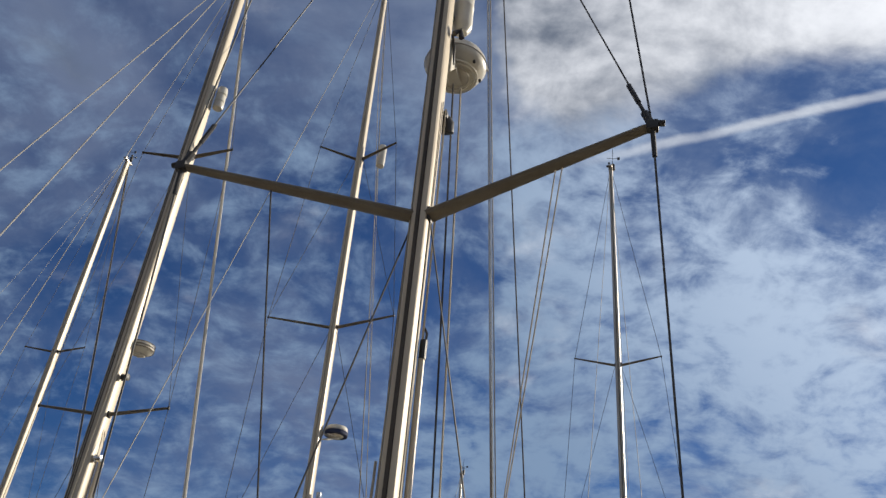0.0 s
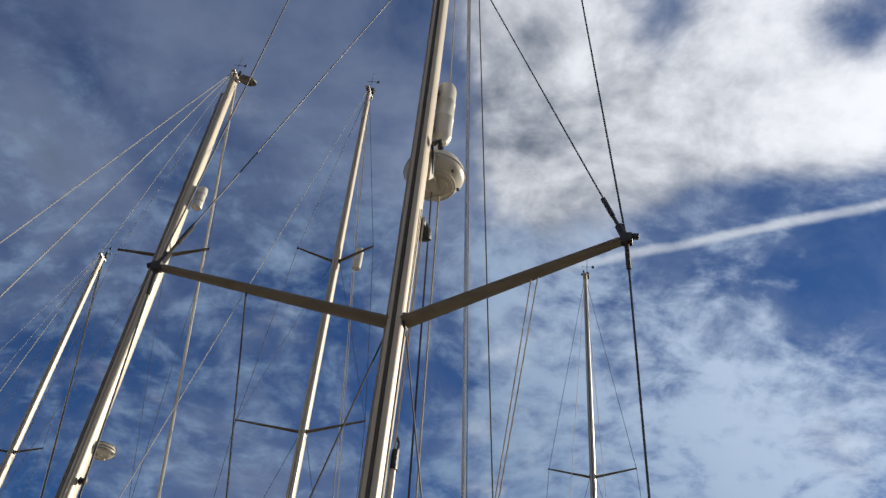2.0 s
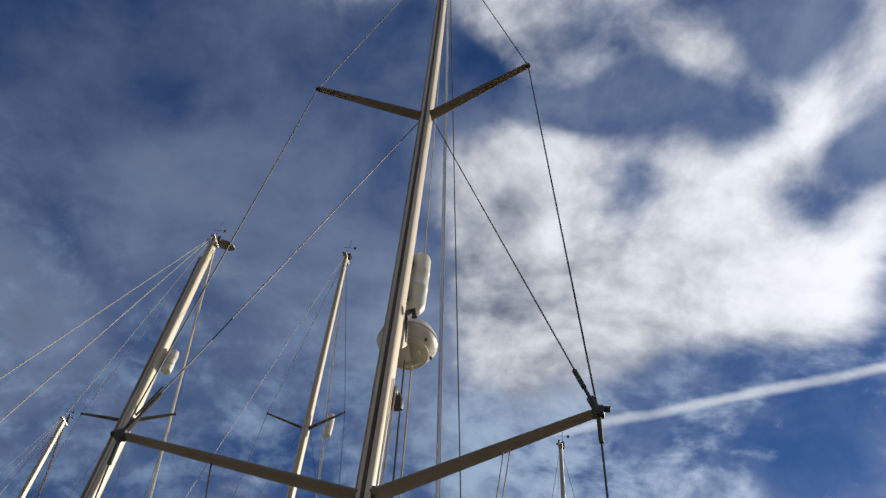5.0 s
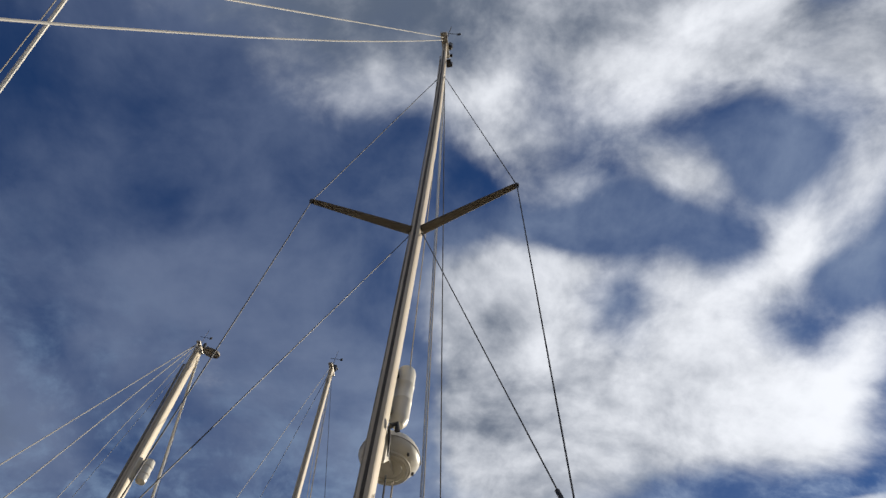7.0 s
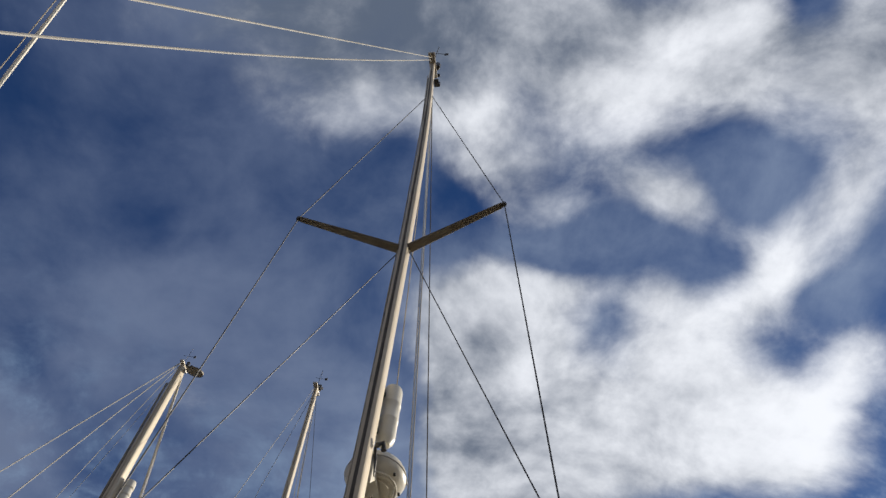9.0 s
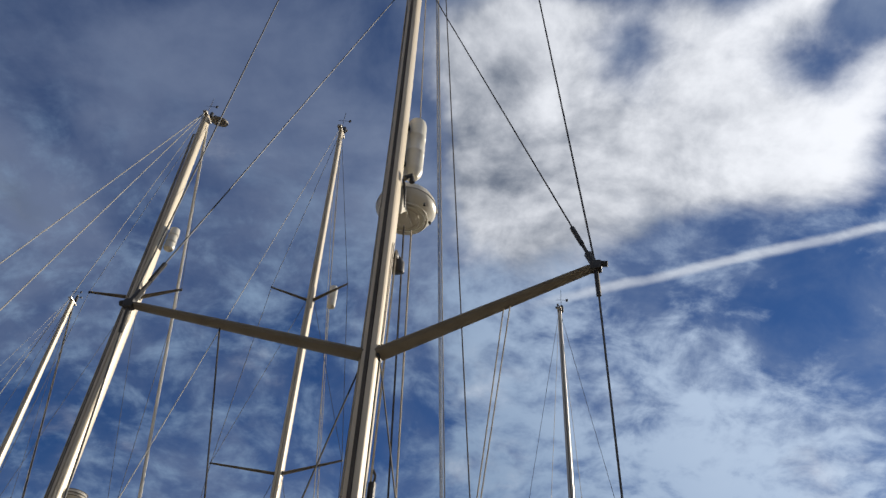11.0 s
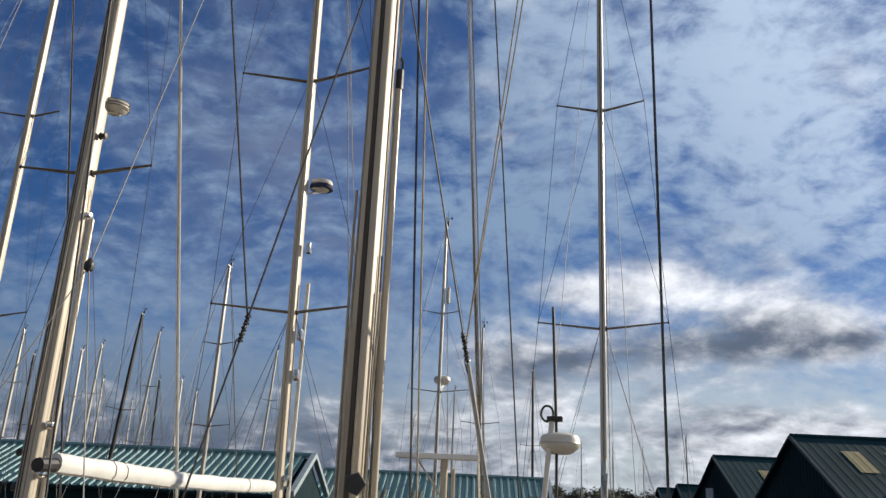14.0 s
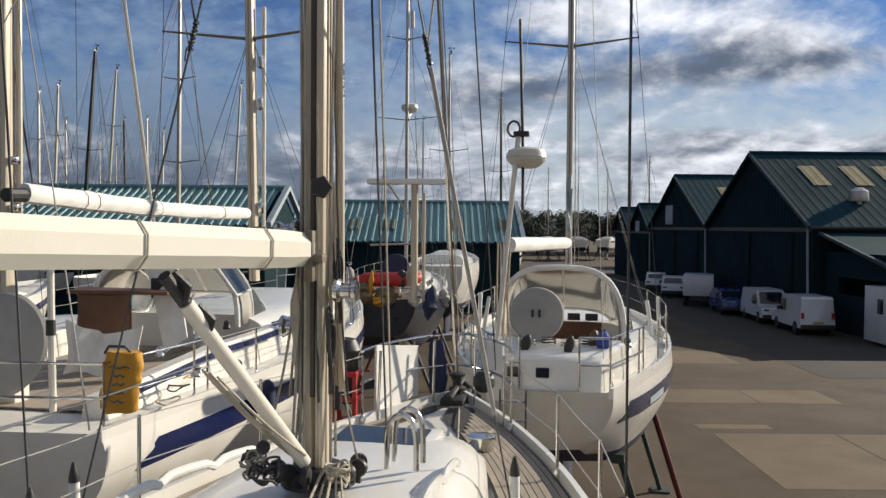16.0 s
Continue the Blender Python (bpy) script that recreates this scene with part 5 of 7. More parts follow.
for i, (dx, dy, ztop, mm, rr) in enumerate(((-0.088, 0.03, 21.4, ROPE_DARK, 0.008), (-0.094, -0.03, 21.4, ROPE, 0.008), (-0.085, 0.075, 21.0, ROPE, 0.009), (-0.105, 0.0, 14.0, ROPE_DARK, 0.008),
                                      (0.086, 0.09, 10.0, ROPE, 0.008), (-0.05, -0.13, 6.4, ROPE, 0.008), (0.04, -0.13, 6.0, ROPE, 0.007), (-0.115, -0.04, 7.2, ROPE, 0.009), (0.10, -0.03, 6.6, ROPE, 0.008), (-0.09, -0.10, 5.9, WIRE_LIGHT, 0.007))):
    bm = BM()
    n = 30
    pts = []
    for k in range(n):
        z = lerp(4.15, ztop, k / (n - 1))
        w = 0.012 * noise.noise((z * 0.7, i * 3.3, 0.5)) * (1 if z > 7 else 1.6)
        pts.append((dx * 0.8 + w * 0.7 + own_lean(z), dy * 0.85 + oy + w * 0.5, z))
    tube(bm, pts, rr, 6)
    part("halyard", bm, mm, omast)
# spinnaker pole stowed up the front of the mast
bm = BM()
tube(bm, [(0.092, oy + 0.09, 4.5), (0.07, oy + 0.09, 8.0)], 0.021, 12)
pole = part("spinnaker_pole", bm, SPAR, omast, "cream spinnaker pole stowed upright on the mast")
for z in (4.5, 8.0):
    bm = BM()
    tube(bm, [(0.075, oy + 0.09, z - 0.10), (0.075, oy + 0.09, z + 0.03)], 0.025, 8)
    tube(bm, [(0.085, oy + 0.09, z), (0.09, oy + 0.09, z + 0.08), (0.072, oy + 0.09, z + 0.12)], 0.009, 6)
    part("pole_end", bm, BLACK, pole)
# winches, cleats and a block on the mast
for x, y, z, turn in ((-0.09, -0.06, 5.35, 90), (0.095, -0.05, 5.05, -90), (-0.09, 0.02, 4.85, 90)):
    bm = BM()
    lathe(bm, [(0.05, 0.0), (0.062, 0.01), (0.062, 0.03), (0.042, 0.045), (0.04, 0.09), (0.055, 0.105), (0.055, 0.125), (0.02, 0.13)], 16, pose(x, oy + y, z, 0, -turn, 0))
    part("mast_winch", bm, STEEL, omast, "steel halyard winch")
bm = BM()
lathe(bm, [(0.01, -0.025), (0.055, -0.022), (0.062, 0.0), (0.055, 0.022), (0.01, 0.025)], 5, pose(0.05, oy - 0.13, 5.58, 90, 0, 20))
part("halyard_block", bm, BLACK, omast, "large black block")
bm = BM()
box(bm, (-0.07, oy - 0.16, 5.20), (0.07, oy - 0.085, 5.24), 0.008)
box(bm, (-0.022, oy - 0.17, 5.10), (0.022, oy - 0.085, 5.36), 0.008)
part("gooseneck", bm, SPREADER, omast, "worn gooseneck fitting")
for i, (x, y, z) in enumerate(((-0.075, -0.11, 5.0), (0.08, -0.08, 4.85), (-0.085, 0.0, 4.7), (0.085, 0.02, 5.2))):
    bm = BM()
    for q in range(4):
        r = 0.045 + 0.008 * q
        c = Vector((x + 0.006 * q * (1 if x > 0 else -1), oy + y, z))
        tube(bm, [c + Vector((0.16 * r * math.sin(2 * a), r * 0.35 * math.cos(a), r * 2.6 * math.sin(a) - 0.05 * q)) for a in [2 * math.pi * k / 20 for k in range(20)]], 0.008, 5, closed=True)
    tagged(part("rope_coil", bm, (ROPE, ROPE_DARK)[i % 2], omast, "hank of rope hung on the mast"))
# slack falls and frapped tails down the mast, tied off at the foot
RF = random.Random(21)
for i in range(9):
    a = RF.uniform(-3.3, 0.4)
    zt, zb = RF.uniform(5.3, 7.2), RF.uniform(4.12, 4.5)
    r0, r1 = RF.uniform(0.075, 0.09), RF.uniform(0.12, 0.26)
    bm = BM()
    pts = []
    for k in range(18):
        u = k / 17
        r = lerp(r0, r1, u ** 3) + 0.012 * math.sin(math.pi * u) * RF.uniform(0.6, 1.0)
        pts.append((r * math.cos(a + 0.25 * u) * 0.9, oy + r * math.sin(a + 0.25 * u), lerp(zt, zb, u)))
    tube(bm, pts, RF.uniform(0.005, 0.009), 6)
    part("halyard_tail", bm, (ROPE, ROPE_DARK, ROPE, WIRE_LIGHT)[i % 4], omast)
# mast collar, turning blocks, lines led aft
bm = BM()
lathe(bm, [(0.20, 0.0), (0.20, 0.02), (0.15, 0.035), (0.14, 0.09), (0.12, 0.1)], 20, pose(0, oy, 4.03))
part("mast_collar", bm, BLACK, omast)
for i in range(7):
    a = -2.6 + i * 0.52
    bm = BM()
    c = Vector((0.22 * math.cos(a), oy + 0.2 * math.sin(a), 4.12))
    lathe(bm, [(0.01, -0.02), (0.045, -0.018), (0.05, 0.0), (0.045, 0.018), (0.01, 0.02)], 12, Matrix.Translation(c) @ pose(0, 0, 0, 90, 0, math.degrees(a)))
    box(bm, c - Vector((0.012, 0.012, 0.08)), c + Vector((0.012, 0.012, 0.03)))
    part("turning_block", bm, BLACK, own, "black turning block")
# covered boom, swung to port
G, GA = Vector((-0.665, 4.47, 5.262)), Vector((-0.42, -0.907, 0.037))
ba, bb = local(own, G), local(own, G + GA * 4.9)
boom = sail_cover(own, "covered_boom", ba, bb, 0.20, 0.165, CANVAS, 8, label="cream boom under a smooth faceted cover")
bx = bb - ba
for k in (0.075, 0.235, 0.42, 0.6, 0.78):
    strap(boom, ba + bx * k, bx, 0.205, 0.17)
bm = BM()
tube(bm, [ba, local(own, (-0.60, 4.52, 5.25))], 0.035, 10)
part("boom_end_fitting", bm, SPREADER, boom)
# rigid vang: white tube, dark end fittings and its tackle
va, vb = ba + bx * 0.20 - Vector((0, 0, 0.12)), Vector((-0.02, oy - 0.16, 4.18))
bm = BM()
tube(bm, [va.lerp(vb, 0.12), vb], 0.036, 12)
vang = part("vang", bm, SPAR_WHITE, own, "white tubular boom vang")
bm = BM()
tube(bm, [va, va.lerp(vb, 0.2)], 0.028, 10)
for k in (0.05, 0.2):
    c = va.lerp(vb, k)
    tube(bm, [c + Vector((0, 0, 0.06)), c + Vector((0.05, 0.03, 0.0)), c + Vector((0.02, 0.05, -0.07))], 0.02, 7)
part("vang_fork", bm, BLACK, vang)
for off in (0.04, 0.075, -0.04, 0.1):
    wire(vang, "vang_tackle", va.lerp(vb, 0.3) + Vector((-off, off, -0.15)), vb + Vector((-off * 0.6, -0.05, 0.05)), 0.007, ROPE, 0.02)
for k in (0.78, 0.93):
    bm = BM()
    lathe(bm, [(0.01, -0.02), (0.032, -0.015), (0.036, 0.0), (0.032, 0.015), (0.01, 0.02)], 14, Matrix.Translation(va.lerp(vb, k) - Vector((0.08, 0.0, 0.1))) @ pose(0, 0, 0, 90, 0, 60))
    part("vang_block", bm, BLACK, vang)
# tumbled coils round the mast foot
RC2 = random.Random(31)
for i, (x, y) in enumerate(((-0.26, -0.20), (-0.17, -0.30), (0.16, -0.22), (-0.33, -0.06))):
    bm = BM()
    for q in range(5):
        r = RC2.uniform(0.035, 0.065)
        tilt = pose(x + RC2.uniform(-0.03, 0.03), oy + y + RC2.uniform(-0.03, 0.03), 4.125 + 0.016 * q, RC2.uniform(-38, 38), RC2.uniform(-38, 38), RC2.uniform(0, 360))
        tube(bm, [tilt @ Vector((r * math.cos(a) * 1.25, r * math.sin(a), 0.012 * math.sin(3 * a + q))) for a in [2 * math.pi * k / 18 for k in range(18)]], 0.007, 5, closed=True)
    tagged(part("rope_coil", bm, (ROPE, ROPE_DARK, ROPE, ROPE_DARK)[i]), "weathered rope tumbled in a coil at the mast foot", "rope")
for ob in [o for o in scene.objects if o.name.startswith("rope_coil") and o.parent is None]:
    ob.matrix_world = own.matrix_world
# lines led aft over the coachroof
for i in range(5):
    bm = BM()
    x0 = 0.10 + 0.045 * i
    tube(bm, [(x0 * 0.7, oy - 0.15 - 0.02 * i, 4.13), (x0 + 0.08, oy - 0.7, 4.13), (x0 + 0.22, oy - 1.8, 4.15), (x0 + 0.3, oy - 3.2, 4.17)], 0.007, 6)
    part("control_line", bm, (ROPE, ROPE_DARK)[i % 2], own)
# steel mast guard hoops
for dy in (0.34, 0.50):
    bm = BM()
    tube(bm, [(0.36 + 0.085 * math.cos(a) + 0.03 * dy, oy + dy, 4.02 + 0.31 * max(0.0, math.sin(a)) ** 0.42) for a in [math.pi * k / 20 for k in range(21)]], 0.016, 9)
    part("mast_guard", bm, STEEL, own, "polished steel hoop")
# forward hatch
bm = BM()
hz = 3.92
box(bm, (-0.36, oy + 0.95, hz - 0.05), (0.40, oy + 1.55, hz + 0.045), 0.04)
hatch = part("fore_hatch", bm, GEL, own, "white-framed fore hatch with smoked pane")
bm = BM()
box(bm, (-0.28, oy + 1.03, hz + 0.03), (0.32, oy + 1.47, hz + 0.055), 0.01)
part("hatch_pane", bm, TINTED, hatch, smooth=False)
# ventilator and white moulded grab rail
bm = BM()
lathe(bm, [(0.10, 0.0), (0.11, 0.02), (0.11, 0.08), (0.12, 0.10), (0.12, 0.12), (0.06, 0.13)], 20, pose(0.52, oy + 2.55, 3.55))
part("windlass_cap", bm, STEEL, own, "steel capstan on the foredeck")
for side in (1, -1):
    bm = BM()
    pts = []
    for k in range(25):
        y = oy - 1.6 + 2.3 * k / 24
        pts.append((side * (0.66 - 0.03 * max(0, k - 14) / 10), y, 4.11 - 0.012 * max(0, k - 12) + 0.035 * abs(math.sin(math.pi * k / 6)) ** 0.3))
    tube(bm, pts, 0.024, 8)
    part("grab_rail", bm, GEL, own, "white moulded grab rail")
# turnbuckle covers at the shroud feet
for x, y, hgt in ((1.58, oy - 0.15, 0.34), (0.95, oy + 0.95, 0.36), (-1.58, oy - 0.15, 0.34), (-1.646, oy + 0.325, 0.34)):
    bm = BM()
    lathe(bm, [(0.028, 0.0), (0.032, 0.01), (0.032, hgt), (0.028, hgt + 0.01)], 14, pose(x, y, 3.5, 3, 0, 0))
    cov = part("turnbuckle_cover", bm, CANVAS_WHITE, own, "white tube over a rigging screw")
    bm = BM()
    lathe(bm, [(0.034, hgt - 0.01), (0.03, hgt + 0.03), (0.012, hgt + 0.10), (0.008, hgt + 0.11)], 12, pose(x, y, 3.5, 3, 0, 0))
    part("cover_boot", bm, BLACK, cov)
# blocks and lashings tied in the lower shrouds, flag halyards, inner lines
lowp = {side: (Vector((own_lean(8.9) + side * 0.06, oy, 8.90)), foot) for side, foot in ((1, Vector((0.95, oy + 0.95, oh.sheer(0.6) + 0.02))), (-1, Vector((-1.646, oy + 0.325, oh.sheer(0.6) + 0.02))))}
for side, k in ((1, 0.47), (-1, 0.46)):
    p = lowp[side][0].lerp(lowp[side][1], k)
    ax = (lowp[side][1] - lowp[side][0]).normalized()
    bm = BM()
    nx, ny_ = ax.orthogonal().normalized(), ax.cross(ax.orthogonal()).normalized()
    tube(bm, [p + ax * (-0.085 + 0.17 * q / 40) + (nx * math.cos(q * 1.25) + ny_ * math.sin(q * 1.25)) * (0.006 + 0.007 * math.sin(q * 0.37) ** 2) for q in range(41)], 0.009, 5)
    tube(bm, [p + ax * 0.05, p + ax * 0.08 + nx * 0.02, p + ax * 0.15 + nx * 0.012], 0.004, 5)
    part("shroud_lashing", bm, BLACK, own, "dark lashing knotted round a shroud")
    if side > 0:
        bm = BM()
        tube(bm, [p + ax * 0.1, p + ax * 0.9, p + ax * 1.3, p + ax * 2.2], 0.014, 7)
        part("shroud_sleeve", bm, WIRE_LIGHT, own, "pale plastic sleeve on a shroud")
spt = otips[0]
for k in (0.60, 0.63):
    wire(own, "flag_halyard", Vector((0.06, oy, 8.95)).lerp(spt[1], k), lowp[1][0].lerp(lowp[1][1], 0.47), 0.0045, ROPE, 0.02)
wire(own, "flag_halyard", Vector((-0.06, oy, 8.95)).lerp(spt[-1], 0.62), lowp[-1][0].lerp(lowp[-1][1], 0.45), 0.006, ROPE_DARK)
wire(own, "spinnaker_halyard", (-0.28, oy + 0.1, 21.7), (0.42, 11.32, 3.9), 0.008, ROPE_DARK, 0.0)
# twin lines from under the radar dome to the deck, and the halyard that runs down to the reflector
for top, foot, mm in (((0.03, oy + 0.3, 10.5), (-0.07, 8.70, 3.7), ROPE_DARK), ((0.08, oy + 0.36, 10.5), (-0.03, 8.70, 3.7), ROPE)):
    wire(own, "inner_line", top, foot, 0.008, mm)
wire(own, "reflector_halyard", (own_lean(20.5), oy + 0.13, 20.5), (0.10, oy + 0.22, 11.75), 0.006, ROPE)
# teak planks on the side decks
for side in (1, -1):
    n_plank = 9 if side > 0 else 5
    for j in range(n_plank):
        bm = BM()
        rows = []
        for k in range(22):
            s = lerp(0.44, 0.955 - 0.012 * j, k / 21)
            xo = oh.hb(s) - 0.075 - j * 0.058
            zo = oh.sheer(s) - 0.045 + 0.004 * j
            rows.append([(side * max(xo, 0.01), s * oh.L, zo), (side * max(xo, 0.01), s * oh.L, zo + 0.02), (side * max(xo - 0.049, 0.0), s * oh.L, zo + 0.021), (side * max(xo - 0.049, 0.0), s * oh.L, zo)])
        loft(bm, rows)
        part("deck_plank", bm, TEAK, own, smooth=False)
    bm = BM()
    rows = []
    for k in range(22):
        s = lerp(0.43, 0.955, k / 21)
        w = 0.058 * n_plank + 0.03
        rows.append([(side * (oh.hb(s) - 0.06), s * oh.L, oh.sheer(s) - 0.032), (side * max(oh.hb(s) - 0.06 - w, 0.0), s * oh.L, oh.sheer(s) + 0.002)])
    loft(bm, rows, closed=False, caps=False)
    part("caulking", bm, CAULK, own, smooth=False)
# anchor gear, bow cleats
bm = BM()
box(bm, (-0.12, oh.L - 0.55, 3.53), (0.12, oh.L + 0.12, 3.62), 0.02)
tube(bm, [(0, oh.L - 0.7, 3.66), (0, oh.L + 0.2, 3.70)], 0.03, 8)
tube(bm, [(-0.2, oh.L + 0.12, 3.52), (0, oh.L + 0.24, 3.66), (0.2, oh.L + 0.12, 3.52)], 0.03, 8)
part("anchor", bm, BLACK, own, "dark anchor stowed on the bow roller")
# weather cloth on the port pulpit
pa, pb = local(own, (-0.60, 8.15, 3.58)), local(own, (-0.22, 8.85, 3.62))
bm = BM()
loft(bm, [[pa, pa + Vector((0.0, 0, 0.66)), pb + Vector((0, 0, 0.52)), pb], [pa + Vector((0.02, 0, 0)), pa + Vector((0.02, 0, 0.66)), pb + Vector((0.02, 0, 0.52)), pb + Vector((0.02, 0, 0))]])
part("weather_cloth", bm, CANVAS_WHITE, own, "white weather cloth lashed to the bow rail", smooth=False)
c = local(own, (-0.86, 8.1, 3.62))
crate = thing("fender_basket", "red fender basket with a black bag in it at the rail", "basket", own.matrix_world @ Matrix.Translation(c))
bm = BM()
for dx in (-0.11, 0.11):
    for dy in (-0.11, 0.11):
        box(bm, (dx - 0.02, dy - 0.02, -0.15), (dx + 0.02, dy + 0.02, 0.38), 0.004)
for z in (-0.15, 0.1, 0.34):
    box(bm, (-0.13, -0.13, z), (0.13, -0.10, z + 0.05), 0.004)
    box(bm, (-0.13, 0.10, z), (0.13, 0.13, z + 0.05), 0.004)
    box(bm, (0.10, -0.1, z), (0.13, 0.1, z + 0.05), 0.004)
    box(bm, (-0.13, -0.1, z), (-0.10, 0.1, z + 0.05), 0.004)
part("frame", bm, RED, crate)
bm = BM()
lathe(bm, [(0.01, 0.06), (0.09, 0.07), (0.125, 0.2), (0.12, 0.5), (0.15, 0.58), (0.10, 0.68), (0.01, 0.7)], 14, pose(-0.02, 0.02, 0))
part("bag", bm, BLACK, crate)
nav = thing("canvas_bag", "navy canvas sail bag slung over the bow rail", "bag", own.matrix_world @ Matrix.Translation(local(own, (0.0, 9.0, 3.62))))
bm = BM()
rows = []
for z, f in ((0.0, 0.6), (0.05, 0.9), (0.2, 1.0), (0.42, 0.92), (0.6, 0.8), (0.66, 0.5)):
    rows.append([(0.10 * f * math.cos(a) * (1 + 0.15 * math.sin(3 * a + z * 8)), 0.05 * f * math.sin(a), z * 0.85) for a in [2 * math.pi * j / 18 for j in range(18)]])
loft(bm, rows)
part("body", bm, CANVAS_NAVY, nav)
bm = BM()
tube(bm, [(-0.05, 0, 0.52), (-0.04, 0, 0.62), (0.04, 0, 0.62), (0.05, 0, 0.52)], 0.01, 6)
part("strap", bm, BLACK, nav)
hank = thing("rope_hank", "pale rope hank hung on the bow rail", "rope", own.matrix_world @ Matrix.Translation(local(own, (-0.33, 8.75, 4.12))))
for q in range(6):
    bm = BM()
    tube(bm, [(0.05 * math.cos(a) + 0.012 * q - 0.03, 0.012 * q, 0.17 * math.sin(a) - 0.08 - 0.01 * q) for a in [2 * math.pi * j / 20 for j in range(20)]], 0.009, 5, closed=True)
    part("turn", bm, ROPE, hank)
bm = BM()
lathe(bm, [(0.01, -0.02), (0.07, 0.0), (0.115, 0.07), (0.11, 0.14), (0.06, 0.2), (0.01, 0.21)], 16, pose(0.33, oh.L * 0.955, 3.72))
part("bow_fender", bm, BLACK, own, "round black fender tucked in the pulpit")
for i, (x, y, z, tx, ty) in enumerate(((0.2, 0.5, 3.62, 0.55, 1.5), (-0.3, 0.7, 3.62, -0.15, 1.9), (0.35, 1.2, 3.6, 0.1, 2.4))):
    wire(own, "deck_line", (x, oy + y + 1.2, z), (tx, oy + ty + 1.6, 3.58), 0.008, (ROPE, ROPE_DARK, ROPE)[i], 0.0)
rope_white = thing("mooring_line", "pale mooring lines between the boats", "rope", pose(0, 0, 0))
for a, b, s in (((-3.6, 6.0, 3.75), (-1.6, 8.0, 4.3), 0.02), ((-2.9, 3.9, 3.6), (-1.85, 5.6, 3.66), 0.03)):
    wire(rope_white, "line", a, b, 0.008, WIRE_LIGHT, s)

# ---- port neighbour with the wheel cover ----
nb, nh, nmast, ntips, ny = yacht("sailing_yacht", "white yacht with navy stripes, grey wheel cover and white sail cover", (-3.6, 16.2), 14.0, 4.3, 3.45, 0.60, 4.3, 25.9, 0.16, 0.24,
    [(8.96, 1.6, 0.35, 0.1), (14.12, 1.45, 0.35, 0.1), (19.0, 1.0, 0.3, 0.25)], spr_r=0.034, foil=0.016, roofstripe=True, head=7.5, tr=0.78, rise=0.4,
    roof=(0.37, 0.80, 0.68, 0.55), windows=3, lean=(-0.42, 0.0), own_head=True, back=False, wire_r=0.007)
bpy.context.view_layer.update()
cockpit(nh, nb, 0.05, 0.37, 0.70, 0.42, True)
masthead(nmast, (-0.42, ny, 25.9), 1.3)
split = Vector((0.02, 1.34, 7.92))
wire(nb, "backstay", (-0.42, ny - 0.15, 25.85), split, 0.008, WIRE_LIGHT)
for x in (-1.5, 1.5):
    wire(nb, "backstay_leg", split, (x, 0.12, nh.sheer(0.01)), 0.008, WIRE_LIGHT)
bm = BM()
lathe(bm, [(0.01, -0.08), (0.05, -0.05), (0.062, 0.0), (0.05, 0.05), (0.012, 0.10)], 10, Matrix.Translation(split))
part("backstay_block", bm, BLACK, nb, "black block where the backstay splits")
for x, yy, zt in ((0.42, 13.2, 24.6), (0.52, 13.1, 23.6)):
    wire(nb, "spare_halyard", (-0.38, ny + 0.16, zt), (x, yy, nh.sheer(0.94) + 0.3), 0.007, ROPE)
p0, p1 = local(nb, (-3.66, 15.85, 5.60)), local(nb, (-4.4, 9.0, 5.70))
nboom = sail_cover(nb, "covered_boom", p0, p1, 0.23, 0.19, CANVAS_WHITE, 10, 0.05, 0.18, "white canvas sail cover laced on the boom")
for k in (0.2, 0.55, 0.8, 0.84):
    strap(nboom, p0.lerp(p1, k) - Vector((0, 0, 0.05 * math.sin(math.pi * k))), p1 - p0, 0.25, 0.21, ROPE if k < 0.8 else TEAK_WARM)
bm = BM()
tube(bm, [p1 + Vector((0, 0.05, -0.02)), p1 + Vector((0, -0.28, -0.03))], 0.075, 10)
part("boom_end", bm, BLACK, nboom, "dark boom end with sheaves")
radome(nmast, (0.13, ny + 0.38, 11.83), 0.24, 0.24, "white radar dome with dark base", arm=(0.0, ny + 0.1, 11.81))
bm = BM()
lathe(bm, [(0.05, 0.0), (0.245, 0.01), (0.25, 0.05), (0.245, 0.09)], 24, pose(0.13, ny + 0.38, 11.73))
part("radome_base", bm, CANVAS_NAVY, nmast)
bm = BM()
lathe(bm, [(0.01, 0), (0.10, 0.06), (0.11, 0.3), (0.11, 0.62), (0.09, 0.72), (0.01, 0.76)], 16, pose(0.22, ny + 0.18, 18.85))
part("radar_reflector", bm, RADOME, nmast, "white tubular reflector")
for z in (5.6, 7.6, 8.4, 10.2):
    bm = BM()
    box(bm, (0.06, ny - 0.05, z), (0.16, ny + 0.08, z + 0.22), 0.02)
    part("mast_fitting", bm, STEEL, nmast)
bm = BM()
tube(bm, [(0.13, ny + 0.13, 5.2), (0.13, ny + 0.13, 9.6)], 0.04, 10)
part("spinnaker_pole", bm, SPAR_WHITE, nmast)
wheel_with_cover(nb, local(nb, (-4.55, 8.75, 4.12)), 0.56)
sprayhood(nb, nh, 0.33, 0.44, 1.15, 1.0, CANVAS_GREY, nh.sheer(0.38) + 0.42)
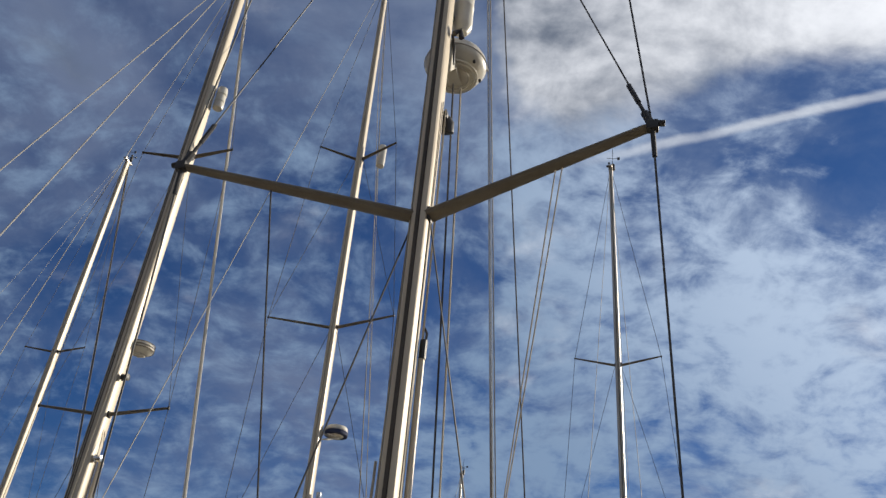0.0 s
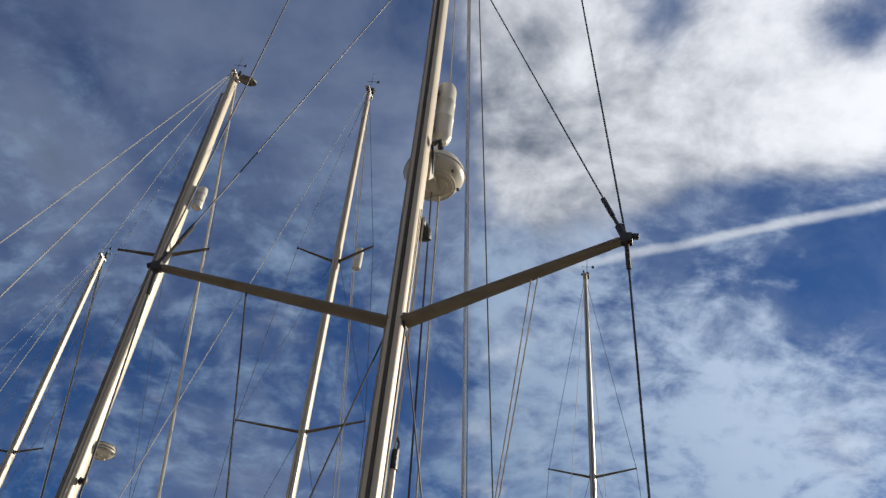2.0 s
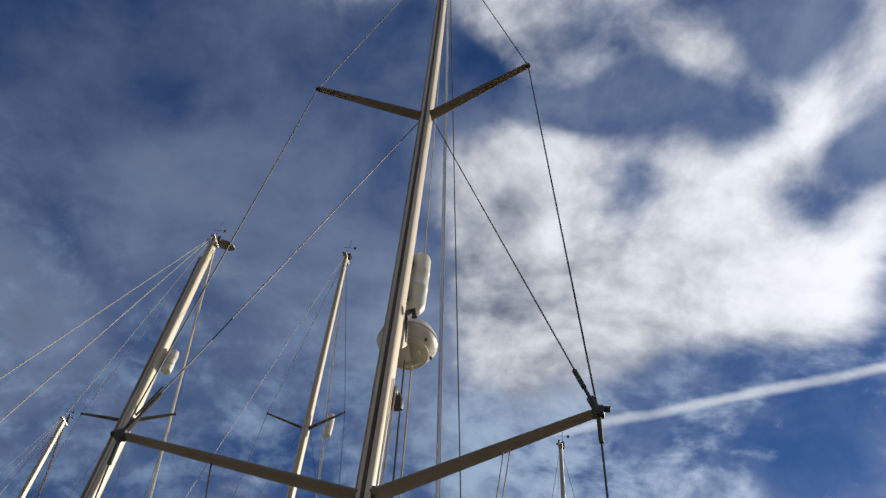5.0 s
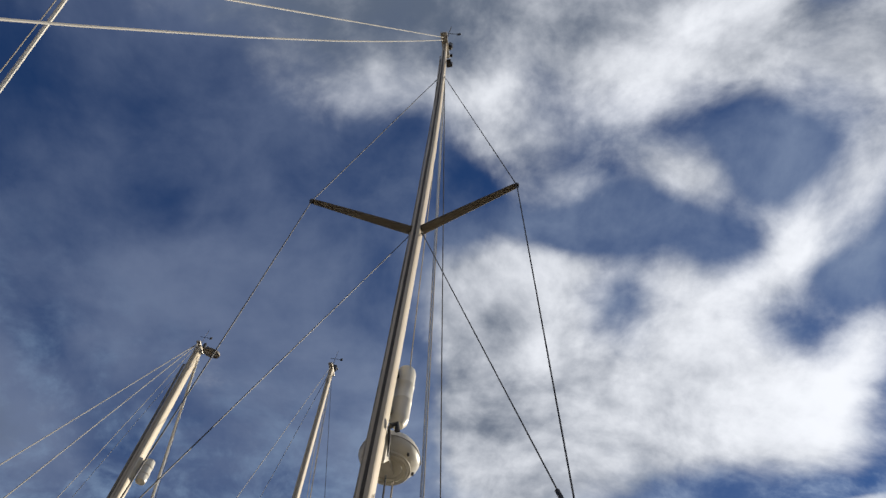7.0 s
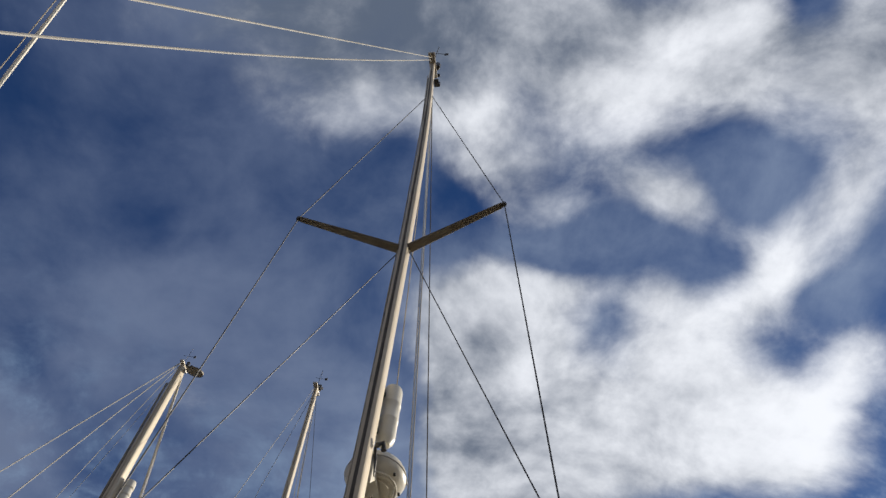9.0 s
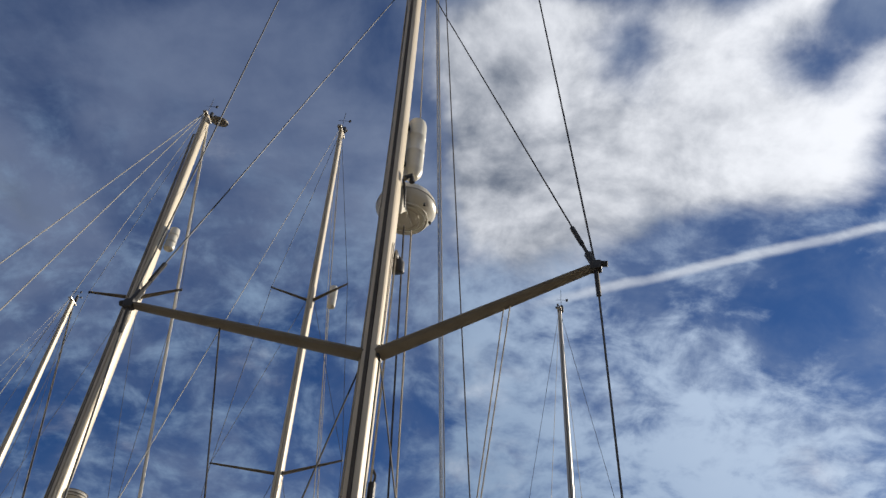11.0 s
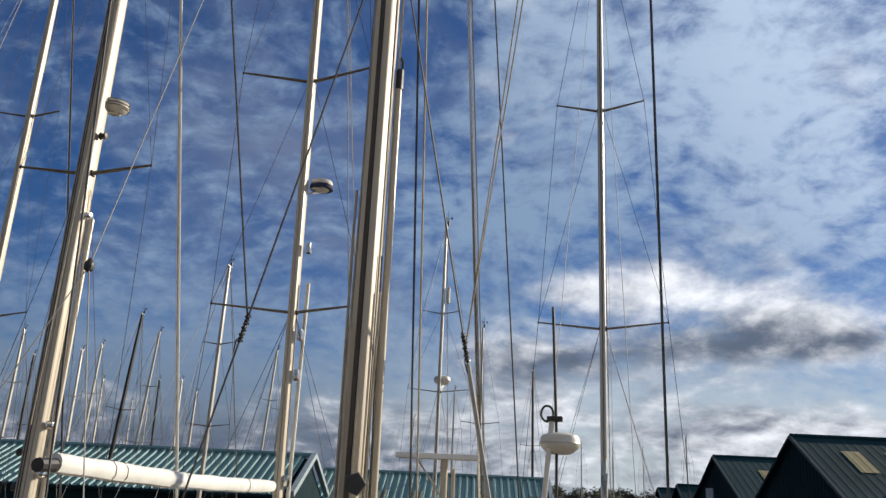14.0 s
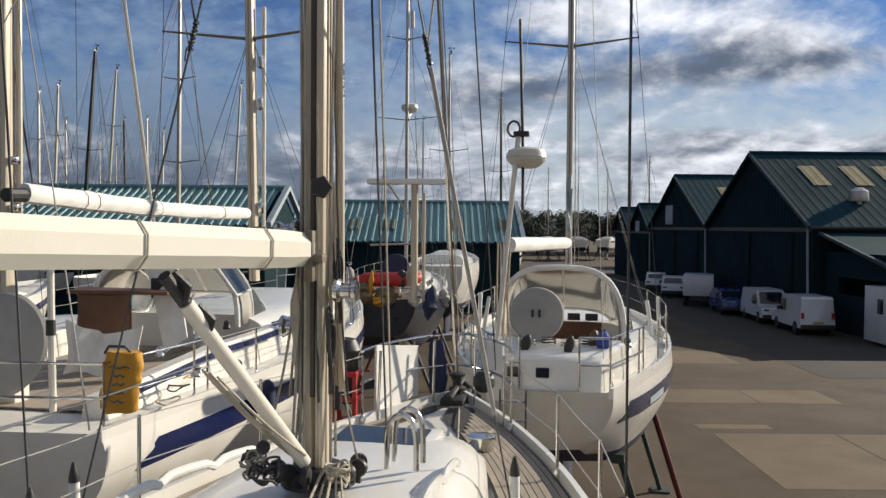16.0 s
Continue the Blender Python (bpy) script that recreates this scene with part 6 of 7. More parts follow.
# canvas flap hanging from the hood and open windscreen frame
fa = local(nb, (-3.9, 11.2, 4.85))
bm = BM()
loft(bm, [[fa, fa + Vector((0.45, -0.05, -0.02)), fa + Vector((0.62, -0.1, -0.95)), fa + Vector((0.34, -0.15, -1.15))], [q + Vector((0.0, 0.03, 0.0)) for q in (fa, fa + Vector((0.45, -0.05, -0.02)), fa + Vector((0.62, -0.1, -0.95)), fa + Vector((0.34, -0.15, -1.15)))]])
part("canvas_flap", bm, CANVAS_WHITE, nb, "pale canvas flap hanging from the hood", smooth=False)
wf = local(nb, (-2.95, 12.2, 4.35))
bm = BM()
tube(bm, [wf, wf + Vector((-0.25, -0.25, 0.5)), wf + Vector((-0.25, 0.35, 0.55)), wf + Vector((0, 0.55, 0.05))], 0.03, 6, closed=True)
part("windscreen_frame", bm, CANVAS_WHITE, nb)
bm = BM()
loft(bm, [[wf, wf + Vector((-0.25, -0.25, 0.5)), wf + Vector((-0.25, 0.35, 0.55)), wf + Vector((0, 0.55, 0.05))], [q + Vector((0.01, 0, 0)) for q in (wf, wf + Vector((-0.25, -0.25, 0.5)), wf + Vector((-0.25, 0.35, 0.55)), wf + Vector((0, 0.55, 0.05)))]])
part("windscreen", bm, CLEAR, nb, smooth=False)
# companionway with varnished boards
ca = local(nb, (-4.35, 10.9, 4.05))
bm = BM()
box(bm, ca + Vector((-0.36, 0, -0.55)), ca + Vector((0.36, 0.08, 0.42)), 0.02)
part("companionway", bm, TEAK_WARM, nb, "varnished companionway boards")
bm = BM()
box(bm, ca + Vector((-0.5, -0.03, 0.42)), ca + Vector((0.9, 0.5, 0.47)), 0.02)
part("companion_hatch", bm, TEAK_WARM, nb)
bm = BM()
box(bm, ca + Vector((0.5, 0.3, 0.35)), ca + Vector((0.95, 0.5, 0.62)), 0.02)
part("instrument_pod", bm, BLACK, nb)
sc = local(nb, (-4.55, 10.2, 3.55))
bm = BM()
rows = []
for k in range(15):
    u = k / 14
    rows.append([sc + Vector((0.95 * u + 0.03 * math.sin(5 * v + 9 * u), 0.05 * u + 0.1 * v + 0.035 * math.sin(14 * u + 3 * v) + 0.03 * math.sin(23 * u), (0.66 - 0.14 * math.sin(math.pi * u) - 0.05 * u) * v + 0.04 * math.sin(7 * u) * (1 - v))) for v in [j / 6 for j in range(7)]])
loft(bm, rows + [[q + Vector((0, 0.015, 0)) for q in r] for r in reversed(rows)], closed=False, caps=False)
part("cockpit_screen", bm, CANVAS_WHITE, nb, "slack pale canvas screen across the cockpit")
for i, (x, y, z, r) in enumerate(((-3.05, 10.6, 3.95, 0.055), (-2.85, 11.3, 3.98, 0.05), (-3.2, 9.7, 3.86, 0.05))):
    bm = BM()
    lathe(bm, [(r, 0), (r * 1.1, 0.02), (r * 0.8, 0.05), (r * 0.85, 0.1), (r * 0.3, 0.12)], 14, Matrix.Translation(local(nb, (x, y, z))))
    part("sheet_winch", bm, (STEEL, BLACK, STEEL)[i], nb, "sheet winch on the coaming")
for i in range(5):
    q = local(nb, (-2.75 - 0.12 * i, 8.6 + 0.7 * i, 3.56))
    bm = BM()
    tube(bm, [q + Vector((0.10 * math.cos(a) * (1 + 0.3 * math.sin(3 * a)), 0.16 * math.sin(a), 0.03 + 0.02 * math.sin(2 * a + i))) for a in [2 * math.pi * j / 18 for j in range(36)]], 0.009, 5)
    part("loose_rope", bm, (ROPE, ROPE_DARK, YELLOW, ROPE, ROPE_DARK)[i], nb, "loose rope end on the side deck")
bm = BM()
lathe(bm, [(0.02, 0.0), (0.07, 0.03), (0.10, 0.10), (0.10, 0.42), (0.07, 0.5), (0.02, 0.54)], 16, Matrix.Translation(local(nb, (-2.2, 10.6, 3.1)) + Vector((0.05, 0, -0.2))))
part("fender", bm, CANVAS_NAVY, nb, "navy fender hanging on the topsides")
# yellow rescue sling bag on the rail, aerial pole on the quarter
yc = local(nb, (-2.98, 7.95, 3.62))
ybag = thing("rescue_sling_bag", "faded yellow rescue sling bag strapped to the stern rail", "bag", nb.matrix_world @ Matrix.Translation(yc))
bm = BM()
rings = []
for k in range(15):
    z = 0.57 * k / 14
    f = 0.86 + 0.14 * min(1.0, k / 1.5, (14 - k) / 1.5) + 0.03 * math.sin(k * 1.9)
    rings.append([(0.185 * f * math.copysign(abs(math.cos(a)) ** 0.7, math.cos(a)) + 0.09 * z, 0.10 * f * math.sin(a), z) for a in [2 * math.pi * j / 28 for j in range(28)]])
loft(bm, rings)
for v in bm.verts:
    v.co += 0.022 * noise.noise_vector(v.co * 9.0) + 0.010 * noise.noise_vector(v.co * 24.0)
part("cover", bm, YELLOW, ybag)
for i, (z, w) in enumerate(((0.44, 0.2), (0.36, 0.10), (0.28, 0.12), (0.2, 0.16), (0.12, 0.13))):
    bm = BM()
    tube(bm, [(lerp(-w / 2, w / 2, q / 6) + 0.03 + 0.09 * z, -0.112 - 0.006 * math.sin(q + i), z + 0.012 * math.sin(1.7 * q + 2.1 * i)) for q in range(7)], 0.010, 5)
    part("marking", bm, SPREADER, ybag, "faded dark marking", smooth=False)
bm = BM()
tube(bm, [(-0.13, -0.02, 0.55), (-0.08, -0.04, 0.62), (0.08, -0.04, 0.62), (0.13, -0.02, 0.56)], 0.014, 6)
part("strap", bm, BLACK, ybag)
bm = BM()
pp = local(nb, (-3.72, 8.2, 3.55))
tube(bm, [pp, pp + Vector((-0.04, 0.02, 1.75))], 0.035, 10)
ppole = part("aerial_pole", bm, SPAR_WHITE, nb, "white pole on the stern quarter")
bm = BM()
tube(bm, [pp + Vector((-0.02, 0, 0.75)), pp + Vector((-0.02, 0.0, 0.9))], 0.045, 10)
part("pole_clamp", bm, BLACK, ppole)
for x, y in ((-1.75, 9.4), (-2.1, 9.0)):
    bm = BM()
    q = local(nb, (x, y, 3.5))
    lathe(bm, [(0.05, 0), (0.06, 0.02), (0.045, 0.05), (0.05, 0.1), (0.02, 0.12)], 14, Matrix.Translation(Vector((q.x - 0.5, q.y, nh.sheer(0.1) + 0.28))))
    part("sheet_winch", bm, STEEL, nb, "steel sheet winch")

# ---- starboard neighbour ----
sb, sh, smast, stips, sy = yacht("sailing_yacht", "white yacht with navy stripe, teak cockpit and raised sprayhood", (2.42, 15.8), 10.6, 3.5, 3.45, 0.57, 4.2, 18.6, 0.125, 0.18,
    [(8.78, 1.22, 0.15, 0.1), (13.38, 0.88, 0.15, 0.12)], spr_r=0.026, spar=SPAR_GREY, foil=0.012, roof=(0.36, 0.80, 0.66, 0.42), tr=0.42, head=10.7, rise=0.3, wl=2.5, over=0.55)
bpy.context.view_layer.update()
p0, p1 = local(sb, (2.36, 15.5, 5.10)), local(sb, (0.98, 11.6, 5.14))
sboom = sail_cover(sb, "covered_boom", p0, p1, 0.21, 0.17, CANVAS_WHITE, 10, 0.0, 0.06, "white sail cover on a short boom")
sprayhood(sb, sh, 0.26, 0.40, 0.95, 1.22, CANVAS_GREY, sh.sheer(0.3) + 0.12)
wheel_with_cover(sb, local(sb, (1.28, 11.0, 4.25)), 0.36, CANVAS_GREY)
for i, dz in enumerate((0.0, -0.02)):
    bm = BM()
    q = local(sb, (1.22 + 0.09 * i, 10.93, 4.27))
    box(bm, q + Vector((-0.018, -0.03, -0.05)), q + Vector((0.018, -0.022, 0.05)))
    part("cover_marking", bm, BLACK, sb, "small dark marking", smooth=False)
cockpit(sh, sb, 0.05, 0.36, 0.70, 0.32)
for side in (1, -1):
    bm = BM()
    box(bm, (side * 0.42 - 0.25, 0.12 * sh.L, sh.sheer(0.2) + 0.02), (side * 0.42 + 0.25, 0.33 * sh.L, sh.sheer(0.2) + 0.07), 0.01)
    part("cockpit_seat", bm, TEAK_WARM, sb, "varnished teak cockpit seat")
    bm = BM()
    q = Vector((side * sh.hb(0.2) * 0.7, 0.2 * sh.L, sh.sheer(0.2) + 0.26))
    lathe(bm, [(0.06, 0), (0.065, 0.02), (0.045, 0.05), (0.05, 0.11), (0.02, 0.13)], 14, Matrix.Translation(q))
    part("sheet_winch", bm, STEEL, sb, "steel sheet winch")
bm = BM()
box(bm, (-0.30, 0.352 * sh.L, sh.sheer(0.3) + 0.05), (0.62, 0.362 * sh.L, sh.sheer(0.3) + 0.42), 0.01)
part("companionway", bm, TEAK_WARM, sb, "varnished teak companionway boards")
for k in range(3):
    bm = BM()
    box(bm, (-0.2 + 0.28 * k, 0.345 * sh.L, sh.sheer(0.3) + 0.45), (0.0 + 0.28 * k, 0.352 * sh.L, sh.sheer(0.3) + 0.56), 0.01)
    part("instrument", bm, BLACK, sb)
for i, (x, y, z, m, r) in enumerate(((0.62, 0.75, 3.99, FLAG, 0.09), (0.5, 0.9, 3.99, TEAK_WARM, 0.07), (0.2, 0.45, 3.97, BLACK, 0.06), (-0.35, 0.5, 3.97, BLACK, 0.07), (0.55, 1.15, 4.0, BLACK, 0.06))):
    bm = BM()
    lathe(bm, [(0.01, -0.01), (r * 0.8, 0.0), (r, 0.06), (r * 0.9, 0.14), (r * 0.4, 0.2), (0.01, 0.21)], 12, pose(x, y, z - 0.1, 8 * i, 5, 20 * i))
    part("stowed_gear", bm, m, sb, "small stowed bundle on the stern deck")
for i in range(4):
    bm = BM()
    c = Vector((-0.3 + 0.25 * i, 0.6 + 0.2 * (i % 2), 3.915))
    tube(bm, [c + Vector((0.09 * math.cos(a), 0.09 * math.sin(a) * (1 + 0.4 * math.sin(2 * a)), 0.01 * a / 2)) for a in [2 * math.pi * j / 16 for j in range(40)]], 0.008, 5)
    part("loose_rope", bm, (ROPE, ROPE_DARK)[i % 2], sb, "coiled rope on the stern deck")
bm = BM()
for i in range(6):
    x = -0.62 + 0.03 * i
    tube(bm, [(x, 0.05, 5.2), (x + 0.02 * math.sin(i), 0.0, 4.6), (x + 0.05 * math.sin(i * 2), 0.05, 4.0), (x + 0.03, 0.02, 3.9)], 0.011, 5)
part("rope_bundle", bm, ROPE, sb, "bunch of pale ropes hung on the stern post")
bm = BM()
rows = []
for y, z in ((0.10, 3.46), (0.14, 3.80), (0.22, 3.86), (1.25, 3.92), (1.33, 3.86), (1.36, 3.46)):
    w = lerp(0.62, 0.98, (y - 0.1) / 1.3)
    rows.append([(-w, y, 3.42), (-w * 0.97, y, z - 0.04), (-w * 0.9, y, z), (w * 0.9, y, z), (w * 0.97, y, z - 0.04), (w, y, 3.42)])
loft(bm, rows)
aftd = part("aft_locker", bm, GEL, sb, "raised white stern locker")
for x in (-0.5, -0.16):
    bm = BM()
    box(bm, (x, 0.10, 3.60), (x + 0.16, 0.132, 3.72), 0.01)
    part("vent_opening", bm, TINTED, aftd, "dark stern opening", smooth=False)
# transom ladder, outboard pad and name patch
bm = BM()
for x in (-0.55, -0.25):
    tube(bm, [(x, -0.16, 3.5), (x, -0.12, 2.6)], 0.014, 7)
for k in range(4):
    tube(bm, [(-0.55, -0.15, 2.7 + 0.22 * k), (-0.25, -0.15, 2.7 + 0.22 * k)], 0.012, 6)
part("boarding_ladder", bm, STEEL, sb, "steel boarding ladder folded on the transom")
bm = BM()
box(bm, (-0.72, -0.16, 3.35), (-0.52, 0.02, 4.05), 0.02)
part("outboard_pad", bm, GEL, sb)
bm = BM()
pts = [sh.pt(s, sh.sheer(s) - 0.38, 0.012, 1) for s in (0.15, 0.17, 0.19, 0.21, 0.23)]
loft(bm, [[p + Vector((0, 0, 0.05)) for p in pts], [p - Vector((0, 0, 0.05)) for p in pts]], closed=False, caps=False)
part("name_patch", bm, TRIM_PALE, sb, "pale lettering patch on the stripe")
# white tubes over the rigging screws of the shrouds
cw = sh.hb(sy / sh.L) - 0.05
for side in (1, -1):
    for x, y in ((cw, sy - 0.15), (cw * 0.9, sy - 0.75)):
        lean_in = 2.5 if y > sy - 0.5 else 8.0
        bm = BM()
        lathe(bm, [(0.030, 0.0), (0.036, 0.01), (0.036, 0.62), (0.030, 0.64)], 12, pose(side * x, y, sh.sheer(y / sh.L) - 0.02, -lean_in * (y < sy - 0.5), -side * lean_in, 0))
        part("turnbuckle_cover", bm, CANVAS_WHITE, sb, "white tube over a rigging screw")
# radar post on the quarter, with a dark aerial
a, b = local(sb, (0.63, 9.85, 3.45)), local(sb, (0.92, 9.88, 6.50))
bm = BM()
tube(bm, [a, b], 0.030, 10)
post = part("radar_post", bm, SPAR_WHITE, sb, "white raked post carrying a radar dome")
radome(post, b + Vector((0.08, 0.12, -0.30)), 0.235, 0.24, "white radar dome on the stern post")
bm = BM()
q = b + Vector((0.0, 0.02, -0.9))
tube(bm, [q + Vector((0.05, 0, -0.0)), q + Vector((0.05, 0, 0.6)), q + Vector((0.0, 0, 2.2))], 0.018, 7)
part("aerial", bm, BLACK, post, "black whip aerial")
bm = BM()
tube(bm, [b + Vector((-0.06 + 0.07 * math.cos(t), 0, 0.03 + 0.09 * math.sin(t))) for t in [2 * math.pi * k / 16 for k in range(16)]], 0.014, 6, closed=True)
box(bm, b + Vector((-0.06, -0.05, -0.06)), b + Vector((0.12, 0.05, 0.0)), 0.01)
part("post_head", bm, BLACK, post)
bm = BM()
ff = local(sb, (2.2, 14.6, 5.3))
rows = []
for k in range(9):
    z = ff.z + 0.95 * k / 8
    rows.append([(ff.x + 0.025 * j + 0.02 * math.sin(k * 0.8 + j), ff.y + 0.04 * math.sin(k * 1.1 + j * 2), z + 0.02 * j) for j in range(4)])
loft(bm, rows, closed=False, caps=False)
part("furled_flag", bm, TRIM_PALE, sb, "limp blue and white flag hanging in the rigging")

# ---- yacht beyond, with the tall mast to port ----
ab, ah, amast, atips, ay = yacht("sailing_yacht", "white yacht with tall cream mast and blue stripe", (-6.45, 12.5), 12.8, 2.6, 3.3, 0.57, 4.3, 21.6, 0.19, 0.27,
    [(10.35, 1.15, 0.1, 0.1), (15.8, 0.95, 0.1, 0.1)], spr_r=0.034, foil=0.034, roof=(0.35, 0.8, 0.6, 0.4), head=6, back=False, foil_mat=SPAR_WHITE)
for x, y in ((-0.95, 0.12), (1.0, 0.12)):
    wire(ab, "backstay", (0, ay - 0.15, 21.6), (x, y, ah.sheer(0.01) - 0.02), 0.011, WIRE_LIGHT)
wire(ab, "backstay_bridle", (0, ay - 0.15, 21.5), (0.4, 2.6, ah.sheer(0.2)), 0.007, WIRE_LIGHT)
bpy.context.view_layer.update()
radome(amast, (0.11, ay + 0.28, 11.69), 0.22, 0.22, "cream radar dome with striped cover", arm=(0.0, ay + 0.1, 11.77))
for k in (-0.05, 0.0, 0.05):
    bm = BM()
    tube(bm, [(0.11 + 0.226 * math.cos(t), ay + 0.28 + 0.226 * math.sin(t), 11.71 + k) for t in [2 * math.pi * i / 28 for i in range(28)]], 0.008, 5, closed=True)
    part("cover_band", bm, SPREADER, amast)
bm = BM()
lathe(bm, [(0.01, 0), (0.10, 0.04), (0.115, 0.1), (0.10, 0.2), (0.115, 0.22), (0.10, 0.4), (0.115, 0.42), (0.10, 0.6), (0.01, 0.66)], 16, pose(0.22, ay + 0.12, 17.2))
part("radar_reflector", bm, RADOME, amast, "white tubular reflector")
bm = BM()
lathe(bm, [(0.01, 0), (0.22, 0.01), (0.22, 0.05), (0.01, 0.07)], 20, pose(0.30, ay + 0.1, 21.5, 20, 10, 0))
part("masthead_disc", bm, SPREADER, amast, "flat round aerial")
bm = BM()
tube(bm, [(0.14, ay + 0.12, 5.0), (0.14, ay + 0.12, 9.6)], 0.045, 10)
part("spinnaker_pole", bm, SPAR, amast)
for i, (z, x) in enumerate(((5.6, 0.12), (5.9, -0.13), (6.3, 0.12), (5.4, -0.12), (9.6, 0.12), (11.0, 0.13))):
    bm = BM()
    lathe(bm, [(0.05, 0.0), (0.065, 0.01), (0.045, 0.04), (0.06, 0.12), (0.02, 0.13)], 12, pose(x, ay - 0.05, z, 0, 90 if x > 0 else -90, 0))
    part("mast_winch", bm, BLACK if i % 2 else STEEL, amast)
for i in range(4):
    wire(amast, "halyard", (-0.13 + 0.02 * i, ay - 0.13, 5.0), (-0.11 + 0.012 * i, ay - 0.12, 20.8), 0.009, (ROPE, ROPE_DARK)[i % 2])
bm = BM()
tube(bm, [(0.1, ay, 15.95), (0.45, ay - 0.1, 16.6)], 0.022, 6)
part("pole_ring", bm, BLACK, amast)
wire(ab, "lazy_halyard", (0.04, ay, 16.0), (0.85, ay - 1.5, 6.2), 0.006, ROPE)

# ---- yacht lying alongside to port ----
pbt, ph, pmast, ptips, py = yacht("sailing_yacht", "white yacht lying close alongside with cream mast", (-5.45, 1.05), 12.0, 3.0, 3.4, 0.57, 4.2, 20.4, 0.16, 0.22,
    [(9.5, 1.2, 0.3, 0.1), (15.0, 1.0, 0.3, 0.1)], spr_r=0.034, foil=0.026, head=8, rise=0.2, wire_r=0.008, foil_mat=SPAR_WHITE)

# ---- outer yacht to port and the ketch-rigged yacht ahead ----
lb, lh, lmast, ltips, ly = yacht("sailing_yacht", "white yacht with slim cream mast at the row's far side", (-11.75, 19.2), 11.5, 3.3, 3.3, 0.57, 4.1, 21.0, 0.15, 0.2,
    [(9.2, 1.1, 0.2, 0.1), (14.5, 0.85, 0.1, 0.1)], spr_r=0.03, head=5, simple=True, rail=False, foil=0.028, foil_mat=WIRE)
eb, eh, emast, etips, ey = yacht("sailing_yacht", "dark-hulled yacht with slim mast, solar panel frame and red dinghy", (-1.25, 29.2), 10.0, 3.0, 3.3, 0.58, 4.0, 15.2, 0.12, 0.17,
    [(9.1, 1.1, 0.1, 0.1), (11.9, 0.7, 0.1, 0.1)], spr_r=0.022, spar=SPAR_GREY, head=6, rise=0.3, shell=GEL_DARK, stripe=False)
bpy.context.view_layer.update()
radome(emast, (0.05, ey + 0.3, 9.55), 0.3, 0.3, "white radar dome", arm=(0, ey + 0.08, 9.4))
bm = BM()
lathe(bm, [(0.01, 0), (0.07, 0.03), (0.07, 0.6), (0.01, 0.64)], 14, pose(0.16, ey + 0.1, 12.3))
part("radar_reflector", bm, RADOME, emast)
cockpit(eh, eb, 0.06, 0.32, 0.68, 0.3)
wheel_with_cover(eb, (0.35, 1.4, 4.15), 0.42, CANVAS_NAVY)
for i, (x, z, m) in enumerate(((-1.05, 3.9, YELLOW), (-0.75, 3.95, CANVAS_GREY), (0.75, 3.9, BLACK), (1.0, 3.95, ROPE))):
    bm = BM()
    lathe(bm, [(0.02, -0.25), (0.10, -0.22), (0.15, -0.05), (0.13, 0.15), (0.05, 0.25), (0.01, 0.26)], 14, pose(x, 0.06, z))
    part("hung_gear", bm, m, eb, "bundle hung on the stern rail")
RG = random.Random(9)
for x, z, rad, tall, m, what in ((-2.15, 3.50, 0.28, 0.34, CANVAS_TAN, "tan canvas bundle"), (-1.55, 3.42, 0.32, 0.30, CANVAS_TAN, "tan canvas bundle"), (-1.95, 3.75, 0.07, 0.42, YELLOW, "yellow horseshoe buoy cover"),
                                 (-1.70, 3.30, 0.20, 0.18, YELLOW, "yellow coiled hose"), (-0.72, 3.45, 0.24, 0.34, CANVAS_WHITE, "crumpled pale canvas"), (-0.50, 3.62, 0.13, 0.26, CANVAS_WHITE, "crumpled pale canvas"),
                                 (-0.30, 3.25, 0.20, 0.5, CANVAS_NAVY, "navy canvas cover"), (0.10, 3.35, 0.16, 0.3, CANVAS_GREY, "grey canvas bundle"), (0.35, 3.2, 0.14, 0.34, BLACK, "black fender"), (-2.4, 3.05, 0.22, 0.3, RED, "red canvas bundle")):
    c = local(eb, (x, 23.3 + RG.uniform(-0.15, 0.3), z))
    bm = BM()
    ph = RG.uniform(0, 6)
    lathe(bm, [(0.01, -tall)] + [(rad * (math.sin(math.pi * k / 8) ** 0.5) * (1 + 0.16 * math.sin(2.3 * k + ph)), tall * (k / 4 - 1)) for k in range(1, 8)] + [(0.01, tall)], 14, Matrix.Translation(c) @ pose(0, 0, 0, RG.uniform(-14, 14), RG.uniform(-14, 14), RG.uniform(0, 90)))
    for v in bm.verts:
        v.co += 0.22 * rad * noise.noise_vector(v.co * (1.6 / rad))
    part("stowed_gear", bm, m, eb, what)
t0 = local(eb, (-0.75, 23.2, 3.3))
gantry = part("panel_post", tube(tube(BM(), [t0, t0 + Vector((0, 0, 3.25))], 0.10, 12), [t0 + Vector((0.26, 0, 0)), t0 + Vector((0.26, 0, 3.0))], 0.05, 10), SPAR, eb, "twin cream posts of a stern frame")
bm = BM()
box(bm, t0 + Vector((-1.3, -0.35, 3.25)), t0 + Vector((1.05, 0.35, 3.39)), 0.02)
part("solar_panel", bm, GEL, gantry, "flat white-edged solar panel")
wire(gantry, "brace", t0 + Vector((0, 0, 2.2)), t0 + Vector((-0.75, 0, 3.25)), 0.03, SPAR)
bm = BM()
tube(bm, [t0 + Vector((-1.25, 0, 1.55)), t0 + Vector((0, 0, 1.6))], 0.03, 8)
part("cross_rail", bm, SPAR_GREY, gantry)
r0 = local(eb, (-1.6, 23.8, 3.75))
ding = thing("dinghy", "red inflatable dinghy stowed upside down on the stern deck", "dinghy", eb.matrix_world @ Matrix.Translation(r0))
bm = BM()
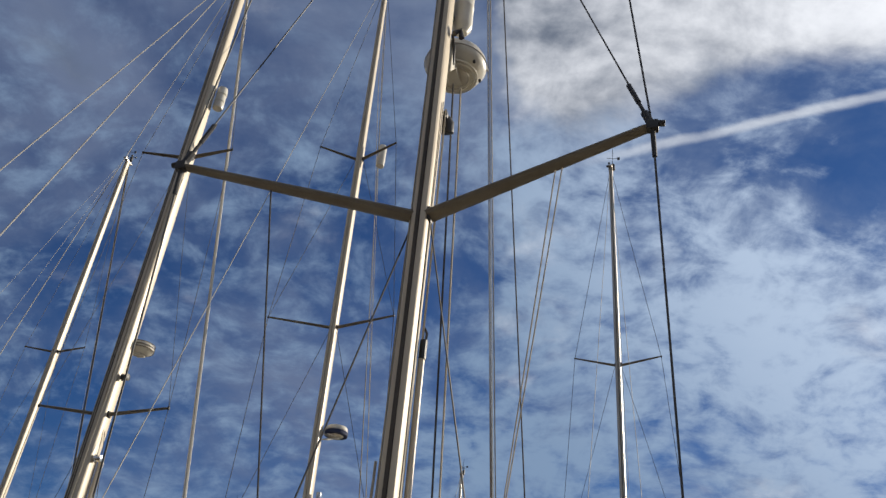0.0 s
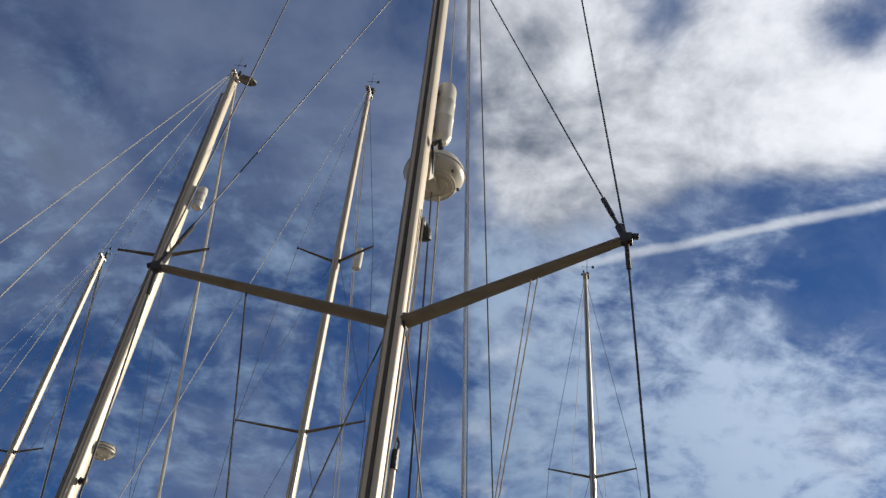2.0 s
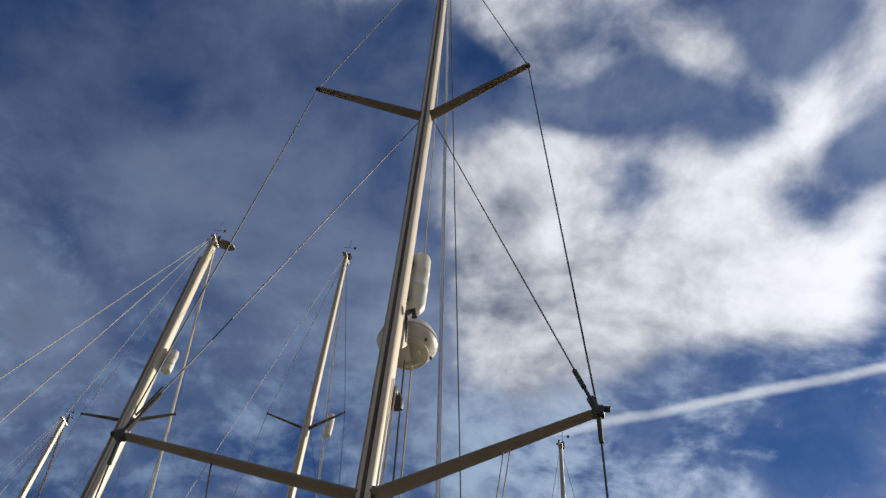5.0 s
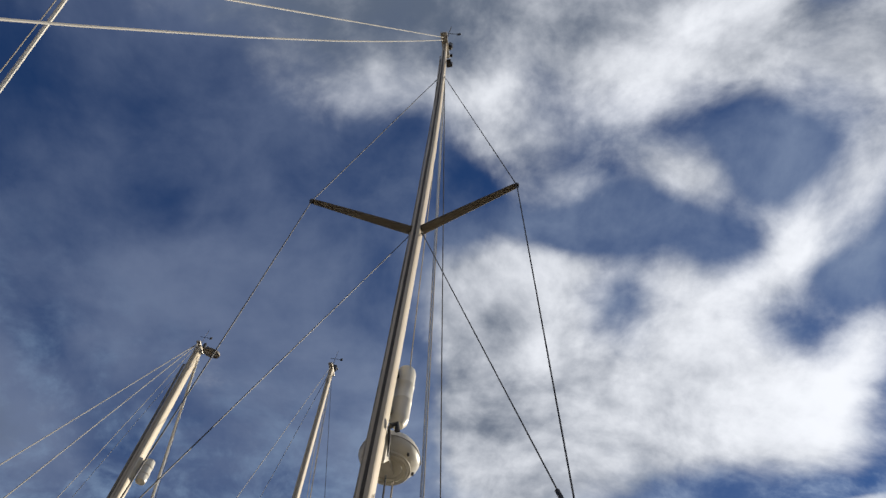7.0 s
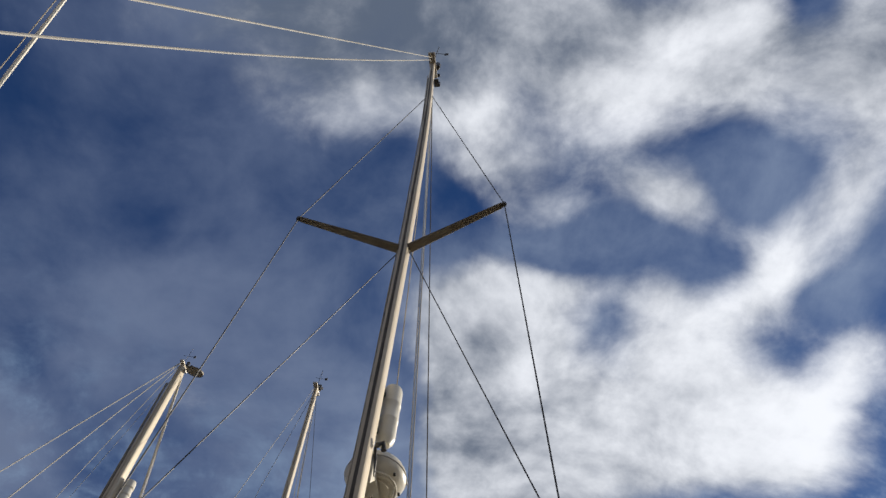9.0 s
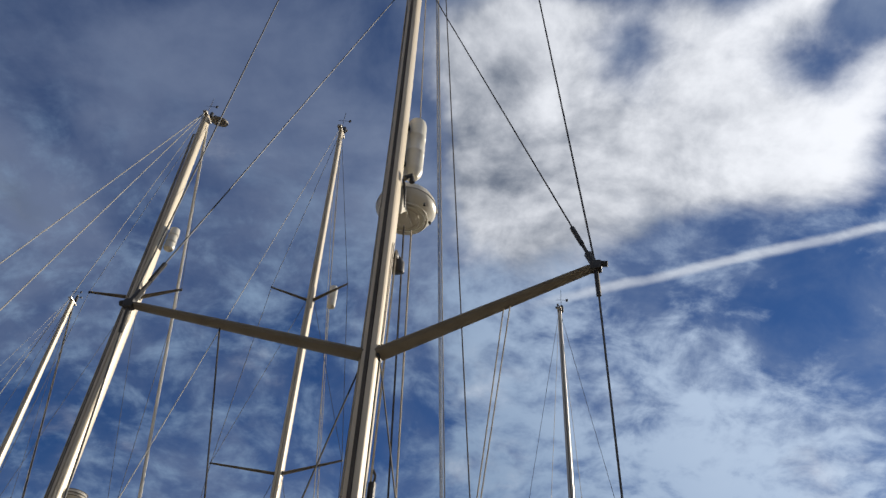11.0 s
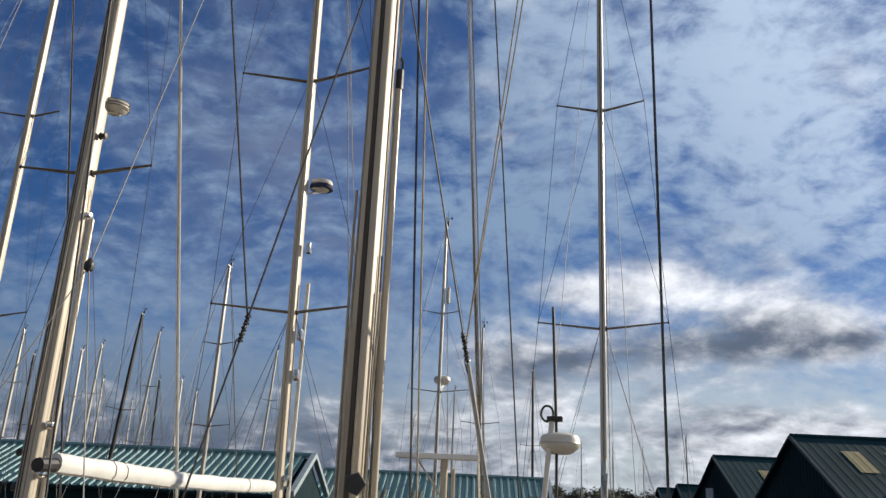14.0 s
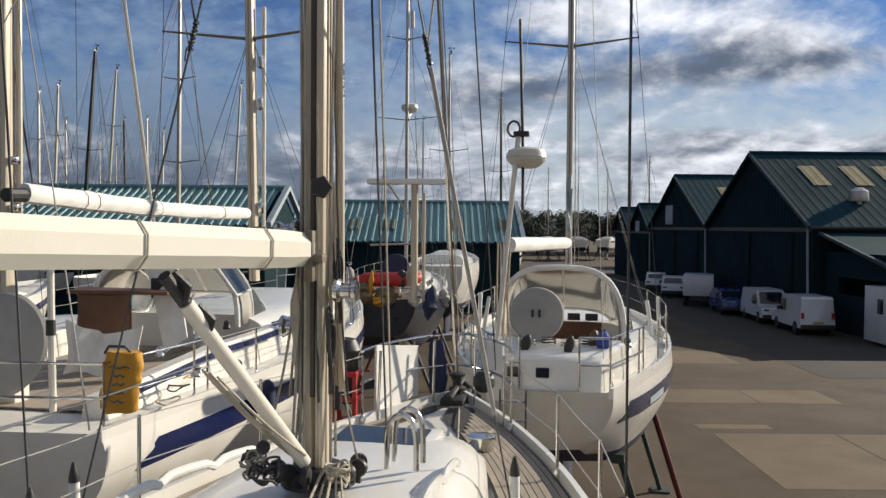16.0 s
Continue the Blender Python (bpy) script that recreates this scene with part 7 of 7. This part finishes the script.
tube(bm, [(-0.75, -0.3, 0), (-0.55, -0.35, 0.1), (0.4, -0.35, 0.12), (0.75, -0.2, 0.14), (0.9, 0.0, 0.15), (0.75, 0.2, 0.14), (0.4, 0.35, 0.12), (-0.55, 0.35, 0.1), (-0.75, 0.3, 0)], 0.19, 12)
part("tube", bm, RED, ding)
bm = BM()
box(bm, (-0.6, -0.3, 0.0), (0.7, 0.3, 0.24), 0.08)
part("floor_skin", bm, RED, ding)
nv, nvh, nvm, nvt, nvy = yacht("sailing_yacht", "white yacht with plain grey mast behind the row", (0.3, 40.0), 9.5, 3.0, 3.7, 0.57, 4.3, 13.6, 0.12, 0.16, [(9.0, 0.9, 0.1, 0.1)], spar=SPAR_GREY, head=6, simple=True, rail=False, stripe=False)

# ---- the crowd of laid-up yachts beyond ----
far, fh, fm, ft, fy = yacht("sailing_yacht", "distant laid-up yacht with bare mast and rigging", (0, 0), 10.0, 3.0, 3.4, 0.57, 4.1, 15.0, 0.15, 0.2, [(8.0, 1.0, 0.1, 0.1), (11.5, 0.75, 0.1, 0.1)],
    spar=SPAR_GREY, spr_r=0.03, simple=True, rail=False, wire_r=0.010, foil=0.02, group="laid-up yachts beyond the sheds", head=0)
fard, fdh, fdm, fdt, fdy = yacht("sailing_yacht", "distant laid-up yacht with black mast", (0, 0), 10.0, 3.0, 3.4, 0.57, 4.1, 15.0, 0.17, 0.22, [(9.5, 0.9, 0.1, 0.1)],
    spar=BLACK, spr_r=0.03, simple=True, rail=False, wire_r=0.010, foil=0.02, group="laid-up yachts beyond the sheds", head=0)
R3 = random.Random(11)
first = {0: far, 1: fard}
for az, dist, lean, dark in ((-17.7, 37.0, 0.8, 0), (-23.8, 50.8, 7.0, 1), (-22.4, 56.2, 6.0, 0), (-29.7, 61.4, 1.8, 0), (-25.3, 64.3, 3.5, 0), (-20.9, 82.1, -2.0, 1),
                             (-19.6, 80.9, -1.0, 0), (-14.5, 59.3, 5.5, 0), (-22.5, 106.4, -1.0, 0), (-21.6, 110.8, 0, 0), (-26.0, 67.6, 0, 0), (-27.3, 113.1, -2.0, 0),
                             (-4.4, 104.4, 4.0, 0), (-1.4, 75.2, 0, 0), (9.3, 139.4, 0, 0), (11.3, 143.0, -1.0, 0), (12.7, 164.8, 3.0, 0), (14.0, 118.0, 0, 0), (7.3, 139.4, -1.0, 0),
                             (-28.7, 73.1, 0, 1), (-24.5, 86.0, 0, 0), (-18.8, 90.4, 1.5, 0), (-13.4, 66.0, 3.0, 0), (4.1, 62.0, -1.0, 1)):
    a = radians(az)
    turn = -8 + R3.uniform(-12, 12)
    src = first[dark]
    scale_y = fy if not dark else fdy
    x, y = dist * math.sin(a), dist * math.cos(a)
    m = pose(x, y, 0, 0, lean * 0.6, turn) @ Matrix.Translation((0, -scale_y, 0))
    if src.get("used"):
        copy_thing(src, m)
    else:
        src.matrix_world = m
        src["used"] = 1
for o in (far, fard):
    if "used" in o.keys():
        del o["used"]


# ---- vehicles in front of the sheds ----
def vehicle(name, label, m, L, W, H, nose, paint, van=True, rear_glass=True):
    """Body lofted from a side outline, with glass, wheels, lamps, bumpers and plate; faces +y."""
    root = thing(name, label, "van" if van else "car", m)
    prof = [(0.0, 0.35), (0.0, 0.75), (0.05, 1.0), (0.10 if van else 0.35, H - 0.12), (0.25 if van else 0.8, H), (L - nose - 0.75, H), (L - nose - 0.45, H - 0.08), (L - nose, 1.05), (L - 0.12, 0.92), (L, 0.7), (L, 0.35)]
    rings = []
    for k, f in ((-1.0, 0.0), (-1.0, 0.06), (-0.9, 0.0), (0.9, 0.0), (1.0, 0.06), (1.0, 0.0)):
        x = k * W / 2
        if abs(k) == 1.0:
            rings.append([(x * (1.0 if z < 1.05 else 0.90), lerp(L / 2, y, 0.985), lerp(0.8, z, 0.97)) for y, z in prof])
        else:
            rings.append([(x, y, z) for y, z in prof])
    rings = [rings[0], rings[2], rings[3], rings[5]]
    bm = BM()
    loft(bm, rings)
    part("body", bm, paint, root)
    glass_rows = [("rear_window", [(-0.36 * W, -0.012, 1.05), (0.36 * W, -0.012, 1.05), (0.33 * W, 0.07, H - 0.22), (-0.33 * W, 0.07, H - 0.22)]),
                  ("windscreen", [(-0.40 * W, L - nose + 0.02, 1.1), (0.40 * W, L - nose + 0.02, 1.1), (0.36 * W, L - nose - 0.42, H - 0.12), (-0.36 * W, L - nose - 0.42, H - 0.12)])]
    for side in (-1, 1):
        glass_rows.append(("side_window", [(side * (W / 2 - 0.01), L - nose - 0.15, 1.08), (side * (W / 2 - 0.01), L - nose - 1.05, 1.08), (side * (W / 2 - 0.075), L - nose - 0.95, H - 0.25), (side * (W / 2 - 0.075), L - nose - 0.5, H - 0.25)]))
    for nm, q in glass_rows if rear_glass else glass_rows[1:]:
        q = [Vector(p) for p in q]
        nrm = (q[1] - q[0]).cross(q[3] - q[0]).normalized() * 0.012
        bm = BM()
        loft(bm, [[p - nrm for p in q], [p + nrm for p in q]])
        part(nm, bm, TINTED, root, smooth=False)
    for side in (-1, 1):
        for y in (0.75, L - 0.8):
            bm = BM()
            lathe(bm, [(0.2, -0.1), (0.31, -0.1), (0.33, -0.07), (0.33, 0.07), (0.31, 0.1), (0.2, 0.1)], 18, pose(side * (W / 2 - 0.1), y, 0.33, 0, 90, 0))
            wheel = part("wheel", bm, TYRE, root)
            bm = BM()
            lathe(bm, [(0.02, -0.105), (0.2, -0.095), (0.2, 0.095), (0.02, 0.105)], 14, pose(side * (W / 2 - 0.1), y, 0.33, 0, 90, 0))
            part("rim", bm, STEEL, wheel)
        bm = BM()
        box(bm, (side * (W / 2 - 0.12) - 0.07, -0.03, 0.85), (side * (W / 2 - 0.12) + 0.07, 0.04, 1.15), 0.015)
        part("tail_lamp", bm, RED, root)
        bm = BM()
        box(bm, (side * (W / 2 - 0.25) - 0.15, L - 0.14, 0.68), (side * (W / 2 - 0.25) + 0.15, L - 0.02, 0.85), 0.02)
        part("headlamp", bm, CLEAR, root)
        bm = BM()
        box(bm, (side * (W / 2 + 0.07) - 0.08, L - nose - 0.35, 1.05), (side * (W / 2 + 0.07) + 0.08, L - nose - 0.22, 1.25), 0.02)
        part("mirror", bm, BLACK, root)
    for y0, y1 in ((-0.06, 0.1), (L - 0.1, L + 0.05)):
        bm = BM()
        box(bm, (-W / 2 + 0.03, y0, 0.3), (W / 2 - 0.03, y1, 0.55), 0.03)
        part("bumper", bm, BLACK, root)
    bm = BM()
    box(bm, (-0.26, -0.075, 0.6), (0.26, -0.062, 0.71))
    part("number_plate", bm, PLATE, root, smooth=False)
    return root


vehicle("van", "white panel van with plain windowless back doors", pose(19.0, 41.7, 0.03, 0, 0, -3), 4.2, 1.75, 1.95, 1.0, CARPAINT, rear_glass=False)
vehicle("van", "white small van parked by the sheds", pose(19.2, 50.6, 0.03, 0, 0, 176), 4.2, 1.75, 1.85, 1.0, CARPAINT)
vehicle("car", "dark blue hatchback with pale roof", pose(18.7, 55.0, 0.03, 0, 0, 174), 4.0, 1.75, 1.5, 1.2, BLUEPAINT, van=False)
vehicle("car", "white estate car beyond the lorry", pose(19.0, 68.0, 0.03, 0, 0, 165), 4.4, 1.8, 1.55, 1.2, CARPAINT, van=False)
vehicle("car", "white hatchback parked by the gable wall", pose(19.2, 74.0, 0.03, 0, 0, 165), 4.1, 1.75, 1.5, 1.2, CARPAINT, van=False)
lorry = thing("lorry", "white flat-sided lorry with a canvas load cover", "lorry", pose(17.5, 56.4, 0.03, 0, 0, -18))
bm = BM()
box(bm, (-1.0, 0, 0.75), (1.0, 3.9, 2.15), 0.06)
part("load_box", bm, CARPAINT, lorry)
bm = BM()
box(bm, (-0.95, 4.0, 0.55), (0.95, 5.4, 1.95), 0.15)
part("cab", bm, CARPAINT, lorry)
bm = BM()
box(bm, (-0.8, 5.38, 1.2), (0.8, 5.43, 1.8), 0.02)
part("windscreen", bm, TINTED, lorry)
bm = BM()
box(bm, (-0.45, 0.1, 0.5), (0.45, 5.2, 0.74))
part("chassis", bm, BLACK, lorry)
for side in (-1, 1):
    for y in (0.9, 4.6):
        bm = BM()
        lathe(bm, [(0.15, -0.13), (0.38, -0.13), (0.4, -0.1), (0.4, 0.1), (0.38, 0.13), (0.15, 0.13)], 18, pose(side * 0.85, y, 0.4, 0, 90, 0))
        part("wheel", bm, TYRE, lorry)
cabin = thing("site_cabin", "white site cabin with a dark window by the lean-to", "cabin", pose(20.3, 37.5, 0, 0, 0, 0))
bm = BM()
box(bm, (0, 0, 0.15), (5.5, 2.2, 2.75), 0.04)
part("body", bm, CARPAINT, cabin)
bm = BM()
box(bm, (-0.02, 0.5, 1.5), (0.02, 1.0, 2.2), 0.01)
part("window", bm, TINTED, cabin)
bm = BM()
box(bm, (0.3, 0.2, 0), (0.6, 2.0, 0.149))
part("skid", bm, BLACK, cabin)


# ---- trees on the skyline ----
def tree(seed, hgt, wide, m):
    rr = random.Random(seed)
    root = thing("tree", "dark leafy tree on the skyline", "tree", m, "trees on the skyline")
    bm = BM()
    tube(bm, [(0, 0, -0.05), (0.1, 0, hgt * 0.25), (0, 0.1, hgt * 0.5), (0.1, 0, hgt * 0.8)], 0.28, 8, 0.06)
    for k in range(6):
        a = rr.uniform(0, 6.28)
        z = hgt * rr.uniform(0.3, 0.6)
        tube(bm, [(0, 0, z), (wide * 0.3 * math.cos(a), wide * 0.3 * math.sin(a), z + hgt * 0.18), (wide * 0.6 * math.cos(a), wide * 0.6 * math.sin(a), z + hgt * 0.26)], 0.1, 6, 0.03)
    part("trunk", bm, BARK, root)
    bm = BM()
    lumps = [(Vector((rr.uniform(-1, 1) * wide * 0.7, rr.uniform(-1, 1) * wide * 0.7, hgt * rr.uniform(0.4, 0.92))), rr.uniform(0.25, 0.5) * wide) for _ in range(13)]
    for c, r in lumps:
        for _ in range(110):
            d = Vector((rr.gauss(0, 1), rr.gauss(0, 1), rr.gauss(0, 0.8))).normalized() * r * rr.uniform(0.6, 1.05)
            p = c + d
            u = Vector((rr.gauss(0, 1), rr.gauss(0, 1), rr.gauss(0, 1))).normalized()
            v = u.orthogonal().normalized()
            s = rr.uniform(0.16, 0.34)
            vs = [bm.verts.new(p + s * (u * a + v * b)) for a, b in ((-1, 0), (0, -0.6), (1, 0), (0, 0.6))]
            bm.faces.new(vs)
    part("crown", bm, FOLIAGE, root, smooth=False)
    return root


kinds = [tree(3, 9.0, 4.2, pose(14, 160, 0)), tree(8, 7.6, 3.8, pose(20, 158, 0)), tree(15, 8.4, 4.6, pose(26, 163, 0))]
RT = random.Random(5)
for i in range(24):
    x = 9 + i * 1.9 + RT.uniform(-1, 1)
    src = kinds[i % 3]
    copy_thing(src, pose(x, 168 + RT.uniform(-6, 18), 0, 0, 0, RT.uniform(0, 360)))
for i in range(14):
    copy_thing(kinds[i % 3], pose(-70 + i * 4.6 + RT.uniform(-1, 1), 175 + RT.uniform(-6, 12), 0, 0, 0, RT.uniform(0, 360)))
